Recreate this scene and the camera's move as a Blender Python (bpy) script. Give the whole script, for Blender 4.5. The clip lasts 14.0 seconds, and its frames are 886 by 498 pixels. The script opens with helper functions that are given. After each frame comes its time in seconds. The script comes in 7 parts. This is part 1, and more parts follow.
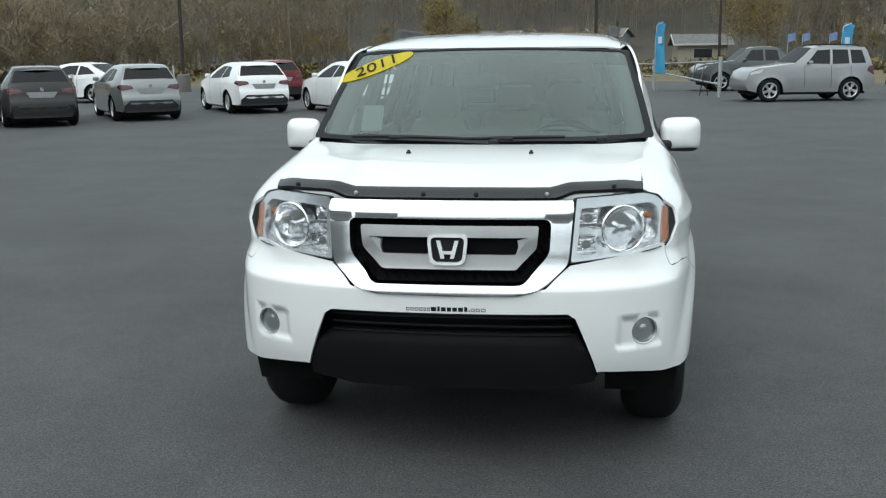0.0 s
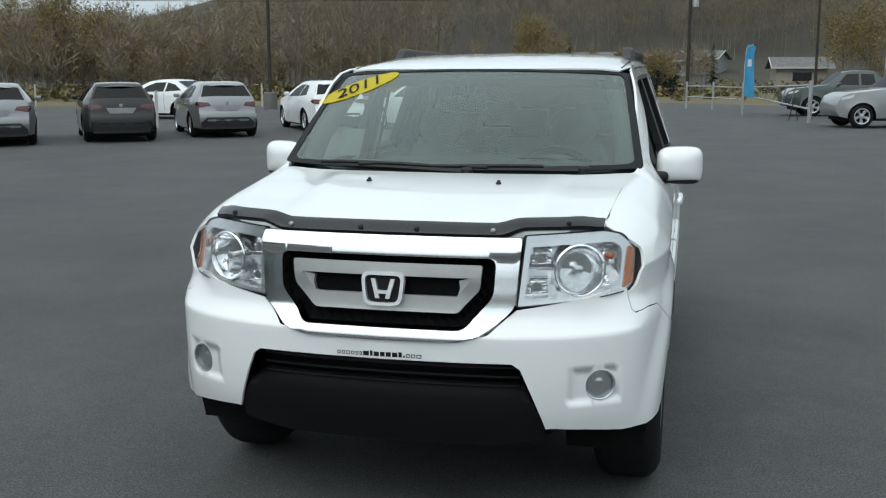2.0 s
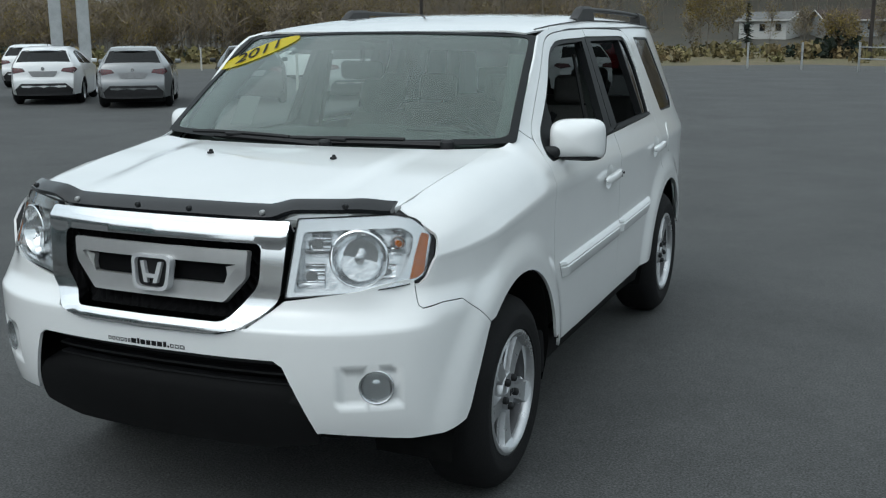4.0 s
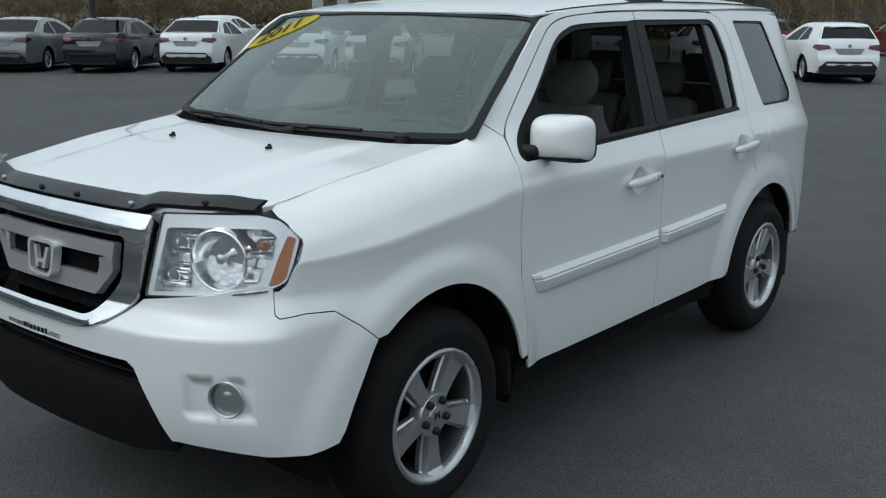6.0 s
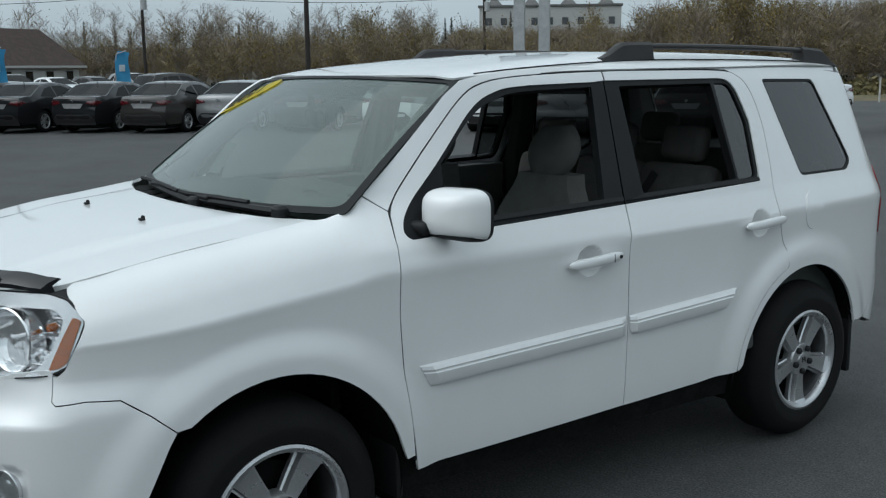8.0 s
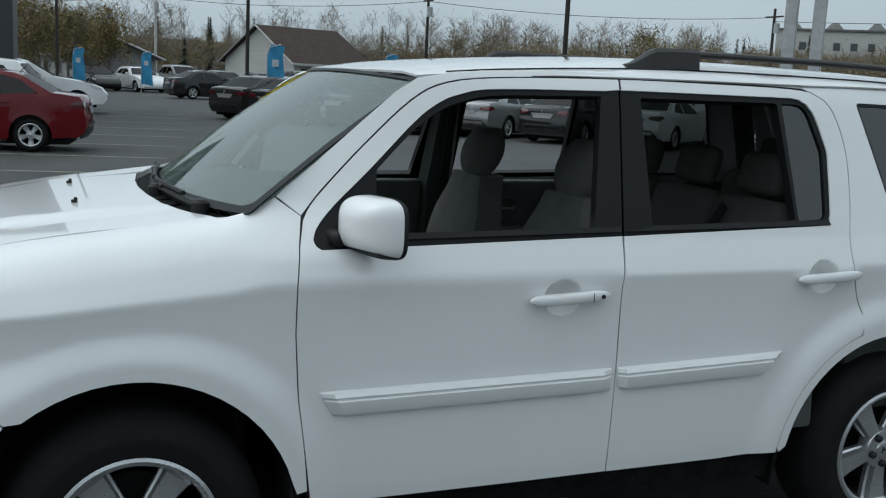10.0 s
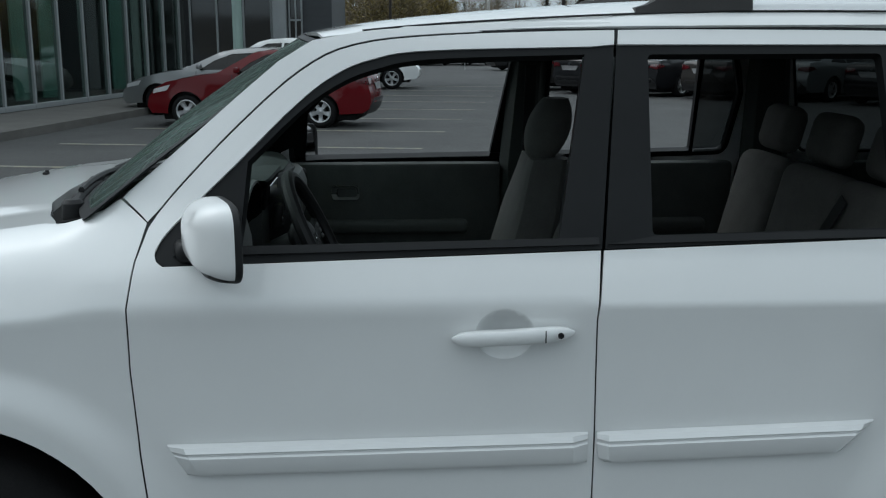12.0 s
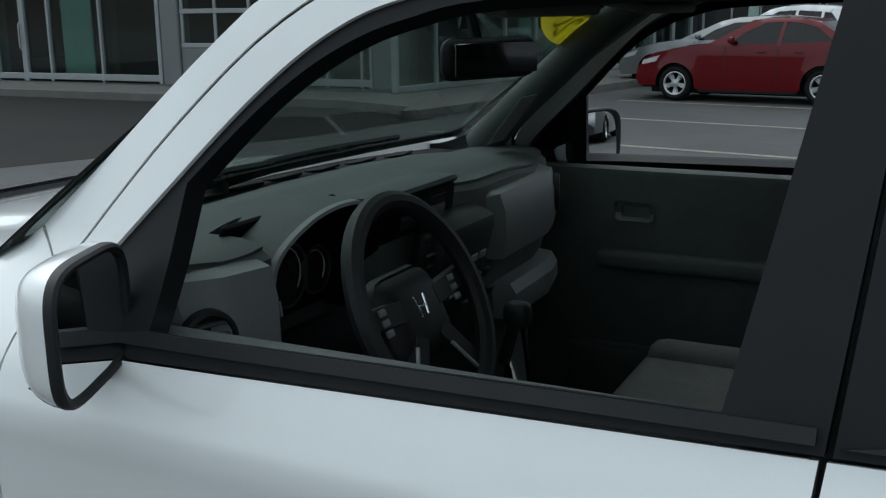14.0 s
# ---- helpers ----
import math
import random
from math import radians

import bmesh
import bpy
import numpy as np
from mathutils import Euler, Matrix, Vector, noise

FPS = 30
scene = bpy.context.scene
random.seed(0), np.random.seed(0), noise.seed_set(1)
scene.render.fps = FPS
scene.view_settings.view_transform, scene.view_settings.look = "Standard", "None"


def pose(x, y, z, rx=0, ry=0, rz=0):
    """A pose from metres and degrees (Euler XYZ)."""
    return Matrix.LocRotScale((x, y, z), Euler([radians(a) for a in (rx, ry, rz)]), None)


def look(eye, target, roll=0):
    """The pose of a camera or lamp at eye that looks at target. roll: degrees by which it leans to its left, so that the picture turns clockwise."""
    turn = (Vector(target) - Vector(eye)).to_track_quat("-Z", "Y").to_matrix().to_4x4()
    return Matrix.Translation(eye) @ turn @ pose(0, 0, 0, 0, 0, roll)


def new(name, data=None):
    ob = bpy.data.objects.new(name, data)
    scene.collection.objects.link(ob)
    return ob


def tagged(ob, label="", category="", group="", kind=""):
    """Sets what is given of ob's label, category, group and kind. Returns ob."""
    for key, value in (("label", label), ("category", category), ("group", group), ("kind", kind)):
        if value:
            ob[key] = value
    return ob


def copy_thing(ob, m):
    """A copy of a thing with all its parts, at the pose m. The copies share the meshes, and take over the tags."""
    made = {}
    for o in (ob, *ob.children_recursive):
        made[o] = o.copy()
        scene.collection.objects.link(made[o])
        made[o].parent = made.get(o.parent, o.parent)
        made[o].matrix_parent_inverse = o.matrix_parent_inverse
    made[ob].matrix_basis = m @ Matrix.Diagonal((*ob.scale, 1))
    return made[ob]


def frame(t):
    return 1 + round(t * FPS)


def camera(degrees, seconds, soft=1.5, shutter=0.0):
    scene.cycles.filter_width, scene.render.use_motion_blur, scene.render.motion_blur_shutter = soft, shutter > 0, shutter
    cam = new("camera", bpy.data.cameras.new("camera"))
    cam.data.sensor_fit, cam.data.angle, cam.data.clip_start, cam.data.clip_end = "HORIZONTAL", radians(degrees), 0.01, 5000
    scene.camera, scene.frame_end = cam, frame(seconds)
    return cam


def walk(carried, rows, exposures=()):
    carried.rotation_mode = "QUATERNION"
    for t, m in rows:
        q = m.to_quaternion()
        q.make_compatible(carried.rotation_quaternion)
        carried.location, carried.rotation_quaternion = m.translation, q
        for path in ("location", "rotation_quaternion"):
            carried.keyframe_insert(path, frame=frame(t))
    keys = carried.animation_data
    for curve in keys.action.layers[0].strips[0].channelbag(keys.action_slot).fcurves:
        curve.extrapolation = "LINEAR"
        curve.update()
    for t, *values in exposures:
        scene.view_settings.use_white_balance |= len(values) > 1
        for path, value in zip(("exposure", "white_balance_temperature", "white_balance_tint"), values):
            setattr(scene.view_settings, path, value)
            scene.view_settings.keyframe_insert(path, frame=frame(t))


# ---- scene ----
from mathutils.geometry import delaunay_2d_cdt

cam = camera(47.0, 14.0, soft=1.2)
PATH = [
    (0, (0.557, -6.108, 1.703), (0.268, -4.167, 1.322), -0.7),
    (0.5, (0.557, -6.086, 1.693), (0.279, -4.146, 1.301), -0.5),
    (1, (0.573, -6.05, 1.693), (0.175, -4.14, 1.254), 0.5),
    (1.5, (0.855, -5.87, 1.699), (0.436, -3.95, 1.327), 3.2),
    (2, (1.049, -5.653, 1.703), (0.583, -3.739, 1.361), -0.1),
    (2.5, (1.252, -5.347, 1.703), (0.773, -3.457, 1.266), 0.3),
    (3, (1.556, -5.173, 1.694), (0.922, -3.319, 1.3), -0.5),
    (3.5, (1.921, -5.041, 1.69), (1.218, -3.234, 1.196), -2.5),
    (3.7, (2.043, -4.972, 1.699), (1.322, -3.16, 1.256), -1.6),
    (5.8, (2.924, -4.031, 1.712), (1.664, -2.538, 1.284), 1.7),
    (6, (3.04, -3.91, 1.73), (1.806, -2.404, 1.272), 0.3),
    (6.5, (3.271, -3.661, 1.735), (1.936, -2.23, 1.324), 1.1),
    (7, (3.411, -3.436, 1.737), (1.995, -2.077, 1.35), -0.3),
    (7.5, (3.476, -3.117, 1.76), (1.957, -1.867, 1.4), 2.4),
    (8, (3.621, -2.781, 1.743), (2.054, -1.588, 1.394), -0.6),
    (8.2, (3.673, -2.658, 1.752), (2.073, -1.508, 1.408), 1.0),
    (10.3, (3.788, -1.422, 1.701), (1.942, -0.74, 1.341), 1.3),
    (10.5, (3.757, -1.277, 1.709), (1.906, -0.636, 1.304), 0.2),
    (11, (3.542, -0.98, 1.71), (1.634, -0.506, 1.347), 2.7),
    (11.5, (3.434, -0.596, 1.701), (1.51, -0.212, 1.31), -0.7),
    (12, (3.25, -0.327, 1.708), (1.294, -0.234, 1.3), 0.0),
    (12.5, (2.952, -0.092, 1.685), (1.001, -0.139, 1.245), 3.6),
    (13, (2.585, 0.101, 1.677), (0.673, -0.22, 1.188), -0.4),
    (13.5, (2.222, 0.259, 1.671), (0.4, -0.43, 1.214), -0.0),
    (14, (1.898, 0.238, 1.641), (0.156, -0.632, 1.186), -0.7),
]
STOPS = [(0, 0.66), (1.5, 0.63), (2, 0.49), (2.5, 0.33), (3, 0.27), (3.5, 0.35), (6, 0.10), (7.5, 0.18), (8, 0.12), (11, 0.13), (12.5, 0.08), (13.2, 0.15), (14, 0.31)]
walk(cam, [(t, look(eye, target, roll)) for t, eye, target, roll in PATH], [(t, e, 6350 - 250 * min(1, t / 6), 6.5) for t, e in STOPS])

# ---- light ----
world = bpy.data.worlds.new("overcast_sky")
scene.world = world
world.use_nodes = True
wn, wl = world.node_tree.nodes, world.node_tree.links
sky = wn.new("ShaderNodeTexSky")
sky.sky_type, sky.sun_disc = "NISHITA", False
sky.sun_elevation, sky.sun_rotation = radians(48), radians(200)
sky.air_density, sky.dust_density, sky.ozone_density = 1.0, 6.0, 1.0
grey = wn.new("ShaderNodeHueSaturation")
grey.inputs["Saturation"].default_value = 0.16
grey.inputs["Value"].default_value = 1.0
wl.new(sky.outputs["Color"], grey.inputs["Color"])
cloud_at = wn.new("ShaderNodeTexCoord")
cloud = wn.new("ShaderNodeTexNoise")
cloud.inputs["Scale"].default_value, cloud.inputs["Detail"].default_value = 2.2, 4.0
wl.new(cloud_at.outputs["Generated"], cloud.inputs["Vector"])
veil = wn.new("ShaderNodeMix")
veil.data_type = "RGBA"
veil.inputs["Factor"].default_value = 0.65
veil.inputs["B"].default_value = (5.2, 6.0, 6.4, 1)
wl.new(grey.outputs["Color"], veil.inputs["A"])
tone = wn.new("ShaderNodeMapRange")
tone.inputs["From Min"].default_value, tone.inputs["From Max"].default_value = 0.3, 0.7
tone.inputs["To Min"].default_value, tone.inputs["To Max"].default_value = 0.88, 1.1
wl.new(cloud.outputs["Fac"], tone.inputs["Value"])
# an overcast sky is brighter overhead than along the horizon
axes = wn.new("ShaderNodeSeparateXYZ")
wl.new(cloud_at.outputs["Generated"], axes.inputs["Vector"])
dome = wn.new("ShaderNodeMapRange")
dome.inputs["From Min"].default_value, dome.inputs["From Max"].default_value = 0.0, 0.9
dome.inputs["To Min"].default_value, dome.inputs["To Max"].default_value = 1.0, 1.26
wl.new(axes.outputs["Z"], dome.inputs["Value"])
both = wn.new("ShaderNodeMath")
both.operation = "MULTIPLY"
wl.new(tone.outputs["Result"], both.inputs[0])
wl.new(dome.outputs["Result"], both.inputs[1])
wave = wn.new("ShaderNodeVectorMath")
wave.operation = "SCALE"
wl.new(veil.outputs["Result"], wave.inputs[0])
wl.new(both.outputs["Value"], wave.inputs["Scale"])
wl.new(wave.outputs["Vector"], wn["Background"].inputs["Color"])
wn["Background"].inputs["Strength"].default_value = 0.11

sun_data = bpy.data.lights.new("sun", "SUN")
sun_data.energy, sun_data.angle, sun_data.color = 0.5, radians(110), (1.0, 0.97, 0.93)
sun = new("sun", sun_data)
sun.matrix_world = look((2, -3, 26), (0, 0, 0))


# ---- materials ----
def shader(name):
    m = bpy.data.materials.new(name)
    m.use_nodes = True
    n, l = m.node_tree.nodes, m.node_tree.links
    return m, n, l, n["Principled BSDF"]


def material(name, colour, rough=0.5, metal=0.0, vary=0.0, scale=6.0, fine=0.0, fine_scale=120.0, bump=0.0, coat=0.0, rough_vary=0.0,
             colour_b=None, spec=0.5, transmit=0.0, random_tint=0.0, stretch=None):
    """A surface with broad mottling (vary), fine grain (fine) and relief (bump), at sizes in metres."""
    m, n, l, b = shader(name)
    b.inputs["Roughness"].default_value, b.inputs["Metallic"].default_value = rough, metal
    b.inputs["Coat Weight"].default_value, b.inputs["Coat Roughness"].default_value = coat, 0.04
    b.inputs["Specular IOR Level"].default_value = spec
    b.inputs["Transmission Weight"].default_value = transmit
    at = n.new("ShaderNodeTexCoord")
    place = at.outputs["Object"]
    if stretch:
        mp = n.new("ShaderNodeMapping")
        mp.inputs["Scale"].default_value = stretch
        l.new(place, mp.inputs["Vector"])
        place = mp.outputs["Vector"]
    big = n.new("ShaderNodeTexNoise")
    big.inputs["Scale"].default_value, big.inputs["Detail"].default_value, big.inputs["Roughness"].default_value = scale, 6.0, 0.62
    l.new(place, big.inputs["Vector"])
    mix = n.new("ShaderNodeMix")
    mix.data_type = "RGBA"
    other = colour_b or tuple(c * (1 - vary) for c in colour)
    mix.inputs["A"].default_value = (*colour, 1)
    mix.inputs["B"].default_value = (*other, 1)
    ramp = n.new("ShaderNodeMapRange")
    ramp.inputs["From Min"].default_value, ramp.inputs["From Max"].default_value = 0.36, 0.64
    l.new(big.outputs["Fac"], ramp.inputs["Value"])
    l.new(ramp.outputs["Result"], mix.inputs["Factor"])
    out = mix.outputs["Result"]
    if fine or bump:
        small = n.new("ShaderNodeTexNoise")
        small.inputs["Scale"].default_value, small.inputs["Detail"].default_value = fine_scale, 3.0
        l.new(place, small.inputs["Vector"])
    if fine:
        g = n.new("ShaderNodeMapRange")
        g.inputs["From Min"].default_value, g.inputs["From Max"].default_value = 0.3, 0.7
        g.inputs["To Min"].default_value, g.inputs["To Max"].default_value = 1 - fine, 1 + fine
        l.new(small.outputs["Fac"], g.inputs["Value"])
        sc = n.new("ShaderNodeVectorMath")
        sc.operation = "SCALE"
        l.new(out, sc.inputs[0])
        l.new(g.outputs["Result"], sc.inputs["Scale"])
        out = sc.outputs["Vector"]
    if random_tint:
        info = n.new("ShaderNodeNewGeometry")
        g = n.new("ShaderNodeMapRange")
        g.inputs["To Min"].default_value, g.inputs["To Max"].default_value = 1 - random_tint, 1 + random_tint
        l.new(info.outputs["Random Per Island"], g.inputs["Value"])
        sc = n.new("ShaderNodeVectorMath")
        sc.operation = "SCALE"
        l.new(out, sc.inputs[0])
        l.new(g.outputs["Result"], sc.inputs["Scale"])
        out = sc.outputs["Vector"]
    l.new(out, b.inputs["Base Color"])
    if rough_vary:
        g = n.new("ShaderNodeMapRange")
        g.inputs["To Min"].default_value, g.inputs["To Max"].default_value = rough - rough_vary, rough + rough_vary
        l.new(big.outputs["Fac"], g.inputs["Value"])
        l.new(g.outputs["Result"], b.inputs["Roughness"])
    if bump:
        bp = n.new("ShaderNodeBump")
        bp.inputs["Strength"].default_value, bp.inputs["Distance"].default_value = bump, 0.01
        l.new(small.outputs["Fac"], bp.inputs["Height"])
        l.new(bp.outputs["Normal"], b.inputs["Normal"])
    return m


def glass(name, tint, gloss=1.0, ior=1.6, haze=0.0, power=4.5):
    """A thin pane: tinted see-through, with a mirror film that grows with the angle."""
    m = bpy.data.materials.new(name)
    m.use_nodes = True
    n, l = m.node_tree.nodes, m.node_tree.links
    n.remove(n["Principled BSDF"])
    clear, film, mix, fr = n.new("ShaderNodeBsdfTransparent"), n.new("ShaderNodeBsdfGlossy"), n.new("ShaderNodeMixShader"), n.new("ShaderNodeLayerWeight")
    steep, rise = n.new("ShaderNodeMath"), n.new("ShaderNodeMath")
    clear.inputs["Color"].default_value = (*tint, 1)
    film.inputs["Roughness"].default_value = 0.015
    film.inputs["Color"].default_value = (gloss, gloss, gloss, 1)
    fr.inputs["Blend"].default_value = 0.5
    low = 1.8 * ((ior - 1) / (ior + 1)) ** 2
    steep.operation, steep.inputs[1].default_value = "POWER", power
    rise.operation, rise.inputs[1].default_value, rise.inputs[2].default_value = "MULTIPLY_ADD", 1 - low, low
    l.new(fr.outputs["Facing"], steep.inputs[0])
    l.new(steep.outputs["Value"], rise.inputs[0])
    l.new(rise.outputs["Value"], mix.inputs["Fac"])
    l.new(clear.outputs["BSDF"], mix.inputs[1])
    l.new(film.outputs["BSDF"], mix.inputs[2])
    out = mix.outputs["Shader"]
    # pale green diffuse layer, stands in for milky sky reflection on the pane
    if haze:
        haze_layer, over = n.new("ShaderNodeBsdfDiffuse"), n.new("ShaderNodeMixShader")
        haze_layer.inputs["Color"].default_value = (0.50, 0.68, 0.60, 1)
        at, cloudy, level = n.new("ShaderNodeTexCoord"), n.new("ShaderNodeTexNoise"), n.new("ShaderNodeMapRange")
        cloudy.inputs["Scale"].default_value, cloudy.inputs["Detail"].default_value = 3.0, 5.0
        level.inputs["To Min"].default_value, level.inputs["To Max"].default_value = haze * 0.6, haze * 1.4
        l.new(at.outputs["Object"], cloudy.inputs["Vector"])
        l.new(cloudy.outputs["Fac"], level.inputs["Value"])
        l.new(level.outputs["Result"], over.inputs["Fac"])
        l.new(out, over.inputs[1])
        l.new(haze_layer.outputs["BSDF"], over.inputs[2])
        out = over.outputs["Shader"]
    l.new(out, n["Material Output"].inputs["Surface"])
    return m


def paint(name, colour, metal=0.0, rough=0.32, gloss=1.5, spec=0.5):
    m = material(name, colour, rough=rough, metal=metal, coat=1.0, vary=0.05, scale=1.3, fine=0.03, fine_scale=900, rough_vary=0.05, spec=spec)
    m.node_tree.nodes["Principled BSDF"].inputs["Coat IOR"].default_value = gloss
    return m


WHITE = paint("pearl_white_paint", (0.77, 0.78, 0.775), rough=0.30, gloss=1.5, spec=0.5)
WHITE_B = paint("white_paint", (0.74, 0.75, 0.75))
SILVER = paint("silver_paint", (0.23, 0.237, 0.24), metal=0.5, rough=0.32)
GUNMETAL = paint("gunmetal_paint", (0.022, 0.0215, 0.020), rough=0.45, gloss=1.4, spec=0.1)
BROWN = paint("brown_grey_paint", (0.026, 0.023, 0.021), rough=0.45, gloss=1.5, spec=0.15)
BLACK_P = paint("black_paint", (0.008, 0.0085, 0.010), rough=0.5, gloss=1.5, spec=0.1)
DARK_GREEN = paint("dark_green_paint", (0.02, 0.03, 0.028))
RED = paint("red_paint", (0.108, 0.003, 0.006), rough=0.4, gloss=1.38, spec=0.05)
LIGHT_SILVER = paint("light_silver_paint", (0.27, 0.275, 0.28), metal=0.4, rough=0.32)
BLUE_P = paint("blue_paint", (0.02, 0.03, 0.06), metal=0.3)
TRIM = material("black_trim_plastic", (0.012, 0.0125, 0.0135), rough=0.55, vary=0.25, scale=9, fine=0.15, fine_scale=500, bump=0.08, spec=0.35)
SATIN = material("satin_black_trim", (0.010, 0.011, 0.012), rough=0.46, vary=0.2, scale=5, rough_vary=0.08, spec=0.19)
DARK = material("under_body_black", (0.010, 0.010, 0.010), rough=0.8, vary=0.5, scale=14, fine=0.3, fine_scale=60, spec=0.15)
MESH = material("grille_black", (0.004, 0.004, 0.0045), rough=0.8, vary=0.3, scale=40, spec=0.08)
EMBLEM = material("polished_emblem", (0.80, 0.81, 0.82), rough=0.22, metal=0.55, vary=0.06, scale=20)
SMOKE = material("smoked_acrylic", (0.014, 0.015, 0.017), rough=0.16, vary=0.25, scale=7, rough_vary=0.06, coat=0.12, spec=0.4)
CHROME = material("chrome", (0.90, 0.91, 0.92), rough=0.13, metal=1.0, vary=0.05, scale=10, rough_vary=0.03)
SATIN_SILVER = material("satin_silver", (0.42, 0.42, 0.415), rough=0.34, metal=0.5, vary=0.08, scale=9, rough_vary=0.08)
ALLOY = material("alloy_wheel", (0.56, 0.57, 0.58), rough=0.30, metal=0.8, vary=0.15, scale=11, rough_vary=0.1, fine=0.05)
# barrel coloured dark to hold the shade between the spokes
BARREL = material("shaded_wheel_barrel", (0.12, 0.12, 0.125), rough=0.45, metal=0.7, vary=0.3, scale=9)
RUBBER = material("tyre_rubber", (0.0075, 0.0075, 0.008), rough=0.8, vary=0.35, scale=7, fine=0.25, fine_scale=160, bump=0.15, spec=0.25)
RAIL = material("dark_grey_rail_plastic", (0.028, 0.0265, 0.026), rough=0.6, vary=0.2, scale=9, fine=0.1, fine_scale=300)
FOG_BOWL = material("fog_reflector", (0.36, 0.365, 0.37), rough=0.16, metal=0.95, vary=0.3, scale=40, bump=0.4, fine_scale=70)
LINER = material("wheel_liner", (0.008, 0.008, 0.008), rough=0.9, vary=0.4, scale=12, spec=0.1)
REFLECTOR = material("lamp_reflector", (0.88, 0.89, 0.90), rough=0.12, metal=1.0, vary=0.12, scale=30, bump=0.10, fine_scale=60)
HOUSING = material("lamp_housing_silver", (0.62, 0.63, 0.64), rough=0.16, metal=0.95, vary=0.25, scale=25, bump=0.35, fine_scale=45)
BEZEL = material("lamp_bezel_silver", (0.66, 0.67, 0.68), rough=0.25, metal=0.85, vary=0.06, scale=12, rough_vary=0.06)
VALANCE = material("matt_black_bumper", (0.005, 0.0052, 0.0056), rough=0.75, vary=0.25, scale=7, fine=0.15, fine_scale=500, bump=0.06, spec=0.18)
AMBER = material("amber_lens", (0.33, 0.080, 0.002), rough=0.15, vary=0.25, scale=60, coat=0.8)
RED_LENS = material("red_lamp_lens", (0.24, 0.010, 0.014), rough=0.12, vary=0.35, scale=22, coat=0.8)
YELLOW = material("yellow_sticker", (0.82, 0.66, 0.02), rough=0.4, vary=0.05, scale=12)
_n, _l = YELLOW.node_tree.nodes, YELLOW.node_tree.links
_through, _both = _n.new("ShaderNodeBsdfTranslucent"), _n.new("ShaderNodeMixShader")
_through.inputs["Color"].default_value = (0.80, 0.62, 0.02, 1)
_both.inputs["Fac"].default_value = 0.45
_l.new(_n["Principled BSDF"].outputs["BSDF"], _both.inputs[1])
_l.new(_through.outputs["BSDF"], _both.inputs[2])
_l.new(_both.outputs["Shader"], _n["Material Output"].inputs["Surface"])
INK = material("black_ink", (0.008, 0.008, 0.009), rough=0.6, vary=0.2, spec=0.2)
PRINT = material("grey_print", (0.10, 0.10, 0.105), rough=0.5, vary=0.2)
GLASS = glass("windscreen_glass", (0.60, 0.69, 0.65), 0.64, ior=1.5, haze=0.085, power=2.8)
SHADE = glass("shade_band_glass", (0.42, 0.46, 0.45), 0.0)
LENS = glass("clear_lens", (0.95, 0.96, 0.96), 0.9, ior=1.34, power=5.0)
TINT = glass("privacy_glass", (0.10, 0.11, 0.11))
CAR_GLASS = glass("car_glass", (0.045, 0.053, 0.051), 0.33)
BACK_GLASS = material("rear_window_glass", (0.018, 0.02, 0.022), rough=0.06, vary=0.3, scale=3, coat=1.0)
MIRROR = material("mirror_glass", (0.9, 0.91, 0.92), rough=0.01, metal=1.0, vary=0.02)
FABRIC = material("grey_seat_cloth", (0.13, 0.129, 0.122), rough=0.92, vary=0.2, scale=9, fine=0.25, fine_scale=420, bump=0.08)
# same grey cloth, its colour lowered for dim cabin interiors
DIM_FABRIC = material("dimmed_seat_cloth", (0.105, 0.103, 0.097), rough=0.92, vary=0.2, scale=9, fine=0.25, fine_scale=420, bump=0.08)
DASH = material("dark_grey_dash", (0.052, 0.061, 0.058), rough=0.62, vary=0.15, scale=6, fine=0.2, fine_scale=380, bump=0.25, spec=0.35)
INNER_DOOR = material("grey_door_card", (0.098, 0.106, 0.102), rough=0.7, vary=0.2, scale=6, fine=0.2, fine_scale=380, bump=0.2, spec=0.3)
DOOR_CARD = material("charcoal_door_card", (0.070, 0.077, 0.074), rough=0.6, vary=0.2, scale=6, fine=0.2, fine_scale=380, bump=0.2, spec=0.35)
PANEL_G = material("light_grey_dash_panel", (0.17, 0.175, 0.175), rough=0.45, vary=0.12, scale=5, fine=0.08, fine_scale=300)
HEADLINER = material("grey_headliner", (0.165, 0.165, 0.154), rough=0.95, vary=0.1, scale=8, fine=0.12, fine_scale=400)
CARPET = material("charcoal_carpet", (0.03, 0.03, 0.03), rough=0.95, vary=0.4, scale=20, fine=0.3, fine_scale=300, spec=0.2)

PLATE_G = material("pale_gauge_mark", (0.55, 0.56, 0.55), rough=0.5, vary=0.1)


# ---- building blocks ----
def link_mesh(name, verts, faces, mat, parent=None, label="", sharp=35, mats=None, index=None):
    me = bpy.data.meshes.new(name)
    me.from_pydata([tuple(v) for v in verts], [], [tuple(f) for f in faces])
    for m in (mats or [mat]):
        me.materials.append(m)
    if index is not None:
        me.polygons.foreach_set("material_index", index)
    me.validate()
    me.shade_smooth()
    if sharp:
        me.set_sharp_from_angle(angle=radians(sharp))
    me.update()
    ob = new(name, me)
    if parent is not None:
        ob.parent = parent
    if label:
        tagged(ob, label)
    return ob


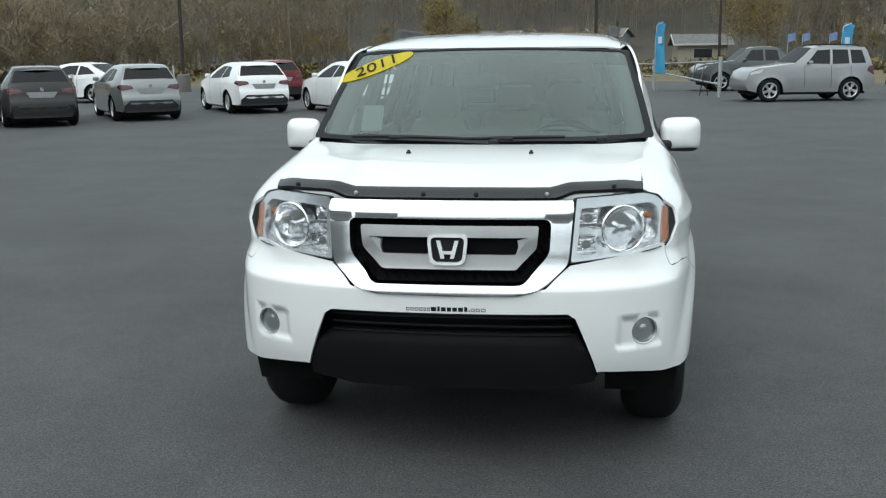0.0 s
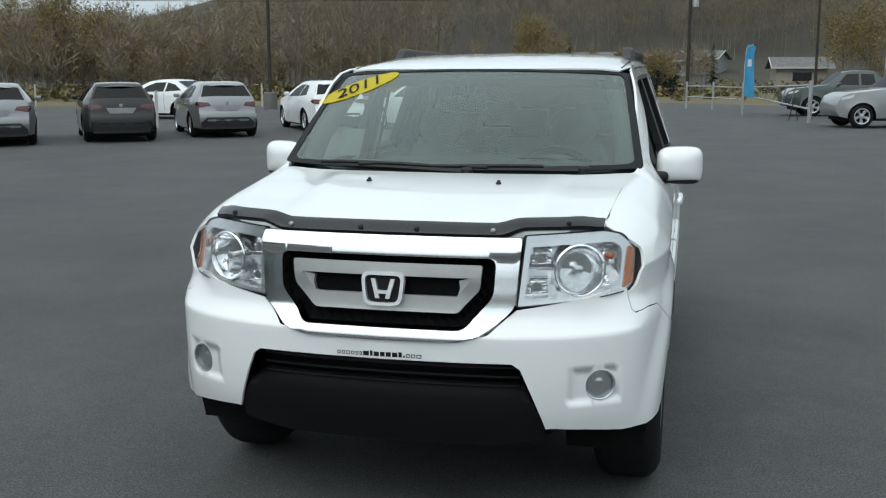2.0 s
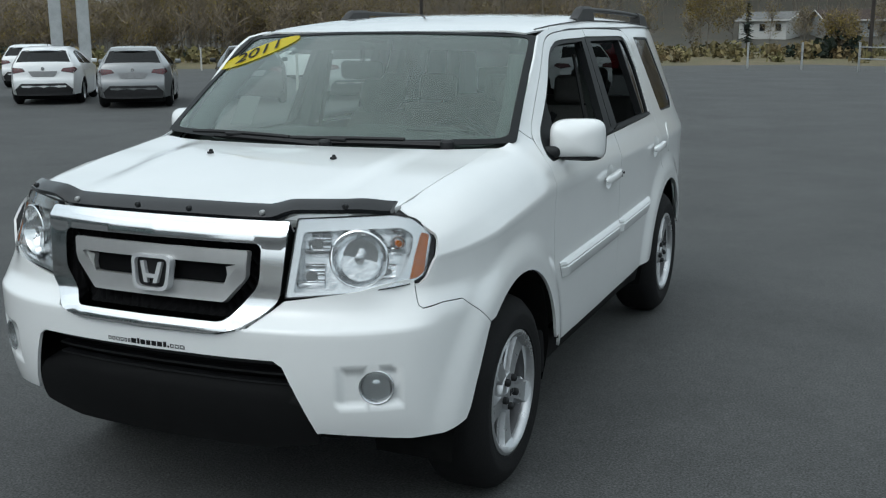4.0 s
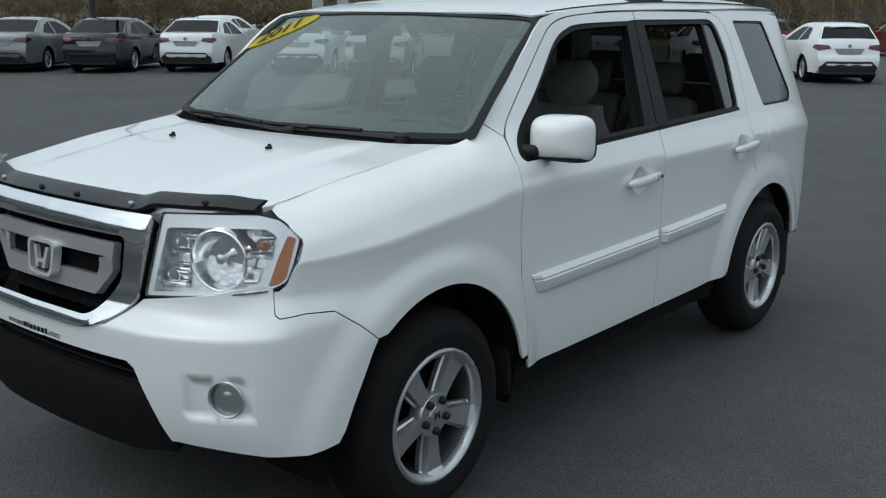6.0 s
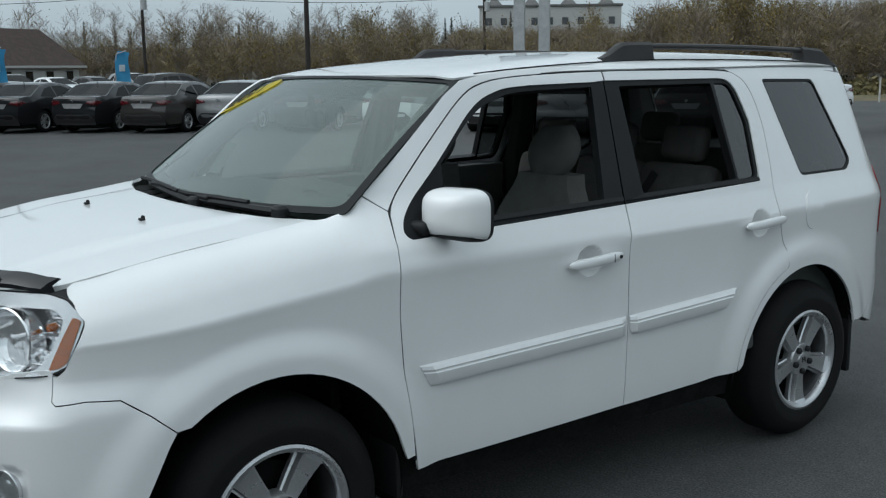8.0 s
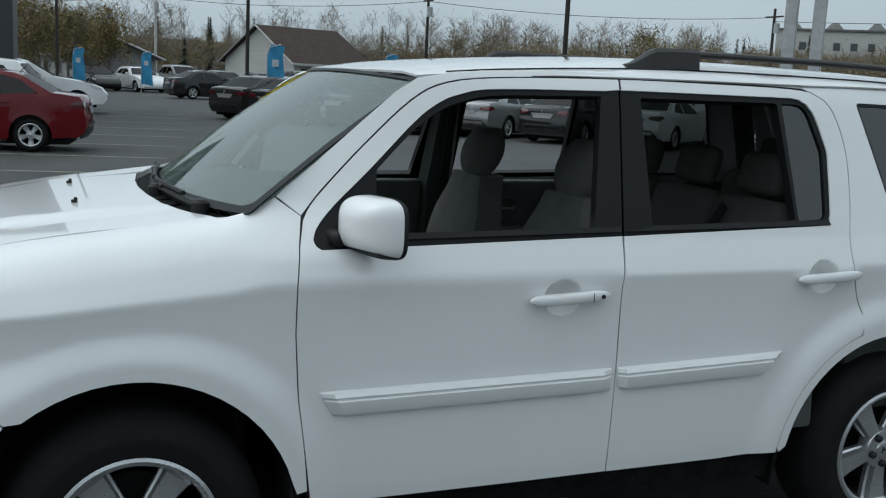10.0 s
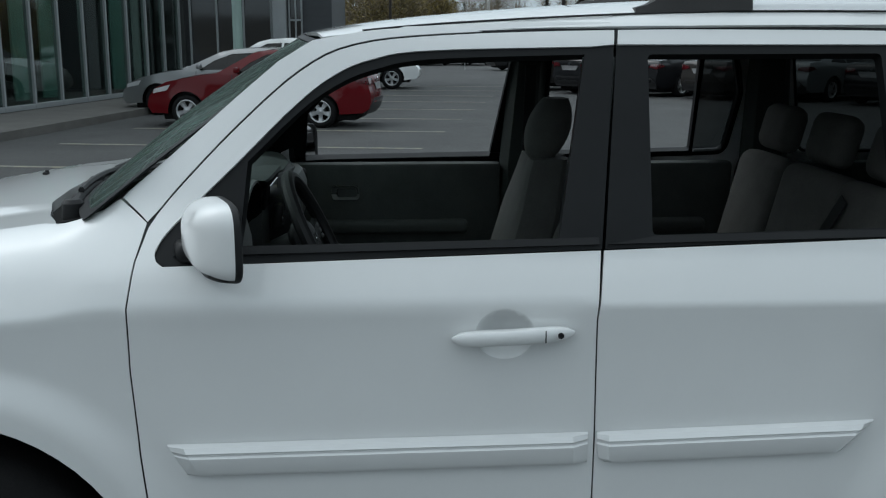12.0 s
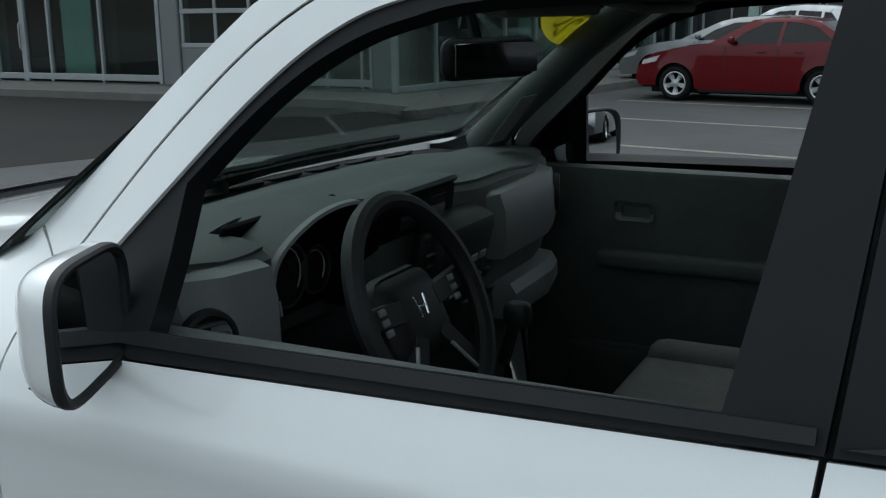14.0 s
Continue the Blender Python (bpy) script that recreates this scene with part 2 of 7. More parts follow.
def part(name, bm, mat, parent, label="", sharp=35):
    me = bpy.data.meshes.new(name)
    bmesh.ops.recalc_face_normals(bm, faces=bm.faces[:])
    bm.to_mesh(me)
    bm.free()
    me.materials.append(mat)
    me.shade_smooth()
    if sharp:
        me.set_sharp_from_angle(angle=radians(sharp))
    ob = new(name, me)
    if parent is not None:
        ob.parent = parent
    if label:
        tagged(ob, label)
    return ob


def empty(name, label="", category="", group="", kind="", at=None):
    ob = new(name)
    ob.empty_display_size = 0.2
    if at is not None:
        ob.matrix_basis = at
    return tagged(ob, label, category, group, kind)


def add_box(bm, size, at=(0, 0, 0), r=0.0, seg=2, turn=None, taper=None):
    """A box of that size about at, with rounded edges; turn: a rotation in degrees; taper: (x, y) scale of its top."""
    b2 = bmesh.new()
    bmesh.ops.create_cube(b2, size=1.0)
    for v in b2.verts:
        k = taper if taper and v.co.z > 0 else (1, 1)
        v.co = Vector((v.co.x * size[0] * k[0], v.co.y * size[1] * k[1], v.co.z * size[2]))
    if r:
        bmesh.ops.bevel(b2, geom=b2.edges[:], offset=r, segments=seg, profile=0.5, affect="EDGES")
    m = pose(*at, *(turn or (0, 0, 0)))
    b2.transform(m)
    merge(bm, b2)
    return bm


def merge(bm, other):
    tmp = bpy.data.meshes.new("tmp")
    other.to_mesh(tmp)
    other.free()
    bm.from_mesh(tmp)
    bpy.data.meshes.remove(tmp)


def box(size, at=(0, 0, 0), r=0.0, seg=2, turn=None, taper=None):
    return add_box(bmesh.new(), size, at, r, seg, turn, taper)


def lathe(profile, axis="x", seg=32, at=(0, 0, 0), bm=None, caps=True):
    """Spins (along, radius) points about an axis through at."""
    bm = bm or bmesh.new()
    rings = []
    for a, r in profile:
        ring = []
        for i in range(seg):
            c, s = math.cos(2 * math.pi * i / seg) * r, math.sin(2 * math.pi * i / seg) * r
            p = {"x": (a, c, s), "y": (c, a, s), "z": (c, s, a)}[axis]
            ring.append(bm.verts.new(Vector(p) + Vector(at)))
        rings.append(ring)
    for r0, r1 in zip(rings, rings[1:]):
        for i in range(seg):
            bm.faces.new((r0[i], r0[(i + 1) % seg], r1[(i + 1) % seg], r1[i]))
    if caps:
        bm.faces.new(rings[0])
        bm.faces.new(rings[-1])
    return bm


def tube(points, radius, seg=8, bm=None, closed=False):
    """A round bar along points; radius: one number or one for each point."""
    bm = bm or bmesh.new()
    pts = [Vector(p) for p in points]
    rad = radius if isinstance(radius, (list, tuple)) else [radius] * len(pts)
    rings, side = [], None
    for i, p in enumerate(pts):
        a = pts[i - 1] if i or closed else p
        b = pts[(i + 1) % len(pts)] if i < len(pts) - 1 or closed else p
        d = (b - a).normalized()
        if side is None:
            side = d.cross(Vector((0, 0, 1)) if abs(d.z) < 0.9 else Vector((1, 0, 0))).normalized()
        side = (side - d * side.dot(d)).normalized()
        up = d.cross(side)
        rings.append([bm.verts.new(p + (side * math.cos(2 * math.pi * k / seg) + up * math.sin(2 * math.pi * k / seg)) * rad[i]) for k in range(seg)])
    pairs = list(zip(rings, rings[1:])) + ([(rings[-1], rings[0])] if closed else [])
    for r0, r1 in pairs:
        for k in range(seg):
            bm.faces.new((r0[k], r0[(k + 1) % seg], r1[(k + 1) % seg], r1[k]))
    if not closed:
        bm.faces.new(rings[0])
        bm.faces.new(rings[-1])
    return bm


def loft(rows, bm=None, close=False, caps=False):
    """A skin over rows of points, all of one length."""
    bm = bm or bmesh.new()
    grid = [[bm.verts.new(p) for p in row] for row in rows]
    n = len(rows[0])
    for a, b in zip(grid, grid[1:]):
        for i in range(n if close else n - 1):
            bm.faces.new((a[i], a[(i + 1) % n], b[(i + 1) % n], b[i]))
    if caps:
        bm.faces.new(grid[0])
        bm.faces.new(grid[-1])
    return bm


def rounded(points, r, n=4):
    """A 2D outline with its corners rounded."""
    out = []
    k = len(points)
    rr = r if isinstance(r, (list, tuple)) else [r] * k
    for i in range(k):
        p, a, b = Vector(points[i]), Vector(points[i - 1]), Vector(points[(i + 1) % k])
        q = min(rr[i], (a - p).length * 0.45, (b - p).length * 0.45)
        if q < 1e-4:
            out.append(tuple(p))
            continue
        s, e = p + (a - p).normalized() * q, p + (b - p).normalized() * q
        for j in range(n + 1):
            u = j / n
            out.append(tuple(s * (1 - u) ** 2 + p * 2 * u * (1 - u) + e * u * u))
    return out


def inside(p, poly):
    hit, n = False, len(poly)
    x, y = p
    for i in range(n):
        (x0, y0), (x1, y1) = poly[i], poly[i - 1]
        if (y0 > y) != (y1 > y) and x < (x1 - x0) * (y - y0) / (y1 - y0) + x0:
            hit = not hit
    return hit


def densify(poly, step):
    out = []
    for i, p in enumerate(poly):
        q = poly[(i + 1) % len(poly)]
        d = math.dist(p, q)
        k = max(1, math.ceil(d / step))
        out += [(p[0] + (q[0] - p[0]) * j / k, p[1] + (q[1] - p[1]) * j / k) for j in range(k)]
    return out


def flat_mesh(outline, holes=(), step=0.06, creases=()):
    """Triangles that fill a 2D outline, with grid points inside; also its rim edges."""
    rings = [densify(list(outline), step)] + [densify(list(h), step) for h in holes]
    verts, edges = [], []
    for ring in rings:
        k = len(verts)
        verts += ring
        edges += [(k + i, k + (i + 1) % len(ring)) for i in range(len(ring))]
    xs, ys = [v[0] for v in rings[0]], [v[1] for v in rings[0]]
    for c in creases:
        x = min(xs) + step / 4
        while x < max(xs):
            if inside((x, c - 0.004), rings[0]) and inside((x, c + 0.004), rings[0]) and not any(inside((x, c), h) for h in rings[1:]):
                verts.append((x, c))
            x += step / 2
    border = np.array(verts)
    x = min(xs) + step / 2
    while x < max(xs):
        y = min(ys) + step / 2
        while y < max(ys):
            if inside((x, y), rings[0]) and not any(inside((x, y), h) for h in rings[1:]):
                if np.min((border[:, 0] - x) ** 2 + (border[:, 1] - y) ** 2) > (0.45 * step) ** 2:
                    verts.append((x, y))
            y += step
        x += step
    v2, e2, f2, *_ = delaunay_2d_cdt([Vector(v) for v in verts], edges, [], 0, 1e-6)
    faces = []
    for f in f2:
        c = [sum(v2[i][k] for i in f) / len(f) for k in (0, 1)]
        if inside(c, rings[0]) and not any(inside(c, h) for h in rings[1:]):
            faces.append(list(f))
    return [tuple(v) for v in v2], faces


def sheet(name, outline, fn, mat, parent, label="", holes=(), step=0.06, depth=0.012, mirror=False, sharp=50, creases=()):
    """A panel: a 2D outline laid on the surface fn(a, b), with its edges folded inwards by depth."""
    flat, faces = flat_mesh(outline, holes, step, creases)
    pts = [Vector(fn(*p)) for p in flat]
    used = sorted({i for f in faces for i in f})
    remap = {i: k for k, i in enumerate(used)}
    pts, flat2 = [pts[i] for i in used], [flat[i] for i in used]
    faces = [[remap[i] for i in f] for f in faces]
    e = 0.004
    turned = []
    for (a, b), p in zip(flat2, pts):
        da, db = Vector(fn(a + e, b)) - p, Vector(fn(a, b + e)) - p
        turned.append(da.cross(db).normalized())
    count = {}
    for f in faces:
        for i in range(3):
            k = (f[i], f[(i + 1) % 3])
            count[k] = count.get(k, 0) + 1
    rim = [k for k in count if (k[1], k[0]) not in count]
    verts = [p.copy() for p in pts]
    normals = [n.copy() for n in turned]
    if depth:
        top, low = {}, {}
        for a, b in rim:
            for i in (a, b):
                if i not in top:
                    top[i] = len(verts)
                    verts.append(pts[i].copy())
                    low[i] = len(verts)
                    verts.append(pts[i] - turned[i] * depth)
                    normals += [Vector(), Vector()]
            faces.append([top[b], top[a], low[a], low[b]])
            side = (pts[b] - pts[a]).cross(turned[a])
            for i in (a, b):
                normals[top[i]] += side
                normals[low[i]] += side
    normals = [n.normalized() if n.length > 1e-9 else Vector((0, 0, 1)) for n in normals]
    if mirror:
        verts = [Vector((-v.x, v.y, v.z)) for v in verts]
        normals = [Vector((-v.x, v.y, v.z)) for v in normals]
        faces = [f[::-1] for f in faces]
    ob = link_mesh(name, verts, faces, mat, parent, label, 0)
    if len(ob.data.vertices) == len(normals):
        ob.data.normals_split_custom_set_from_vertices(normals)
    return ob


def solid_text(name, words, size, depth, mat, parent, m, shear=0.0):
    c = bpy.data.curves.new(name, "FONT")
    c.body, c.size, c.extrude, c.align_x, c.align_y, c.shear = words, size, depth, "CENTER", "CENTER", shear
    tmp = bpy.data.objects.new("tmp_text", c)
    scene.collection.objects.link(tmp)
    me = bpy.data.meshes.new_from_object(tmp.evaluated_get(bpy.context.evaluated_depsgraph_get()))
    bpy.data.objects.remove(tmp)
    bpy.data.curves.remove(c)
    me.materials.clear()
    me.materials.append(mat)
    ob = new(name, me)
    ob.parent = parent
    ob.matrix_basis = m
    return ob

# ---- the body's skin: s runs round the plan from the nose, v up ----
def curve(points, n=400):
    """A smooth line through points, as dense samples."""
    p = np.array(points, float)
    p = np.vstack([2 * p[0] - p[1], p, 2 * p[-1] - p[-2]])
    out = []
    for i in range(1, len(p) - 2):
        for u in np.linspace(0, 1, max(2, n // (len(p) - 3)), endpoint=False):
            a, b, c, d = p[i - 1], p[i], p[i + 1], p[i + 2]
            out.append(0.5 * (2 * b + (c - a) * u + (2 * a - 5 * b + 4 * c - d) * u * u + (3 * b - a - 3 * c + d) * u ** 3))
    out.append(p[-2])
    return np.array(out)


def table(points):
    d = curve(points)
    return lambda v: float(np.interp(v, d[:, 0], d[:, 1]))


def smooth(a, b, v):
    t = min(1.0, max(0.0, (v - a) / (b - a)))
    return t * t * (3 - 2 * t)


_plan = curve([(0, -2.30), (0.3, -2.288), (0.55, -2.25), (0.745, -2.17), (0.894, -2.05), (0.961, -1.9), (0.988, -1.72),
               (0.990, -1.45), (0.986, -0.9), (0.985, 0), (0.984, 0.9), (0.974, 1.5), (0.948, 1.90), (0.905, 2.08),
               (0.81, 2.20), (0.6, 2.27), (0.3, 2.30), (0, 2.31)], 1800)
_len = np.concatenate([[0], np.cumsum(np.hypot(*np.diff(_plan, axis=0).T))])
_sg = np.arange(0, _len[-1], 0.01)
_px, _py = np.interp(_sg, _len, _plan[:, 0]), np.interp(_sg, _len, _plan[:, 1])
_tx, _ty = np.gradient(_px), np.gradient(_py)
_k = np.ones(9) / 9
_tx, _ty = np.convolve(np.pad(_tx, 4, "edge"), _k, "valid"), np.convolve(np.pad(_ty, 4, "edge"), _k, "valid")
_nx, _ny = _ty / np.hypot(_tx, _ty), -_tx / np.hypot(_tx, _ty)
_mid = int(np.argmin(abs(_py)))
S_END = float(_sg[-1])

_side = table([(0.1, -0.15), (0.20, -0.10), (0.30, -0.05), (0.42, -0.028), (0.55, -0.020), (0.75, -0.014), (0.95, -0.013), (1.05, -0.009),
               (1.092, -0.006), (1.112, -0.010), (1.16, -0.029), (1.21, -0.051), (1.23, -0.058), (1.3, -0.083), (1.5, -0.155), (1.67, -0.218), (1.74, -0.255), (1.8, -0.30)])
_crown = table([(0.1, -0.15), (0.20, -0.10), (0.30, -0.05), (0.42, -0.028), (0.55, -0.020), (0.75, -0.014), (0.95, -0.013), (1.05, -0.009),
                (1.092, -0.006), (1.112, -0.010), (1.16, -0.029), (1.21, -0.053), (1.25, -0.085), (1.28, -0.125), (1.30, -0.18), (1.31, -0.25)])
_nose = table([(0.1, -0.2), (0.30, -0.09), (0.42, -0.045), (0.5, -0.018), (0.6, -0.002), (0.68, 0.003), (0.75, 0.004), (0.785, 0.004), (0.797, 0.001), (0.803, -0.004), (0.83, -0.040),
               (0.865, -0.064), (0.95, -0.076), (1.05, -0.09), (1.12, -0.115), (1.16, -0.16), (1.19, -0.24), (1.22, -0.34), (1.31, -0.5)])
_tail = table([(0.1, -0.2), (0.30, -0.08), (0.45, -0.01), (0.6, 0), (0.72, -0.01), (0.8, -0.05), (1.0, -0.06), (1.2, -0.09), (1.5, -0.25), (1.7, -0.40), (1.8, -0.52)])
AXLE_F, AXLE_R, HUB = -1.3875, 1.3875, 0.371


def s_y(y):
    """s of a place on the flank, by its y."""
    return float(np.interp(y, _py, _sg))


def skin(s, v, crown=False, lift=0.0):
    """The place on the +x half of the body; crown rolls the top over into the bonnet."""
    sign = -1.0 if s < 0 else 1.0
    s = abs(s)
    x, y, nx, ny = (float(np.interp(s, _sg, a)) for a in (_px, _py, _nx, _ny))
    w = ny * ny
    w = w * w * (3 - 2 * w)
    end = _nose(v) if y < 0 else _tail(v)
    c = 1 - smooth(-1.14, -0.98, y) if crown else 0.0
    off = end * w + (_crown(v) * c + _side(v) * (1 - c)) * (1 - w)
    for cy, cz in ((-1.40, 0.37), (1.34, 0.37)):
        r = math.hypot(y - cy, v - cz)
        off += 0.024 * (1 - smooth(0.515, 0.635, r)) * (1 - w)
    if v > 1.14:
        off -= (1 - c) * 0.09 * smooth(1.16, 1.34, v) * smooth(-0.55, -1.12, y) * (1 - w)
    # the corner stands back above the bumper's ledge
    off -= 0.030 * smooth(0.81, 0.93, v) * smooth(0.74, 0.95, s) * (1 - smooth(1.08, 1.45, s)) * (1 - 0.7 * smooth(1.08, 1.22, v))
    z = v
    if crown:
        z -= float(np.interp(y, [-2.1, -0.9], [0.165, 0.0])) * c * smooth(0.85, 1.27, v) * (1 - w)
    off += lift
    return sign * (x + nx * off), y + ny * off, z


# ---- the white SUV ----
suv = empty("suv", "pearl white SUV with smoked bonnet deflector and yellow year sticker", "car")


def flank(y, v):
    return skin(s_y(y), v)


def flank_in(d):
    return lambda y, v: skin(s_y(y), v, False, -d)


def crowned(s, v):
    return skin(s, v, True)


def front(s, v):
    return skin(s, v)


def arc(cy, cz, r, a0, a1, n=14, rz=None):
    return [(cy + r * math.cos(radians(a0 + (a1 - a0) * i / n)), cz + (rz or r) * math.sin(radians(a0 + (a1 - a0) * i / n))) for i in range(n + 1)]


# upper seam of the doors, from the mirror over the roof rail to the rear quarter
SEAM = [tuple(p) for p in curve([(-0.905, 1.279), (-0.84, 1.357), (-0.70, 1.50), (-0.55, 1.63), (-0.42, 1.69), (-0.2, 1.714), (0.2, 1.726), (0.57, 1.727), (0.95, 1.722),
                                 (1.06, 1.70), (1.12, 1.64), (1.15, 1.50), (1.135, 1.32), (1.105, 1.15), (1.13, 1.02), (1.18, 0.90)], 60)]
_dlo = [(-0.862, 1.190), (-0.879, 1.203), (-0.880, 1.228), (-0.842, 1.279), (-0.70, 1.415), (-0.56, 1.55), (-0.47, 1.618), (-0.38, 1.655), (-0.24, 1.676), (0.206, 1.686), (0.158, 1.219)]
_open = [(-0.69, 1.232), (-0.672, 1.42), (-0.55, 1.535), (-0.46, 1.597), (-0.37, 1.632), (-0.24, 1.655), (0.134, 1.666), (0.058, 1.244)]
DLO_F = [tuple(p) for p in curve(_dlo[:10], 72)] + _dlo[10:]
OPEN_F = _open[:1] + [tuple(p) for p in curve(_open[1:7], 36)] + _open[7:]
DLO_R = rounded([(0.166, 1.219), (0.213, 1.686), (1.015, 1.690), (1.065, 1.50), (1.035, 1.246)], [0, 0, 0.09, 0.02, 0.05])
OPEN_R = rounded([(0.280, 1.249), (0.288, 1.666), (0.868, 1.668), (0.880, 1.262)], 0.012)
PANE_R = rounded([(0.888, 1.667), (0.995, 1.667), (1.045, 1.50), (1.018, 1.262), (0.894, 1.257)], [0.01, 0.075, 0.02, 0.03, 0.01])
QUARTER = rounded([(1.235, 1.682), (1.66, 1.676), (1.815, 1.285), (1.755, 1.243), (1.345, 1.243)], [0.02, 0.03, 0.03, 0.03, 0.03])
ARCH_F = arc(-1.40, 0.37, 0.474, 182, -2, 30)
ARCH_R = arc(1.338, 0.37, 0.468, 182, 15, 30)


def flank_parts(mirror):
    """Fender, doors, quarter and what belongs to them, for one side."""
    g = 0.004
    # fender, up to the bonnet
    edge = [(s_y(y), v) for y, v in ((-0.9095, 1.280), (-0.929, 1.20), (-0.943, 1.10), (-0.944, 0.95), (-0.932, 0.75), (-0.909, 0.56), (-0.900, 0.470), (-0.93, 0.463))]
    arch = [(s_y(y), v) for y, v in ARCH_F[::-1] if y > -1.72 and v > 0.46]
    low = [(1.30, 0.745), (1.235, 0.802), (1.156, 0.856), (1.06, 0.862), (0.975, 0.853), (0.962, 0.862), (0.9602, 0.938), (0.977, 0.939), (1.006, 0.972), (1.014, 0.995), (1.045, 1.10), (1.073, 1.188), (1.074, 1.207), (1.034, 1.257), (0.985, 1.271)]
    top = [(1.020, 1.293), (1.055, 1.3005), (1.10, 1.3025), (1.20, 1.3055), (1.275, 1.3065), (1.40, 1.3068), (1.525, 1.3058), (1.745, 1.3045), (1.855, 1.3040), (1.910, 1.299), (1.955, 1.298), (2.005, 1.306), (2.047, 1.330)]
    sheet("fender", edge + arch + low + top, crowned, WHITE, suv, step=0.02, mirror=mirror)
    # doors
    fd = [(-0.904, 1.270)] + [(y + 0.0025, v - 0.002) for y, v in SEAM if -0.893 < y < 0.20] + [(0.209, 1.724), (0.206, 1.690)] + DLO_F[-3::-1] + [(0.154, 1.217)] \
        + [(0.1402, 1.06), (0.1422, 0.77), (0.1402, 0.414), (-0.20, 0.411), (-0.60, 0.411), (-0.885, 0.414), (-0.905, 0.56), (-0.928, 0.75), (-0.940, 0.95), (-0.939, 1.10), (-0.925, 1.20)]
    front_door = sheet("front_door", fd, flank, WHITE, suv, step=0.028, mirror=mirror, holes=[arc(-0.074, 1.030, 0.070, 0, 345, 23, 0.062)])
    rs = [p for p in SEAM if p[0] > 0.22]
    rd = [(0.218, 1.724)] + [(y - 0.002, v - 0.002) for y, v in rs] + [(y, v) for y, v in arc(1.338, 0.37, 0.506, 110, 172, 16)] + [(0.836, 0.424), (0.6, 0.415), (0.1440, 0.413), (0.1460, 0.77), (0.1440, 1.06), (0.162, 1.217), (1.03, 1.243)]
    rd += [p for p in DLO_R if p[0] > 1.036][::-1] + [p for p in DLO_R if p[0] <= 1.036 and p[1] > 1.6 and p[0] > 0.5][::-1] + [(0.214, 1.690)]
    rear_door = sheet("rear_door", rd, flank, WHITE, suv, step=0.022, mirror=mirror, holes=[arc(0.973, 1.068, 0.070, 0, 345, 23, 0.062)])
    for door, dlo, op in ((front_door, DLO_F, OPEN_F), (rear_door, DLO_R, OPEN_R)):
        holes = [op] if door is front_door else [op, PANE_R]
        sheet("window_trim", dlo, flank_in(0.007), SATIN, door, "black window surround and pillar trim", holes=holes, step=0.06, depth=0.035, mirror=mirror)
    sheet("quarter_pane", PANE_R, flank_in(0.016), TINT, rear_door, "dark privacy glass pane", step=0.1, depth=0.004, mirror=mirror)
    rail = [(-0.84, 1.214), (0.150, 1.232), (0.150, 1.248), (-0.69, 1.235)]
    sheet("belt_moulding", rail, lambda y, v: skin(s_y(y), v, False, 0.006), TRIM, front_door, step=0.08, depth=0.02, mirror=mirror)
    rail = [(0.172, 1.232), (1.03, 1.246), (1.02, 1.262), (0.285, 1.250)]
    sheet("belt_moulding", rail, lambda y, v: skin(s_y(y), v, False, 0.004), TRIM, rear_door, step=0.08, depth=0.02, mirror=mirror)
    # dark tubes laid inside the seams stand in for the shade in the gaps
    def dark_seam(line, over=False):
        pts = [skin(s_y(y), v, over, -0.0085) for y, v in line]
        part("seam_shade", tube([(-x, y, z) for x, y, z in pts] if mirror else pts, 0.006, 5), TRIM, suv)
    dark_seam(SEAM)
    dark_seam([(-0.905, 1.278), (-0.928, 1.20), (-0.942, 1.10), (-0.943, 0.95), (-0.931, 0.75), (-0.908, 0.56), (-0.893, 0.45)])
    dark_seam([(0.150, 1.216), (0.142, 1.06), (0.144, 0.77), (0.142, 0.418)])
    dark_seam([(0.2135, 1.690), (0.2135, 1.722)])
    # side mouldings: upper groove strip and lower face
    for door, y0, y1, z0, z1 in ((front_door, -0.868, 0.128, 0.770, 0.783), (rear_door, 0.150, 0.826, 0.783, 0.802)):
        prof = [(-0.078, 0.0), (-0.075, 0.016), (-0.066, 0.021), (-0.030, 0.025), (-0.026, 0.020), (-0.021, 0.020), (-0.017, 0.024), (-0.005, 0.016), (0.0, 0.0)]
        first = door is front_door
        rows = []
        for i in range(27):
            u = i / 26
            row = []
            for dz, out in prof:
                k = -dz / 0.078
                ya = y0 + (0.045 * k if first else 0.02 * max(0, k - 0.8) * 5)
                yb = y1 - (0.0 if first else 0.075 * k)
                y = ya + (yb - ya) * u
                e = min(1.0, u / 0.02 + 0.12, ((1 - u) / 0.02 + 0.12))
                row.append(skin(s_y(y), z0 + (z1 - z0) * (y - y0) / (y1 - y0) + dz, False, out * e + 0.001))
            rows.append([(-x, y, z) for x, y, z in row] if mirror else row)
        part("side_moulding", loft(rows, caps=True), WHITE, door, sharp=25)
    # handles in their round wells
    for door, y0, z in ((front_door, -0.062, 1.030), (rear_door, 0.985, 1.068)):
        well = arc(y0 - 0.012, z, 0.070, 0, 345, 23, 0.062)
        def dish(y, v, y0=y0, z=z):
            r = math.hypot((y - y0 + 0.012) / 0.070, (v - z) / 0.062)
            return skin(s_y(y), v, False, -0.002 * min(1, 4 * (1 - r)) - 0.030 * max(0.0, 1 - r * r))
        sheet("handle_well", well, dish, WHITE, door, step=0.012, depth=0, mirror=mirror)
        bm = bmesh.new()
        rows = []
        n = 16
        for i in range(n + 1):
            y = y0 - 0.137 + 0.285 * i / n
            u = abs(2 * i / n - 1)
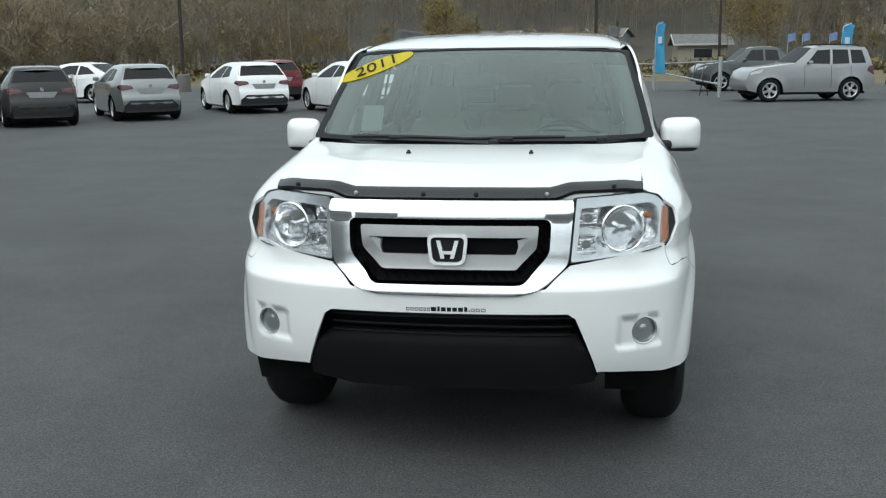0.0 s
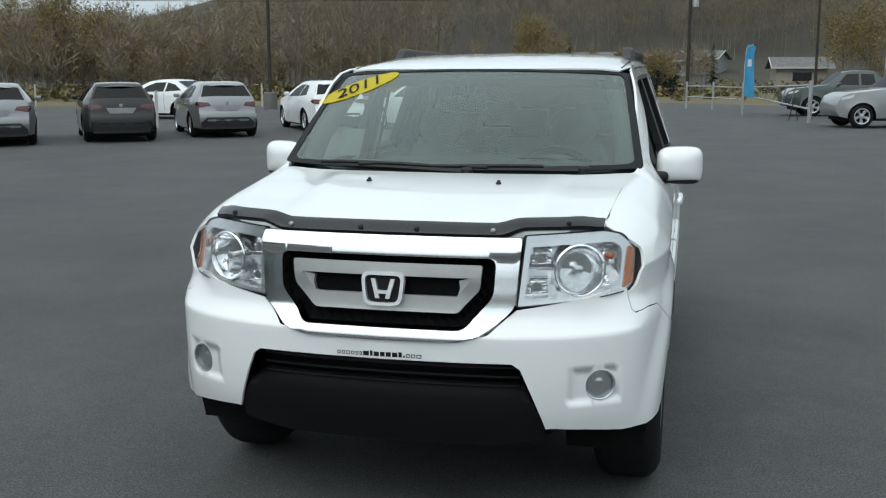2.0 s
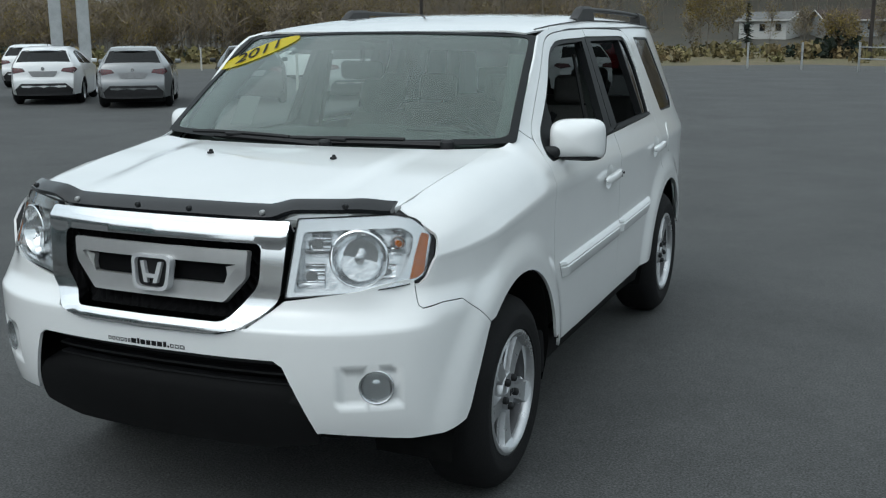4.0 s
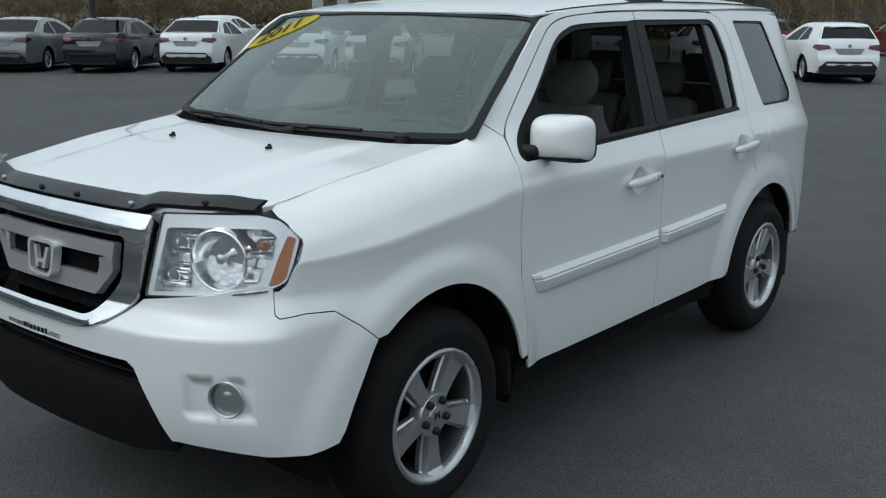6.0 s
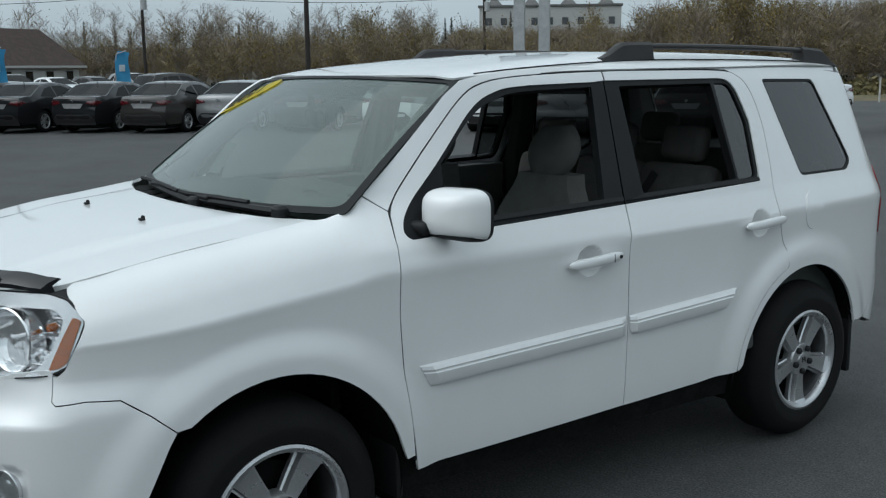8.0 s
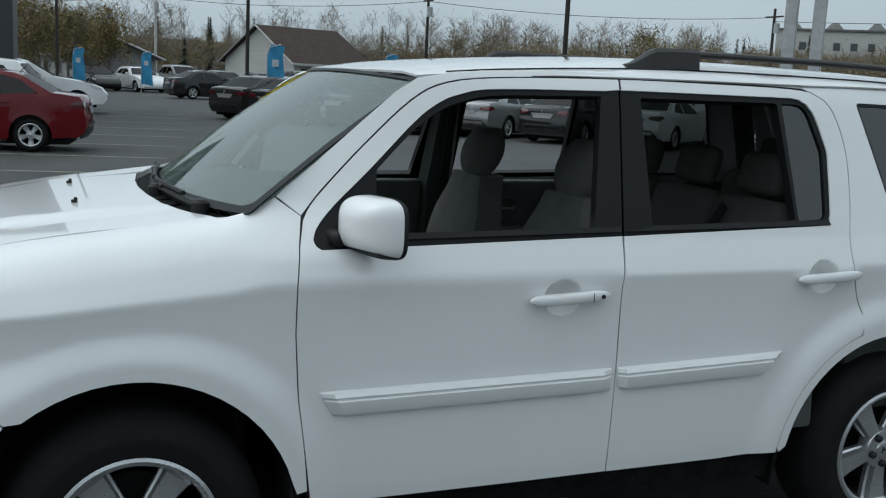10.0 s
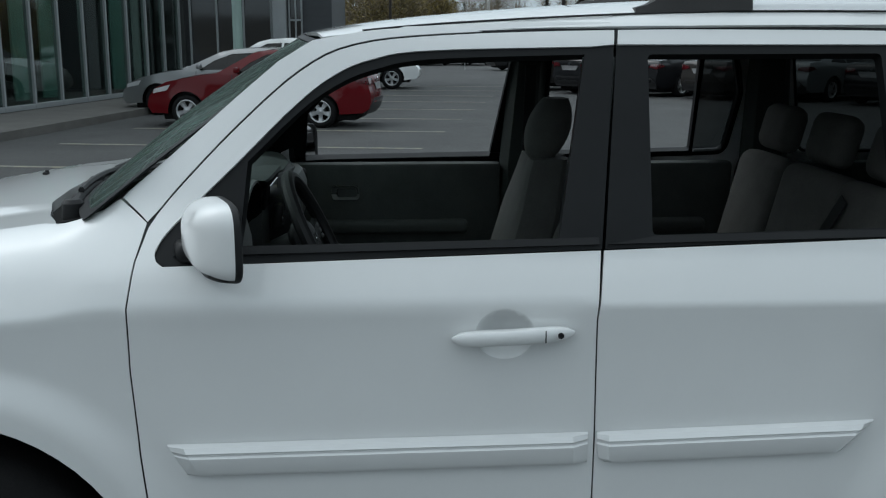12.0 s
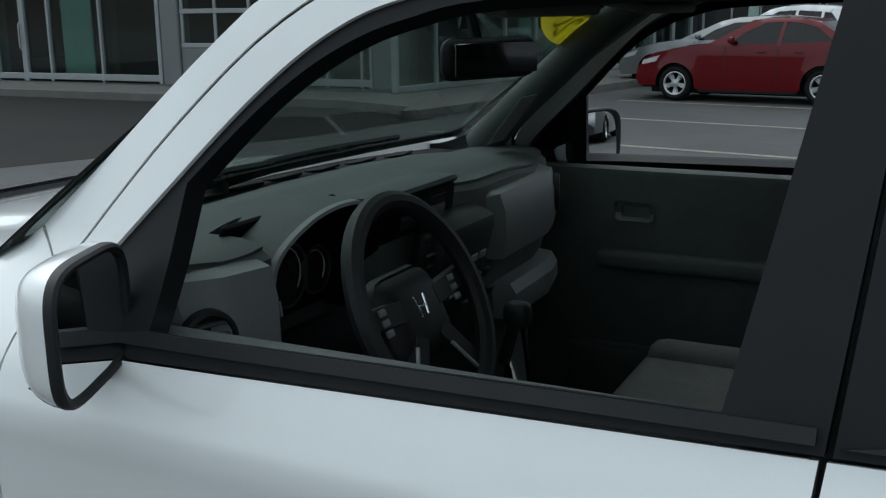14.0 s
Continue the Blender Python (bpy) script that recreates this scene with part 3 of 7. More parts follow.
            k = (1 - u ** 6) ** 0.5 if u < 1 else 0.05
            hz, hx = 0.0185 * max(0.25, k), 0.016 * max(0.2, k)
            x0, yy, _ = skin(s_y(y), z, False, 0.028 - 0.010 * u * u)
            zz = z + 0.006 * (y - y0) / 0.13
            rows.append([(x0 + hx * math.copysign(abs(math.cos(a)) ** 0.6, math.cos(a)), yy, zz + hz * math.copysign(abs(math.sin(a)) ** 0.6, math.sin(a))) for a in [2 * math.pi * q / 12 for q in range(12)]])
        if mirror:
            rows = [[(-x, y, q) for x, y, q in r] for r in rows]
        loft(rows, bm, close=True, caps=True)
        handle = part("door_handle", bm, WHITE, door)
        if door is front_door and not mirror:
            x0, yy, _ = skin(s_y(y0 + 0.113), z, False, 0.040)
            part("key_lock", lathe([(0, 0.007), (0.004, 0.007), (0.004, 0.005), (0.002, 0.004)], "x", 16, (x0 - 0.002, y0 + 0.113, z + 0.005)), TRIM, handle, "dark keyhole")
            part("key_cap_gap", box((0.0025, 0.0025, 0.030), (x0 + 0.001, y0 + 0.078, z + 0.003), 0.0008), TRIM, handle)
    # quarter panel with the rear pillar
    q = [(y + 0.002, v) for y, v in SEAM if y > 1.0 and v > 0.9][::1]
    arch = [(y, v) for y, v in ARCH_R if v > 0.50][::-1]
    qo = [(0.99, 1.728)] + q + arc(1.338, 0.37, 0.502, 109, 172, 14) + [(0.850, 0.424)] + [(y, v) for y, v in ARCH_R[::1] if v > 0.425]
    qo += [(1.79, 0.50), (1.90, 0.50), (2.04, 0.56), (2.145, 0.72), (2.145, 1.15), (2.115, 1.30), (1.985, 1.70), (1.6, 1.731), (1.2, 1.731)]
    sheet("quarter_panel", qo, flank, WHITE, suv, holes=[QUARTER], step=0.022, mirror=mirror)
    sheet("quarter_window", QUARTER, flank_in(0.008), TINT, suv, "dark privacy quarter window", step=0.1, depth=0.004, mirror=mirror)
    sheet("quarter_window_seal", [(y, v) for y, v in QUARTER], flank_in(0.004), SATIN, suv, holes=[[(1.53 + (y - 1.53) * 0.955, 1.46 + (v - 1.46) * 0.95) for y, v in QUARTER]], step=0.08, depth=0.012, mirror=mirror)
    cap = arc(1.385, 1.085, 0.072, 0, 352, 26, 0.088)
    sheet("fuel_flap", cap, lambda y, v: skin(s_y(y), v, False, 0.004), WHITE, suv, step=0.05, depth=0.006, mirror=mirror) if not mirror else None
    # pillar beside the windscreen
    post = [(-0.973, 1.334), (-0.955, 1.351), (-0.85, 1.438), (-0.70, 1.568), (-0.60, 1.652), (-0.52, 1.700), (-0.40, 1.721), (-0.2, 1.731)] + [(y, v + 0.0025) for y, v in SEAM if -0.88 < y < -0.1][::-1] + [(-0.908, 1.2825)]
    sheet("windscreen_pillar", post, flank, WHITE, suv, step=0.04, mirror=mirror)
    # white cant rail under the roof's edge
    cant = [(-0.44, 1.694), (-0.2, 1.719), (0.2, 1.7295), (0.6, 1.7305), (0.95, 1.726), (1.2, 1.724), (1.6, 1.722), (1.93, 1.712), (1.95, 1.742), (1.0, 1.746), (0.0, 1.743), (-0.3, 1.732)]
    sheet("cant_rail", cant, flank_in(0.003), WHITE, suv, step=0.06, depth=0.004, mirror=mirror)
    # corner behind the quarter window, round to the tailgate
    corner = [(s_y(2.125), 0.70), (s_y(2.235), 0.70), (s_y(2.235), 1.20), (s_y(2.25), 1.73), (s_y(1.965), 1.735), (s_y(1.99), 1.70), (s_y(2.12), 1.30), (s_y(2.15), 1.15), (s_y(2.15), 0.80)]
    sheet("rear_corner", corner, front, WHITE, suv, step=0.05, depth=0.01, mirror=mirror)
    # tail lamp
    sheet("tail_lamp", [(s_y(2.10), 0.90), (s_y(2.09), 1.24), (s_y(2.19), 1.24), (s_y(2.19) + 0.06, 0.90)], lambda s, v: skin(s, v, False, 0.006), RED_LENS, suv, "red tail lamp", step=0.06, depth=0.02, mirror=mirror)
    # sill, liners and flaps
    sheet("sill", [(-0.93, 0.45), (-0.93, 0.30), (0.90, 0.30), (0.90, 0.45)], flank_in(0.055), DARK, suv, step=0.15, depth=0.05, mirror=mirror)
    for cy, a0, a1 in ((-1.40, -12, 192), (1.338, -8, 192)):
        rows = []
        for i in range(21):
            a = radians(a0 + (a1 - a0) * i / 20)
            y, z = cy + 0.478 * math.cos(a), 0.37 + 0.478 * math.sin(a)
            rows.append([((-1 if mirror else 1) * x, y, z) for x in (flank(y, max(z, 0.3))[0] - 0.035, 0.78, 0.62)])
        part("wheel_arch_liner", loft(rows), LINER, suv)
    sg = -1 if mirror else 1
    part("mud_flap", box((0.20, 0.035, 0.30), (sg * 0.83, 1.815, 0.375), 0.012, 2), TRIM, suv)
    part("mud_flap", box((0.22, 0.03, 0.2), (sg * 0.82, -0.925, 0.40), 0.012), TRIM, suv)
    return front_door


def side_mirror(parent, sg):
    """The door mirror: white shell, black base edge, foot and frame, mirror glass facing back."""
    cx0, cz0, hx, hz = 0.999, 1.268, 0.107, 0.088
    rows = []
    for u in (0.0, 0.01, 0.03, 0.06, 0.11, 0.18, 0.27, 0.38, 0.52, 0.68, 0.84, 1.0):
        f = max(0.04, (1 - (1 - u) ** 2.6) ** (1 / 2.3))
        row = []
        for q in range(48):
            a = 2 * math.pi * (q + 0.5) / 48
            dx, dz = math.copysign(abs(math.cos(a)) ** 0.5, math.cos(a)), math.copysign(abs(math.sin(a)) ** 0.5, math.sin(a))
            x = cx0 + dx * hx * f
            row.append((x, -0.708 + 0.40 * (x - cx0) - 0.092 * (1 - u), cz0 + dz * hz * f - 0.006 * dx * (dz < 0) * f))
        rows.append(row)

    def floor_at(p):
        return cz0 - hz + 0.011 + 0.25 * max(0.0, -0.725 + 0.40 * (p[0] - cx0) - p[1])

    up = [[(sg * p[0], p[1], max(p[2], floor_at(p))) for p in r] for r in rows]
    shell = part("side_mirror", loft(up, close=True, caps=True), WHITE, parent, "white door mirror with black foot")
    # black lower lip, inside the shell's outline where it meets it
    down = []
    for r in rows[7:]:
        down.append([(sg * (cx0 + max(-0.80 * hx, min(0.80 * hx, p[0] - cx0)) if p[2] > floor_at(p) else p[0]), p[1], min(p[2], floor_at(p) + 0.002)) for p in r])
    part("mirror_base_edge", loft(down, close=True, caps=True), TRIM, shell)

    def rim(k, d):
        return [(sg * (cx0 + (p[0] - cx0) * k), p[1] + d + 0.40 * (p[0] - cx0) * (k - 1), cz0 + (p[2] - cz0) * k) for p in rows[-1]]
    part("mirror_frame", loft([rim(k, d) for k, d in ((1.0, -0.004), (1.008, 0.002), (0.995, 0.010), (0.95, 0.014), (0.885, 0.011), (0.875, 0.002))], close=True), TRIM, shell)
    bm = bmesh.new()
    bm.faces.new([bm.verts.new((x, y - (0.06 if sg < 0 else 0.0) * (z - cz0), z)) for x, y, z in rim(0.88, 0.006)])
    part("mirror_glass", bm, MIRROR, shell)
    part("mirror_foot", box((0.085, 0.050, 0.050), (sg * 0.908, -0.815, 1.222), 0.02, 3, turn=(0, 0, sg * 20)), TRIM, shell)


for mirrored in (False, True):
    door = flank_parts(mirrored)
    side_mirror(door, -1 if mirrored else 1)


# nose: bumper, lamps, grille
half = [(0.490, 0.877), (0.632, 0.897), (0.75, 0.912), (0.83, 0.929), (0.93, 0.942), (0.9568, 0.937), (0.9585, 0.860), (0.974, 0.8495), (1.06, 0.8585), (1.1545, 0.8525), (1.233, 0.7985), (1.2985, 0.7415)]
half += [(1.276, 0.705), (1.252, 0.655), (1.205, 0.558), (1.172, 0.475), (1.150, 0.440), (1.05, 0.418), (0.92, 0.420), (0.76, 0.440), (0.62, 0.452)]
grille_low = [(-0.49, 0.874), (-0.385, 0.800), (-0.28, 0.772), (0.0, 0.768), (0.28, 0.772), (0.385, 0.800)]
bump = half + [(0.60, 0.450), (0.535, 0.60), (0.50, 0.680), (0.47, 0.700), (-0.47, 0.700), (-0.50, 0.680), (-0.535, 0.60), (-0.60, 0.450)] + [(-s, v) for s, v in half[::-1]] + grille_low


def fog_dish(s, v):
    """The bumper's skin, pressed in round each fog lamp."""
    a = abs(s)
    d = min(smooth(0.672, 0.698, a), 1 - smooth(0.862, 0.886, a), smooth(0.546, 0.566, v), 1 - smooth(0.664, 0.684, v))
    return skin(s, v, False, -0.013 * d)


fog_holes = [[(sg * (0.795 + 0.053 * math.cos(2 * math.pi * k / 28)), 0.610 + 0.053 * math.sin(2 * math.pi * k / 28)) for k in range(28)] for sg in (1, -1)]
bumper = sheet("front_bumper", bump, fog_dish, WHITE, suv, holes=fog_holes, step=0.024, creases=(0.785, 0.797, 0.804, 0.812, 0.83, 0.86), sharp=28)
for sg in (1, -1):
    x, y, z = skin(0.795, 0.610, False, -0.012)
    fog = part("fog_lamp", lathe([(0.03, 0.05), (0.0, 0.053), (-0.008, 0.051), (-0.010, 0.047), (0.020, 0.041), (0.042, 0.024), (0.048, 0.006)], "y", 28, (0, 0, 0)), FOG_BOWL, suv, "round clear fog lamp")
    fog.matrix_basis = pose(sg * x, y + 0.012, z, 0, 0, sg * 24)
    lens = part("fog_lens", lathe([(-0.012, 0.048), (-0.016, 0.030), (-0.018, 0.010), (-0.0181, 0.001)], "y", 24), LENS, fog)
    part("bulb_shield", lathe([(0.010, 0.014), (0.000, 0.016), (-0.004, 0.008)], "y", 14, (0, 0, 0.006)), BEZEL, fog)
    part("fog_ring", lathe([(0.012, 0.0575), (-0.012, 0.0575), (-0.014, 0.0545), (-0.012, 0.050), (0.0, 0.049)], "y", 28), BEZEL, fog)
# lower black intake and valance
sheet("intake_backing", [(-0.56, 0.72), (0.56, 0.72), (0.64, 0.40), (-0.64, 0.40)], lambda s, v: skin(s, v, False, -0.13), MESH, suv, step=0.12, depth=0)
for k in range(3):
    v0 = 0.668 - 0.034 * k
    sheet("intake_slat", [(-0.50, v0), (0.50, v0), (0.505, v0 - 0.007), (-0.505, v0 - 0.007)], lambda s, v: skin(s, v, False, -0.075), TRIM, suv, step=0.05, depth=0.03)
sheet("lower_valance", [(-0.525, 0.598), (0.525, 0.598), (0.60, 0.445), (0.60, 0.405), (0.40, 0.372), (-0.40, 0.372), (-0.60, 0.405), (-0.60, 0.445)],
      lambda s, v: skin(s, v, False, -0.012 - 0.10 * smooth(0.555, 0.605, v)), VALANCE, suv, "matt black lower bumper", step=0.04, depth=0.03)
under = [(0.56, 0.46), (0.68, 0.450), (0.75, 0.440), (0.72, 0.40), (0.64, 0.37), (0.52, 0.350), (0.4, 0.345)]
sheet("air_dam", under + [(-s, v) for s, v in under[::-1]], lambda s, v: skin(s, v, False, -0.17), DARK, suv, step=0.09, depth=0.05)

# grille
G_OUT = rounded([(-0.508, 1.128), (0.508, 1.128), (0.478, 0.880), (0.375, 0.804), (0.27, 0.776), (-0.27, 0.776), (-0.375, 0.804), (-0.478, 0.880)], [0.01, 0.01, 0.03, 0.05, 0.05, 0.05, 0.05, 0.03])
G_IN = rounded([(-0.412, 1.058), (0.412, 1.058), (0.404, 0.925), (0.30, 0.812), (-0.30, 0.812), (-0.404, 0.925)], 0.03)
G_BAR = rounded([(-0.362, 1.034), (0.362, 1.034), (0.352, 0.944), (0.270, 0.862), (-0.270, 0.862), (-0.352, 0.944)], 0.012)
SLOT = rounded([(-0.326, 0.988), (0.326, 0.988), (0.270, 0.920), (-0.270, 0.920)], 0.01)


def brow(s, v):
    k = smooth(1.128, 1.100, v) * smooth(1.058, 1.080, v) if v > 1.05 else 0.0
    return skin(s, v, False, 0.014 + 0.010 * k)


grille = sheet("grille", G_OUT, brow, CHROME, suv, "chrome grille surround with silver bars", holes=[G_IN], step=0.025, depth=0.05)
sheet("grille_mesh", [(s * 1.03, v) for s, v in G_IN], lambda s, v: skin(s, v, False, -0.05 + 0.012 * (math.sin(s * 160) * math.sin(v * 200))), MESH, grille, step=0.02, depth=0)
sheet("grille_bar", G_BAR, lambda s, v: skin(s, v, False, 0.014 - 0.05 * max(0, smooth(0.985, 0.93, v) - 0.0) * 0.2), SATIN_SILVER, grille, "satin silver grille bar", holes=[SLOT], step=0.03, depth=0.03)
sheet("slot_backing", [(s * 1.05, v) for s, v in SLOT], lambda s, v: skin(s, v, False, -0.02), MESH, grille, step=0.05, depth=0)
for sg in (1, -1):
    o = [(0.326, 0.988), (0.270, 0.920), (0.280, 0.950), (0.276, 0.976)]
    sheet("slot_end", o, lambda s, v: skin(s, v, False, 0.002), SATIN_SILVER, grille, step=0.03, depth=0.02, mirror=sg < 0)
ring_o = rounded([(-0.083, 1.003), (0.083, 1.003), (0.070, 0.885), (-0.070, 0.885)], 0.03)
ring_i = rounded([(-0.070, 0.992), (0.070, 0.992), (0.058, 0.896), (-0.058, 0.896)], 0.024)
emblem = sheet("emblem", ring_o, lambda s, v: skin(s, v, False, 0.036), EMBLEM, grille, "chrome rounded emblem frame", holes=[ring_i], step=0.02, depth=0.03)
sheet("emblem_field", [(s * 1.05, v) for s, v in ring_i], lambda s, v: skin(s, v, False, 0.020), INK, emblem, step=0.04, depth=0)
mark = [(-0.060, 0.986), (-0.040, 0.986), (-0.026, 0.938), (0.026, 0.938), (0.040, 0.986), (0.060, 0.986), (0.036, 0.903), (0.016, 0.903), (0.021, 0.923), (-0.021, 0.923), (-0.016, 0.903), (-0.036, 0.903)]
mark = [(0.76 * a, 0.9445 + 0.84 * (b - 0.9445)) for a, b in mark]
sheet("emblem_mark", mark, lambda s, v: skin(s, v, False, 0.034), EMBLEM, emblem, step=0.02, depth=0.014)
# dealer strip on the bumper: plain bars
xs = -0.158
for k, (w, h, bold) in enumerate([(0.012, 0.013, 0), (0.012, 0.013, 0), (0.014, 0.013, 0), (0.012, 0.013, 0), (0.010, 0.013, 0), (0.009, 0.013, 0), (0.021, 0.016, 1), (0.009, 0.019, 1), (0.019, 0.016, 1),
                                  (0.016, 0.016, 1), (0.018, 0.016, 1), (0.019, 0.016, 1), (0.012, 0.018, 1), (0.006, 0.006, 1), (0.013, 0.013, 0), (0.015, 0.013, 0), (0.018, 0.013, 0)]):
    o = [(xs, 0.709), (xs + w, 0.709), (xs + w, 0.709 + h), (xs, 0.709 + h)]
    if bold:
        sheet("print_bar", o, lambda s, v: skin(s, v, False, 0.0015), INK, bumper, step=0.03, depth=0.001)
    else:
        t = 0.0028
        sheet("print_bar", o, lambda s, v: skin(s, v, False, 0.0015), PRINT, bumper, holes=[[(xs + t, 0.709 + t), (xs + w - t, 0.709 + t), (xs + w - t, 0.709 + h - t), (xs + t, 0.709 + h - t)]], step=0.03, depth=0.001)
    xs += w + 0.0048


_lamp_top = table([(0.44, -2.158), (0.497, -2.132), (0.65, -2.058), (0.75, -1.998), (0.818, -1.945), (0.872, -1.890), (0.90, -1.855)])
_lamp_low = table([(0.44, -2.208), (0.472, -2.200), (0.60, -2.165), (0.713, -2.122), (0.788, -2.084), (0.84, -2.038), (0.876, -1.998), (0.907, -1.936)])


def lamp_face(lift):
    """The headlamp's own bowed face, set back or forward by lift."""
    def at_xz(x, z):
        u = (z - 0.89) / 0.248
        return x + 0.45 * lift, _lamp_top(x) * u + _lamp_low(x) * (1 - u) - 0.88 * lift, z + 0.12 * lift
    return at_xz


def headlamp(mirror):
    o = rounded([(0.497, 1.134), (0.66, 1.139), (0.765, 1.142), (0.818, 1.127), (0.870, 1.078), (0.873, 0.956), (0.840, 0.928), (0.70, 0.908), (0.478, 0.887)], [0.008, 0.01, 0.02, 0.012, 0.016, 0.014, 0.012, 0.01, 0.008])
    inner = rounded([(0.517, 1.092), (0.66, 1.098), (0.79, 1.100), (0.822, 1.078), (0.826, 1.04), (0.820, 0.968), (0.800, 0.938), (0.68, 0.920), (0.503, 0.903)], 0.012)
    k = -1 if mirror else 1
    lamp = sheet("headlamp", o, lamp_face(-0.065), HOUSING, suv, "clear headlamp with amber corner marker", step=0.03, depth=0, mirror=mirror)
    sheet("headlamp_bezel", o, lamp_face(-0.010), BEZEL, lamp, "satin silver bezel", holes=[inner], step=0.02, depth=0.055, mirror=mirror)
    sheet("headlamp_seal", [(0.68 + (x - 0.68) * 1.012, 1.02 + (z - 1.02) * 1.018) for x, z in o], lamp_face(-0.006), TRIM, lamp, holes=[[(0.68 + (x - 0.68) * 0.990, 1.02 + (z - 1.02) * 0.982) for x, z in o]], step=0.02, depth=0.03, mirror=mirror)
    sheet("headlamp_lens", o, lamp_face(0.0), LENS, lamp, step=0.03, depth=0, mirror=mirror)
    am = rounded([(0.842, 1.082), (0.861, 1.074), (0.8645, 0.962), (0.853, 0.946), (0.833, 0.941), (0.836, 1.02)], 0.006)
    sheet("amber_marker", am, lamp_face(-0.006), AMBER, lamp, "amber marker lens", step=0.02, depth=0.02, mirror=mirror)
    # dark loft that closes the gap between the lens and the fender
    far = [(0.985, 1.268), (1.034, 1.253), (1.070, 1.206), (1.070, 1.188), (1.042, 1.10), (1.011, 0.995), (1.003, 0.975), (0.977, 0.944)]
    near = [(0.765, 1.1415), (0.820, 1.122), (0.866, 1.080), (0.868, 1.060), (0.870, 1.01), (0.869, 0.962), (0.862, 0.950), (0.840, 0.932)]
    rows = [[lamp_face(-0.010)(*a), skin(b[0], b[1], True, -0.010)] for a, b in zip(near, far)]
    part("lens_gap_filler", loft([[(k * x, y, z) for x, y, z in r] for r in rows]), TRIM, lamp)
    x, y, z = lamp_face(-0.024)(0.688, 1.008)
    for nm, prof, mat in (("reflector_bowl", [(0.060, 0.012), (0.054, 0.034), (0.034, 0.066), (0.006, 0.083), (-0.008, 0.087), (-0.012, 0.091), (-0.009, 0.095), (0.04, 0.096)], REFLECTOR),
                          ("bulb_cap", [(0.05, 0.010), (0.016, 0.011), (0.002, 0.016), (-0.001, 0.010), (-0.002, 0.002)], BEZEL)):
        ob = part(nm, lathe(prof, "y", 40), mat, lamp)
        ob.matrix_basis = pose(k * x, y, z, 0, 0, k * 22)
    for cx, cz, w, h, tn in ((0.560, 1.050, 0.085, 0.075, 20), (0.552, 0.952, 0.085, 0.075, 20), (0.786, 1.052, 0.055, 0.080, 38), (0.776, 0.965, 0.05, 0.04, 36)):
        x, y, z = lamp_face(-0.045)(cx, cz)
        bm = bmesh.new()
        for j in range(3):
            add_box(bm, (w * (1 - 0.12 * j), 0.016, h / 3.2), (0.006 * j, 0.010 * j, (j - 1) * h / 3), 0.003, 2, (18, 0, 0))
        lathe([(-0.006, h * 0.30), (-0.010, h * 0.27), (0.004, h * 0.18), (0.010, 0.006)], "y", 16, (0, 0, 0), bm)
        ob = part("lamp_step_reflector", bm, REFLECTOR, lamp)
        ob.matrix_basis = pose(k * x, y, z, 0, 0, k * tn)
    x, y, z = lamp_face(-0.034)(0.790, 1.050)
    ob = part("turn_bulb", lathe([(0.02, 0.012), (-0.008, 0.013), (-0.018, 0.008), (-0.020, 0.001)], "y", 14), AMBER, lamp)
    ob.matrix_basis = pose(k * x, y, z, 0, 0, k * 36)


headlamp(False)
headlamp(True)

# bonnet
_bz = table([(-2.20, 1.075), (-2.165, 1.110), (-2.12, 1.138), (-2.05, 1.160), (-1.8, 1.207), (-1.52, 1.247), (-1.2, 1.272), (-0.9, 1.290)])


def bonnet(x, y):
    a = abs(x)
    z = _bz(y + 0.10 * (a / 0.77) ** 3 * smooth(-1.4, -2.15, y) * -1) - 0.008 * (a / 0.77) ** 2
    z -= 0.014 * smooth(0.40, 0.50, a - 0.10 * (y + 2.1)) * smooth(-2.1, -1.7, y) * smooth(-1.12, -1.45, y)
    return x, y, z


b_half = [(0.0, -2.150), (0.30, -2.143), (0.48, -2.115), (0.62, -2.06), (0.735, -1.965), (0.750, -1.92), (0.769, -1.6), (0.784, -1.3), (0.790, -1.145), (0.76, -1.155), (0.66, -1.20), (0.45, -1.262), (0.2, -1.288), (0.0, -1.295)]
sheet("bonnet", b_half + [(-x, y) for x, y in b_half[-2:0:-1]], bonnet, WHITE, suv, step=0.045, depth=0.03)
for sg in (1, -1):
    x, y, z = bonnet(sg * 0.28, -1.52)
    part("washer_nozzle", add_box(box((0.022, 0.020, 0.010), (x, y, z + 0.004), 0.004), (0.014, 0.012, 0.014), (x, y + 0.004, z + 0.010), 0.004), TRIM, suv)


# smoked deflector along the bonnet's front edge
def deflector_row(x):
    a = abs(x)
    y = float(np.interp(a, [0, 0.30, 0.48, 0.62, 0.735, 0.775], [-2.165, -2.158, -2.135, -2.085, -2.000, -1.958]))
    low, high = (1.128, 1.174) if a < 0.40 else (1.128 + 0.028 * smooth(0.40, 0.50, a), 1.174 + 0.020 * smooth(0.38, 0.48, a))
    high -= 0.016 * smooth(0.66, 0.775, a)
    low -= 0.012 * smooth(0.66, 0.775, a)
    back = 0.030
    return [(x, y + 0.020, low - 0.012), (x, y - 0.012, low - 0.004), (x, y - 0.020, low + 0.010), (x, y + 0.002, high - 0.010), (x, y + back, high), (x, y + back + 0.008, high - 0.004), (x, y + 0.012, high - 0.020)]


rows = [deflector_row(-0.756 + 1.512 * i / 62) for i in range(63)]
deflector = part("bonnet_deflector", loft(rows, close=True, caps=True), SMOKE, suv, "smoked acrylic bonnet deflector", sharp=40)
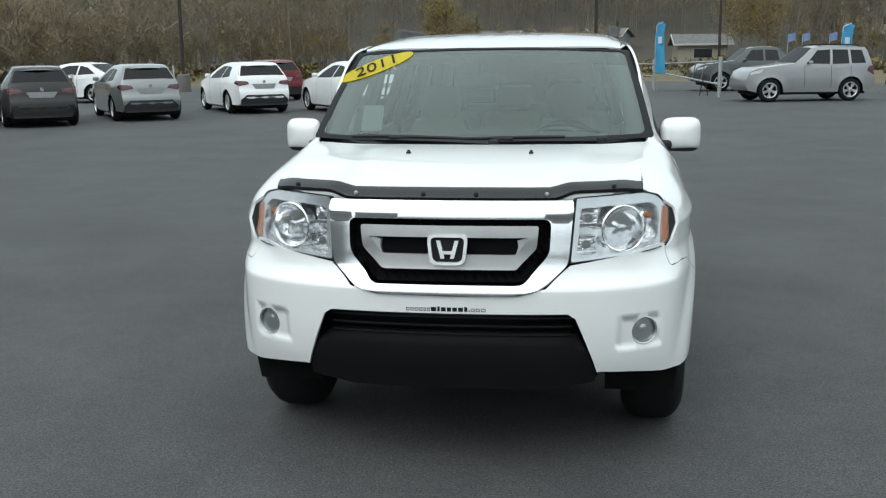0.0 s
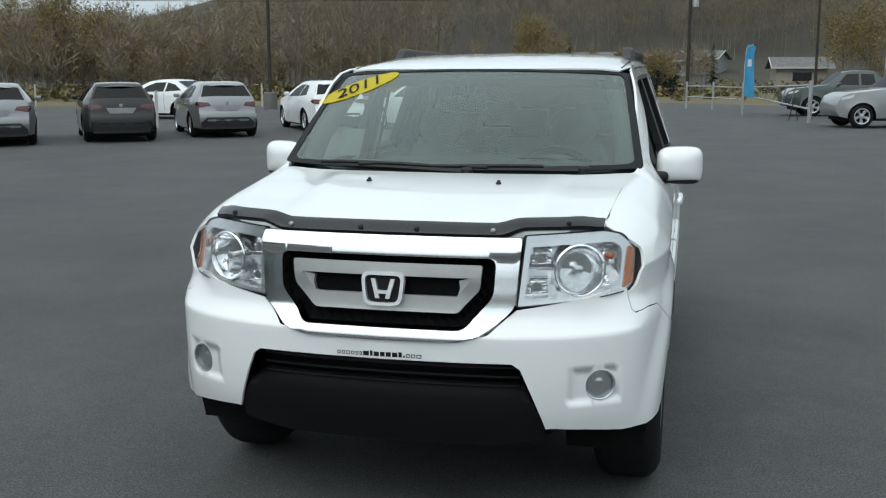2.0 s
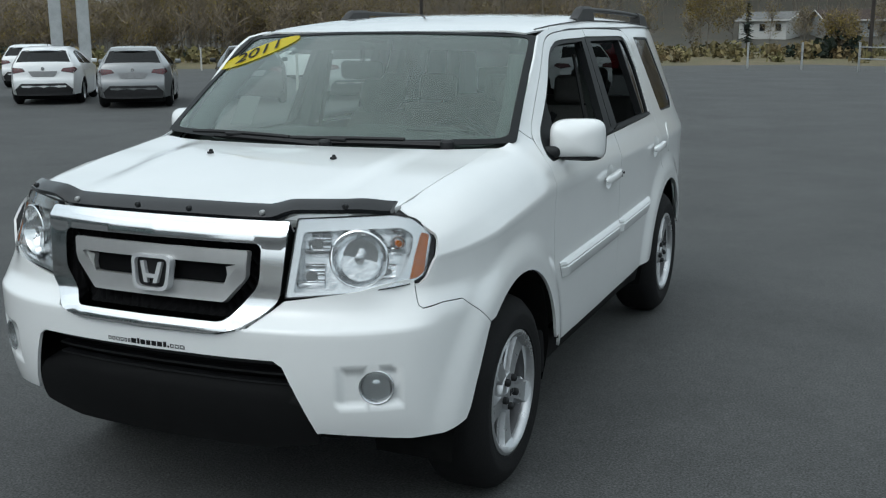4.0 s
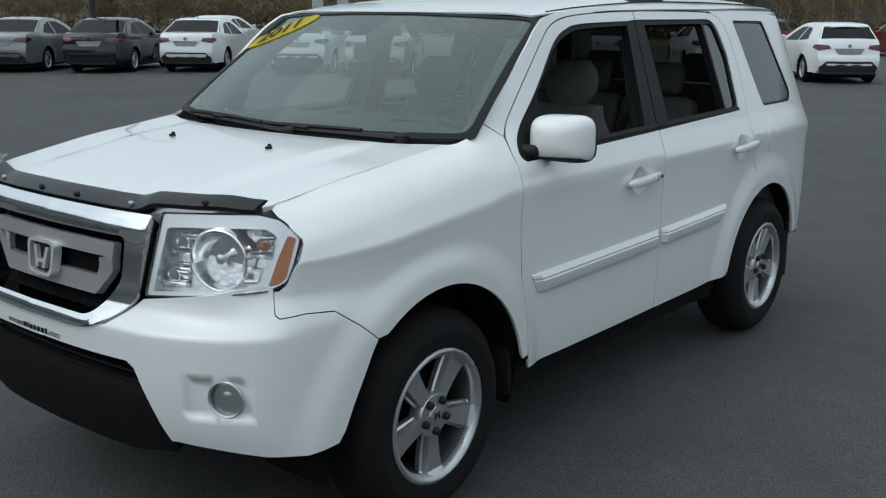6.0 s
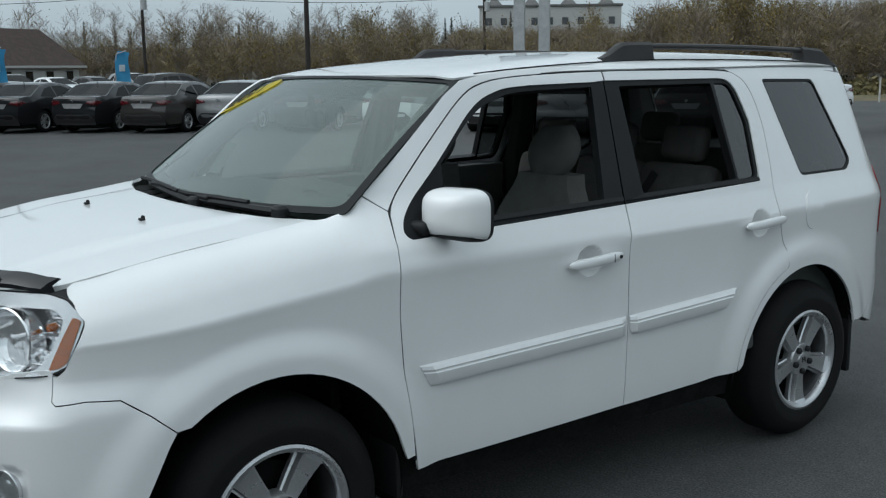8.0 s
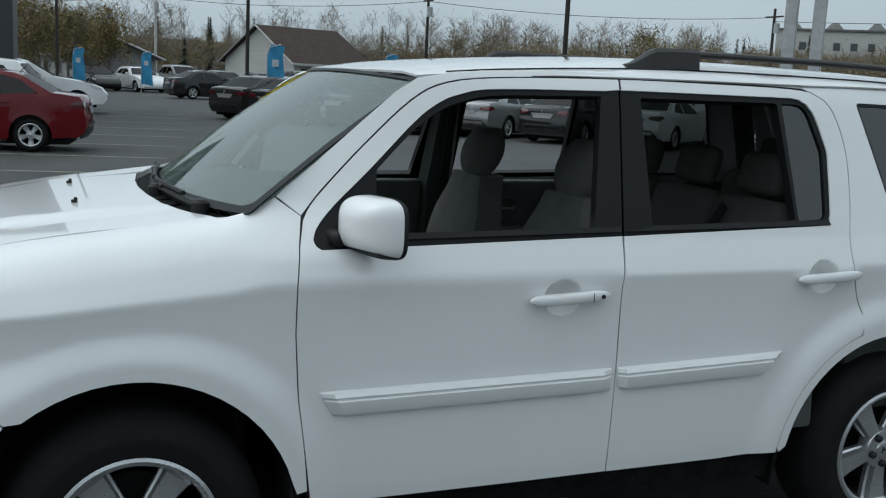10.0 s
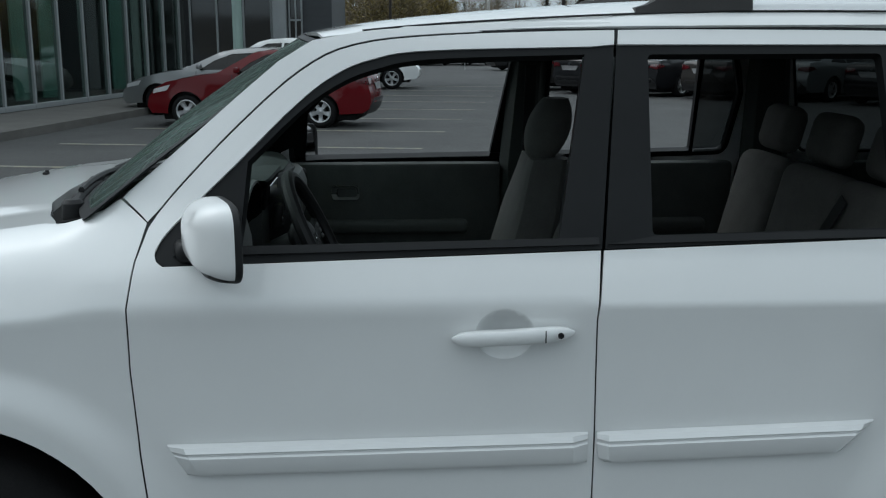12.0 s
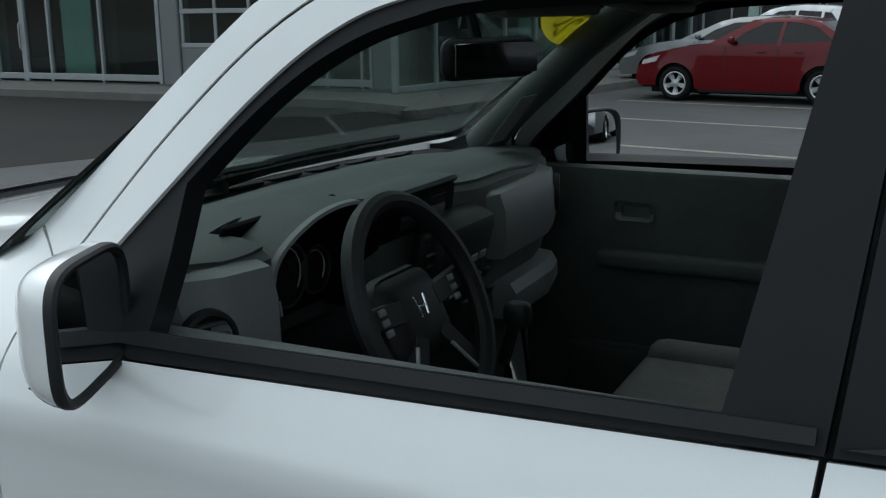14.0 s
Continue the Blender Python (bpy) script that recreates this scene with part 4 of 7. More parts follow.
for x in (-0.64, -0.38, -0.105, 0.105, 0.38, 0.64):
    r = deflector_row(x)
    p = (Vector(r[2]) + Vector(r[3])) / 2
    part("deflector_bolt", lathe([(0.004, 0.009), (-0.006, 0.009), (-0.010, 0.006), (-0.011, 0.001)], "y", 14, p), SATIN_SILVER if abs(x) < 0.5 and x in (-0.38, 0.38) else TRIM, deflector)

# roof
_rz = table([(-0.62, 1.712), (-0.5, 1.737), (-0.3, 1.764), (0, 1.787), (0.4, 1.800), (0.8, 1.803), (1.3, 1.795), (1.8, 1.772), (2.2, 1.735)])


def roof(x, y):
    a = abs(x)
    drop = _rz(y) - float(np.interp(y, [-0.5, -0.36, -0.2, 0.0, 1.6, 1.98], [1.698, 1.721, 1.731, 1.735, 1.736, 1.722]))
    u = a / 0.742
    z = _rz(y) + 0.012 * smooth(-0.2, 0.5, y) * (1 - smooth(1.7, 2.05, y))
    return x, y, z - 0.020 * u * u - (drop - 0.008) * u ** 13


r_half = [(0.0, -0.590), (0.30, -0.575), (0.52, -0.54), (0.690, -0.50), (0.718, -0.36), (0.736, -0.1), (0.742, 0.4), (0.740, 1.0), (0.729, 1.6), (0.713, 1.82), (0.692, 1.92), (0.6, 1.985), (0.0, 2.03)]
roof_panel = sheet("roof", r_half + [(-x, y) for x, y in r_half[-2:0:-1]], roof, WHITE, suv, step=0.045, depth=0.008)
for sg in (1, -1):
    line = [Vector(roof(sg * (0.700 - 0.012 * smooth(-0.3, -0.5, y)), y)) + Vector((0, 0, 0.001)) for y in np.linspace(-0.50, 1.94, 26)]
    part("roof_ditch_strip", tube(line[1:], 0.003, 6), TRIM, roof_panel)
    rail = empty("roof_rail", "dark grey roof rail")
    rail.parent = suv
    pts = [Vector((sg * 0.672, y, roof(0.672, y)[2] + 0.044)) for y in np.linspace(0.46, 1.72, 18)]
    rows = []
    for p in pts:
        rows.append([(p.x + math.cos(a) * 0.020, p.y, p.z + math.sin(a) * 0.013) for a in [2 * math.pi * q / 10 for q in range(10)]])
    part("rail_bar", loft(rows, close=True, caps=True), RAIL, rail)
    for y0, y1, d in ((0.27, 0.56, 1), (1.64, 1.93, -1)):
        rows = []
        for i in range(11):
            u = i / 10
            y = y0 + (y1 - y0) * u
            h = (0.058 * smooth(0.0, 0.45, u if d > 0 else 1 - u)) + 0.004
            zz = roof(0.672, y)[2]
            w = 0.034 - 0.008 * (1 - (u if d > 0 else 1 - u))
            rows.append([(sg * 0.672 - w, y, zz - 0.01), (sg * 0.672 - w * 0.8, y, zz + h * 0.8), (sg * 0.672 - w * 0.4, y, zz + h), (sg * 0.672 + w * 0.4, y, zz + h), (sg * 0.672 + w * 0.8, y, zz + h * 0.8), (sg * 0.672 + w, y, zz - 0.01)])
        part("rail_foot", loft(rows, close=True, caps=True), RAIL, rail)


# windscreen, its dark border, cowl and wipers
def screen(a, b):
    """a across from -1 to 1, b from the cowl (0) to the roof (1)."""
    x = a * (0.848 * (1 - b) + 0.738 * b)
    k = a * a
    y = (-1.225 + 0.165 * k) * (1 - b) + (-0.595 + 0.105 * k) * b
    z = (1.262 + 0.018 * k) * (1 - b) + (1.716 - 0.022 * k) * b + 0.028 * math.sin(math.pi * b) * (1 - 0.5 * k)
    return x, y, z


edge_o = rounded([(-1, 0), (1, 0), (1, 1), (-1, 1)], 0.03)
edge_i = rounded([(-0.960, 0.040), (0.960, 0.040), (0.962, 0.976), (-0.962, 0.976)], 0.06)
screen_glass = sheet("windscreen", edge_o, screen, GLASS, suv, "tinted windscreen", step=0.1, depth=0)
shade = sheet("shade_band", rounded([(-0.955, 0.80), (0.955, 0.80), (0.968, 0.972), (-0.968, 0.972)], 0.01), lambda a, b: tuple(Vector(screen(a, b)) - Vector((0, -0.004, 0.004))), SHADE, screen_glass, "darker shade band along the top", step=0.1, depth=0)
sheet("windscreen_border", edge_o, lambda a, b: tuple(Vector(screen(a, b)) + Vector((0, -0.003, 0.003))), SATIN, screen_glass, "black windscreen border", holes=[edge_i], step=0.08, depth=0.004)
cowl = [(-0.80, -1.13), (-0.66, -1.215), (-0.45, -1.256), (-0.2, -1.284), (0.2, -1.284), (0.45, -1.256), (0.66, -1.215), (0.80, -1.13), (0.80, -1.02), (0.45, -1.14), (0.0, -1.19), (-0.45, -1.14), (-0.80, -1.02)]
sheet("cowl", cowl, lambda x, y: (x, y, 1.243), DARK, suv, "black cowl with wiper pivots", step=0.03, depth=0.02)
for k in range(9):
    x0 = -0.62 + 0.155 * k
    part("cowl_louvre", box((0.10, 0.055, 0.006), (x0, -1.232 + 0.11 * (x0 / 0.75) ** 2, 1.246), 0.002, 1, turn=(8, 0, -16 * x0)), DARK, suv)
for x0, x1, b1 in ((0.70, 0.02, 0.055), (0.10, -0.60, 0.06)):
    pts = [Vector(screen(x0 + (x1 - x0) * u / 10, 0.006 + 0.34 * b1 * math.sin(math.pi * 0.75 * u / 10))) + Vector((0, -0.022, 0.000)) for u in range(11)]
    wiper = part("wiper", tube(pts, [0.016 - 0.0008 * i for i in range(11)], 6), TRIM, suv)
    part("wiper_pivot", lathe([(-0.03, 0.030), (0.012, 0.028), (0.022, 0.020), (0.024, 0.004)], "z", 16, pts[0]), TRIM, wiper)
    blade = [p + Vector((0, 0.004, 0.018)) for p in pts[3:]] + [pts[-1] + Vector((-0.12, 0.012, 0.016))]
    part("wiper_blade", tube(blade, 0.009, 6), TRIM, wiper)
    part("blade_bridge", box((0.09, 0.020, 0.016), tuple(pts[8] + Vector((0, 0, 0.012))), 0.005, 1), TRIM, wiper)
# year sticker inside the top corner of the glass
def sticker(a, b):
    # an oval, tilted along the passenger's corner
    u, w = a * math.cos(radians(38)) - b * math.sin(radians(38)), a * math.sin(radians(38)) + b * math.cos(radians(38))
    p = Vector(screen((-0.572 + u) / 0.72, 0.788 + w / 0.76))
    return tuple(p + Vector((0, -0.004, 0.004)))


oval = arc(0, 0, 0.215, 0, 355, 40, 0.066)
tag = sheet("year_sticker", oval, sticker, YELLOW, screen_glass, "yellow oval year sticker", step=0.04, depth=0.001)
o, ax, ay = Vector(sticker(0, 0)), Vector(sticker(0.05, 0)) - Vector(sticker(-0.05, 0)), Vector(sticker(0, 0.05)) - Vector(sticker(0, -0.05))
ax.normalize()
nz = ax.cross(ay).normalized()
ay = nz.cross(ax)
m = Matrix((ax, ay, nz)).transposed().to_4x4()
m.translation = o + nz * 0.004 - ay * 0.002
solid_text("year_digits", "2011", 0.125, 0.0008, INK, tag, m, 0.15)

# tail: hatch, rear bumper and rear window
for side in (False, True):
    sheet("rear_bumper", [(s_y(1.905), 0.495), (s_y(2.045), 0.555), (s_y(2.15), 0.70), (S_END - 0.01, 0.70), (S_END - 0.01, 0.36), (s_y(2.20), 0.40), (s_y(2.05), 0.45)], front, WHITE, suv, step=0.06, mirror=side)
BACK = rounded([(-0.60, 1.22), (0.60, 1.22), (0.53, 1.66), (-0.53, 1.66)], 0.05)
hatch_face = lambda x, v: (x, skin(S_END - 0.02, v)[1] - 0.10 * (abs(x) / 0.8) ** 3, v)
hatch = sheet("tailgate", [(-0.79, 0.70), (0.79, 0.70), (0.79, 1.18), (0.68, 1.73), (-0.68, 1.73), (-0.79, 1.18)], hatch_face, WHITE, suv, holes=[BACK], step=0.1)
sheet("rear_window", BACK, lambda x, v: tuple(Vector(hatch_face(x, v)) - Vector((0, 0.01, 0))), TINT, hatch, step=0.2, depth=0)

# floor pan closes the body below
part("floor_pan", box((1.36, 3.8, 0.06), (0, 0.14, 0.33), 0.02), DARK, suv)
part("engine_bay_floor", box((1.20, 1.0, 0.5), (0, -1.55, 0.60), 0.05), DARK, suv)
part("bulkhead", box((1.5, 0.04, 0.8), (0, -1.06, 0.80), 0.01), DARK, suv)


# ---- wheels ----
def wheel(x, y, sg, r=0.371, rim_r=0.236, width=0.245, spokes=5, parent=None, name="wheel", hub=None, lugs=True):
    hub = hub if hub is not None else r
    w = width / 2
    barrel = part(name, lathe([(-w, rim_r - 0.01), (-w + 0.02, rim_r - 0.02), (0.02, rim_r - 0.035), (w - 0.02, rim_r - 0.022), (w - 0.006, rim_r - 0.012), (w + 0.002, rim_r - 0.006), (w - 0.002, rim_r + 0.004), (-w, rim_r)], "x", 40), BARREL, parent)
    part("rim_lip", lathe([(w - 0.030, rim_r - 0.026), (w - 0.010, rim_r - 0.024), (w + 0.001, rim_r - 0.016), (w + 0.005, rim_r - 0.006), (w + 0.001, rim_r + 0.004), (w - 0.02, rim_r + 0.002)], "x", 48, caps=False), ALLOY, barrel)
    barrel.matrix_basis = pose(x, y, hub, 0, 0, 0 if sg > 0 else 180)
    t = [(-w + 0.015, rim_r - 0.004), (-w - 0.006, rim_r + 0.030), (-w - 0.010, (rim_r + r) / 2), (-w + 0.006, r - 0.035), (-w + 0.035, r - 0.008), (-w + 0.06, r), (0, r + 0.001), (w - 0.06, r), (w - 0.035, r - 0.008), (w - 0.006, r - 0.035),
         (w + 0.010, (rim_r + r) / 2), (w + 0.012, (rim_r + r) / 2 - 0.012), (w + 0.006, rim_r + 0.030), (w + 0.004, rim_r + 0.010), (w - 0.015, rim_r - 0.004)]
    bm = lathe(t, "x", 56, caps=False)
    part("tyre", bm, RUBBER, barrel)
    part("brake_disc", lathe([(-0.02, 0.02), (-0.02, rim_r - 0.08), (0.0, rim_r - 0.08), (0.0, 0.02)], "x", 28), DARK, barrel)
    first = None
    for k in range(spokes):
        a = 2 * math.pi * k / spokes
        if first is None:
            rows = []
            for u, (q, hw) in enumerate(((0.030, 0.020), (0.055, 0.031), (0.080, 0.034), (0.12, 0.040), (0.165, 0.047), (0.20, 0.054), (0.219, 0.062))):
                q *= rim_r / 0.236
                dx = w - 0.026 - 0.010 * math.sin(math.pi * u / 6) + 0.014 * (u == 6)
                rows.append([(dx - 0.035, -hw, q), (dx - 0.016, -hw, q), (dx - 0.010, -hw * 0.84, q), (dx + 0.010, -hw * 0.72, q), (dx + 0.012, hw * 0.72, q), (dx - 0.010, hw * 0.84, q), (dx - 0.016, hw, q), (dx - 0.035, hw, q)])
            first = part("spoke", loft(rows, close=True, caps=True), ALLOY, barrel, sharp=25)
            first.matrix_basis = pose(0, 0, 0, 180, 0, 0)
        else:
            ob = new("spoke", first.data)
            ob.parent = barrel
            ob.matrix_basis = pose(0, 0, 0, 180 + math.degrees(a), 0, 0)
    hub_disc = part("hub", lathe([(w - 0.07, 0.080), (w - 0.028, 0.078), (w - 0.020, 0.072), (w - 0.017, 0.034), (w - 0.012, 0.031), (w - 0.010, 0.026), (w - 0.010, 0.004)], "x", 28), ALLOY, barrel)
    if lugs:
        part("hub_emblem", add_box(add_box(box((0.003, 0.006, 0.026), (w - 0.008, -0.010, 0), 0.001, 1, turn=(-8, 0, 0)), (0.003, 0.006, 0.026), (w - 0.008, 0.010, 0), 0.001, 1, turn=(8, 0, 0)), (0.003, 0.018, 0.005), (w - 0.008, 0, 0), 0.001, 1), TRIM, hub_disc)
        lug = None
        for k in range(spokes):
            a = 2 * math.pi * k / spokes + math.pi
            if lug is None:
                lug = part("lug_nut", lathe([(w - 0.05, 0.015), (w - 0.006, 0.0145), (w - 0.002, 0.011), (w + 0.001, 0.003)], "x", 12, (0, 0, 0.057)), TRIM, barrel)
                lug.matrix_basis = pose(0, 0, 0, math.degrees(a), 0, 0)
            else:
                ob = new("lug_nut", lug.data)
                ob.parent = barrel
                ob.matrix_basis = pose(0, 0, 0, math.degrees(a), 0, 0)
    return barrel


for wx, wy, sg in ((0.838, AXLE_F, 1), (0.838, AXLE_R, 1), (-0.838, AXLE_F, -1), (-0.838, AXLE_R, -1)):
    wheel(wx, wy, sg, parent=suv, hub=HUB)


# ---- inside the SUV ----
def seat(x, y, z, wide=0.52, mat=FABRIC, tilt=14, group="front seats"):
    s = empty("seat_mount")
    s.name = "front_seat"
    s.parent = suv
    s.matrix_basis = pose(x, y, z)
    part("seat_cushion", add_box(box((wide, 0.52, 0.15), (0, 0, 0.0), 0.05, 3), (0.10, 0.48, 0.10), (-wide / 2 + 0.06, 0, 0.06), 0.04, 3), mat, s)
    bm = bmesh.new()
    rows = []
    for i in range(11):
        u = i / 10
        zz = 0.02 + 0.57 * u
        yy = 0.24 + math.tan(radians(tilt)) * zz
        hw = wide / 2 * (0.96 + 0.06 * math.sin(math.pi * u)) * (1 - 0.36 * smooth(0.62, 1.0, u))
        th = 0.105 * (1 - 0.35 * u)
        row = []
        for q in range(16):
            a = 2 * math.pi * q / 16
            cx, cy = math.copysign(abs(math.cos(a)) ** 0.6, math.cos(a)), math.copysign(abs(math.sin(a)) ** 0.6, math.sin(a))
            row.append((cx * hw, yy + cy * th - 0.03 * (abs(cx) ** 3) * (cy < 0), zz))
        rows.append(row)
    loft(rows, bm, close=True, caps=True)
    part("backrest", bm, mat, s)
    rows = []
    for i in range(9):
        u = i / 8
        k = max(0.25, math.sin(math.pi * (0.1 + 0.8 * u))) ** 0.5
        zz = 0.580 + 0.215 * u
        yy = 0.24 + math.tan(radians(tilt)) * zz - 0.02
        rows.append([(math.copysign(abs(math.cos(a)) ** 0.6, math.cos(a)) * 0.135 * k, yy + math.sin(a) * 0.075 * k, zz) for a in [2 * math.pi * q / 14 for q in range(14)]])
    part("headrest", loft(rows, close=True, caps=True), mat, s)
    for sx in (-0.06, 0.06):
        yy = 0.24 + math.tan(radians(tilt)) * 0.68
        part("headrest_post", tube([(sx, yy - 0.01, 0.54), (sx, yy, 0.66)], 0.007, 6), SATIN, s)
    return s


seat(0.39, -0.10, 0.70)
seat(-0.39, -0.17, 0.70)


def bench(y, z, n, name, mat=FABRIC):
    b = empty(name)
    b.parent = suv
    w = 1.34 / n
    for i in range(n):
        x = -0.67 + w * (i + 0.5)
        part("bench_cushion", box((w - 0.01, 0.5, 0.14), (x, y, z), 0.045, 3), mat, b)
        part("bench_back", box((w - 0.012, 0.13, 0.60), (x, y + 0.33, z + 0.33), 0.05, 3, turn=(-14, 0, 0)), mat, b)
        part("bench_headrest", box((0.25, 0.09, 0.17), (x, y + 0.42, z + 0.72), 0.04, 3, turn=(-14, 0, 0)), mat, b)
    part("seat_belt", box((0.045, 0.006, 0.52), (0.24, y + 0.245, z + 0.36), 0.002, 1, turn=(-14, 28, 0)), TRIM, b)


bench(0.68, 0.66, 3, "rear_bench", DIM_FABRIC)
bench(1.40, 0.68, 2, "third_row_bench", DIM_FABRIC)

# dashboard: rolled top, one long hood over the dials and display, light panels, vents
def dash_rear(x):
    return float(np.interp(x, [-0.76, -0.70, -0.5, -0.15, 0.0, 0.25, 0.60, 0.70, 0.78], [-0.80, -0.755, -0.705, -0.70, -0.735, -0.745, -0.745, -0.77, -0.83]))


# the top is cut away behind the dials
columns = sorted([-0.76 + 1.54 * i / 28 for i in range(29)] + [0.250, 0.254, 0.581, 0.585])
edge = [(x, -0.858 if 0.252 < x < 0.583 else dash_rear(x)) for x in columns]
top = edge + [(0.79, -0.94), (0.6, -1.05), (0.3, -1.10), (0, -1.12), (-0.3, -1.10), (-0.6, -1.05), (-0.78, -0.94)]


def dash_top(x, y):
    """The padded top: highest over the display, rolled down to its rear edge."""
    z = 1.268 + 0.026 * smooth(0.68, 0.50, x) * smooth(-0.66, -0.30, x) - 0.030 * smooth(-0.93, -1.12, y)
    return x, y, z - 0.020 * smooth(-0.79, -0.70, y)


dash = sheet("dashboard", top, dash_top, DASH, suv, "dark grey moulded dashboard", step=0.04, depth=0.03)
rows = []
for x in columns:
    y = dash_rear(x)
    b = -0.125 if 0.252 < x < 0.583 else 0.0
    zt = dash_top(x, y)[2]
    rows.append([(x, y + b - 0.004, zt - 0.004), (x, y + b + 0.014, zt - 0.018), (x, y + b + 0.022, 1.20), (x, y + b + 0.020, 1.06), (x, y - 0.01, 0.96), (x, y - 0.07, 0.88), (x, y - 0.10, 0.72), (x, y - 0.12, 0.45)])
part("dash_face", loft(rows), DOOR_CARD, dash)


def slab(name, x0, x1, z0, z1, out, mat, label=""):
    """A rounded panel laid along the dashboard's face."""
    rows = []
    for i in range(13):
        u = i / 12
        x = x0 + (x1 - x0) * u
        e = min(1.0, u / 0.06 + 0.1, (1 - u) / 0.06 + 0.1)
        zm, hz = (z0 + z1) / 2, (z1 - z0) / 2 * (0.86 + 0.14 * e)
        y = dash_rear(x)
        rows.append([(x, y + 0.010, zm - hz), (x, y + 0.010 + out * 0.8 * e, zm - hz * 0.92), (x, y + 0.012 + out * e, zm - hz * 0.4), (x, y + 0.010 + out * e, zm + hz * 0.4), (x, y + 0.004 + out * 0.8 * e, zm + hz * 0.9), (x, y, zm + hz)])
    return part(name, loft(rows, caps=True), mat, dash, label, sharp=30)


slab("glove_panel", -0.655, -0.150, 1.078, 1.245, 0.045, PANEL_G, "light grey glove box panel")
slab("lower_panel", -0.64, -0.21, 0.925, 1.018, 0.050, PANEL_G, "light grey lower dash panel")
slab("driver_panel", 0.592, 0.775, 1.05, 1.258, 0.034, PANEL_G, "light grey end panel")
for x, z, tn in ((0.735, 1.155, -20), (-0.600, 1.172, 20)):
    vent = part("air_vent", lathe([(0.0, 0.052), (0.014, 0.050), (0.016, 0.043), (0.006, 0.041), (0.0, 0.030), (-0.002, 0.004)], "y", 24), TRIM, dash)
    vent.matrix_basis = pose(x, dash_rear(x) + 0.048, z, 0, 0, tn)
    for k in range(4):
        part("vent_slat", box((0.075 - 0.012 * abs(k - 1.5), 0.02, 0.004), (0, 0.006, -0.027 + 0.018 * k), 0.001, 1), DASH, vent)
# hood over the dials: lit edge coloured pale, shade of the deep recess coloured black
HOOD = [(0.572, 1.070), (0.596, 1.150), (0.598, 1.215), (0.575, 1.254), (0.520, 1.283), (0.450, 1.303), (0.370, 1.310), (0.305, 1.302), (0.262, 1.270), (0.240, 1.200), (0.235, 1.120), (0.245, 1.070)]
hood_line = [tuple(p) for p in curve(HOOD, 44)]
rows = []
for x, z in hood_line:
    dx, dz = x - 0.415, z - 1.16
    back = -0.722 - 0.040 * smooth(1.22, 1.08, z)
    grow = lambda k: (0.415 + dx * k, 1.16 + dz * k)
    rows.append([(*grow(1.02)[:1], -0.90, grow(0.98)[1]), (grow(1.02)[0], -0.80, grow(1.02)[1]), (x, back - 0.010, z), (grow(0.985)[0], back, grow(0.985)[1]), (grow(0.945)[0], back + 0.002, grow(0.945)[1]), (grow(0.93)[0], back - 0.010, grow(0.93)[1]), (grow(0.86)[0], -0.840, grow(0.86)[1])])
cluster = part("instrument_hood", loft([q[:3] for q in rows]), DASH, dash)
part("hood_lit_edge", loft([q[2:5] for q in rows]), PANEL_G, cluster, "hood edge coloured pale where it catches the light")
part("shaded_hood_lining", loft([q[4:] for q in rows]), MESH, cluster)
part("cluster_face", box((0.35, 0.02, 0.26), (0.415, -0.845, 1.17), 0.01, turn=(-10, 0, 0)), MESH, cluster)
# display set back under a brow beside the hood
rows = []
for i in range(15):
    x = 0.275 - 0.335 * i / 14
    k = smooth(0.0, 0.12, i / 14) * smooth(1.0, 0.90, i / 14)
    rows.append([(x, -0.83, 1.292), (x, -0.74, 1.298 + 0.008 * k), (x, -0.694 - 0.012 * (1 - k), 1.296 + 0.008 * k), (x, -0.690 - 0.012 * (1 - k), 1.290 + 0.006 * k), (x, -0.715, 1.280)])
part("display_brow", loft(rows), DASH, cluster)
display = part("display", box((0.315, 0.012, 0.080), (0.108, -0.712, 1.246), 0.006, 2, turn=(-6, 0, 0)), MESH, cluster, "black display panel")
part("display_pane", box((0.20, 0.004, 0.050), (0.10, -0.7045, 1.246), 0.002, 1, turn=(-6, 0, 0)), BACK_GLASS, display)
for x, z, q in ((0.505, 1.150, 0.048), (0.415, 1.175, 0.060), (0.320, 1.165, 0.046)):
    dial = part("dial", lathe([(0.0, q), (0.012, q), (0.014, q - 0.004), (0.004, q - 0.006), (0.003, 0.002)], "y", 24, (x, -0.833, z)), TRIM, cluster)
    part("dial_ring", lathe([(0.010, q + 0.003), (0.016, q + 0.002), (0.016, q - 0.002), (0.010, q - 0.003)], "y", 28, (x, -0.833, z), caps=False), BARREL, dial)
    part("dial_scale", tube([(x + (q - 0.010) * math.cos(radians(w)), -0.826, z + (q - 0.010) * math.sin(radians(w))) for w in range(-40, 221, 20)], 0.0016, 4), PLATE_G, dial, "pale dial markings")
    part("dial_needle", box((0.003, 0.002, q * 0.8), (x - 0.01, -0.822, z + 0.005), 0.0, 1, turn=(0, 35, 0)), RED_LENS, dial)
for k in range(3):
    part("gauge_mark", box((0.006, 0.002, 0.030), (0.520 - 0.036 * k, -0.815, 1.112 + 0.004 * k), 0, 1, turn=(0, 10, 0)), PLATE_G, cluster)
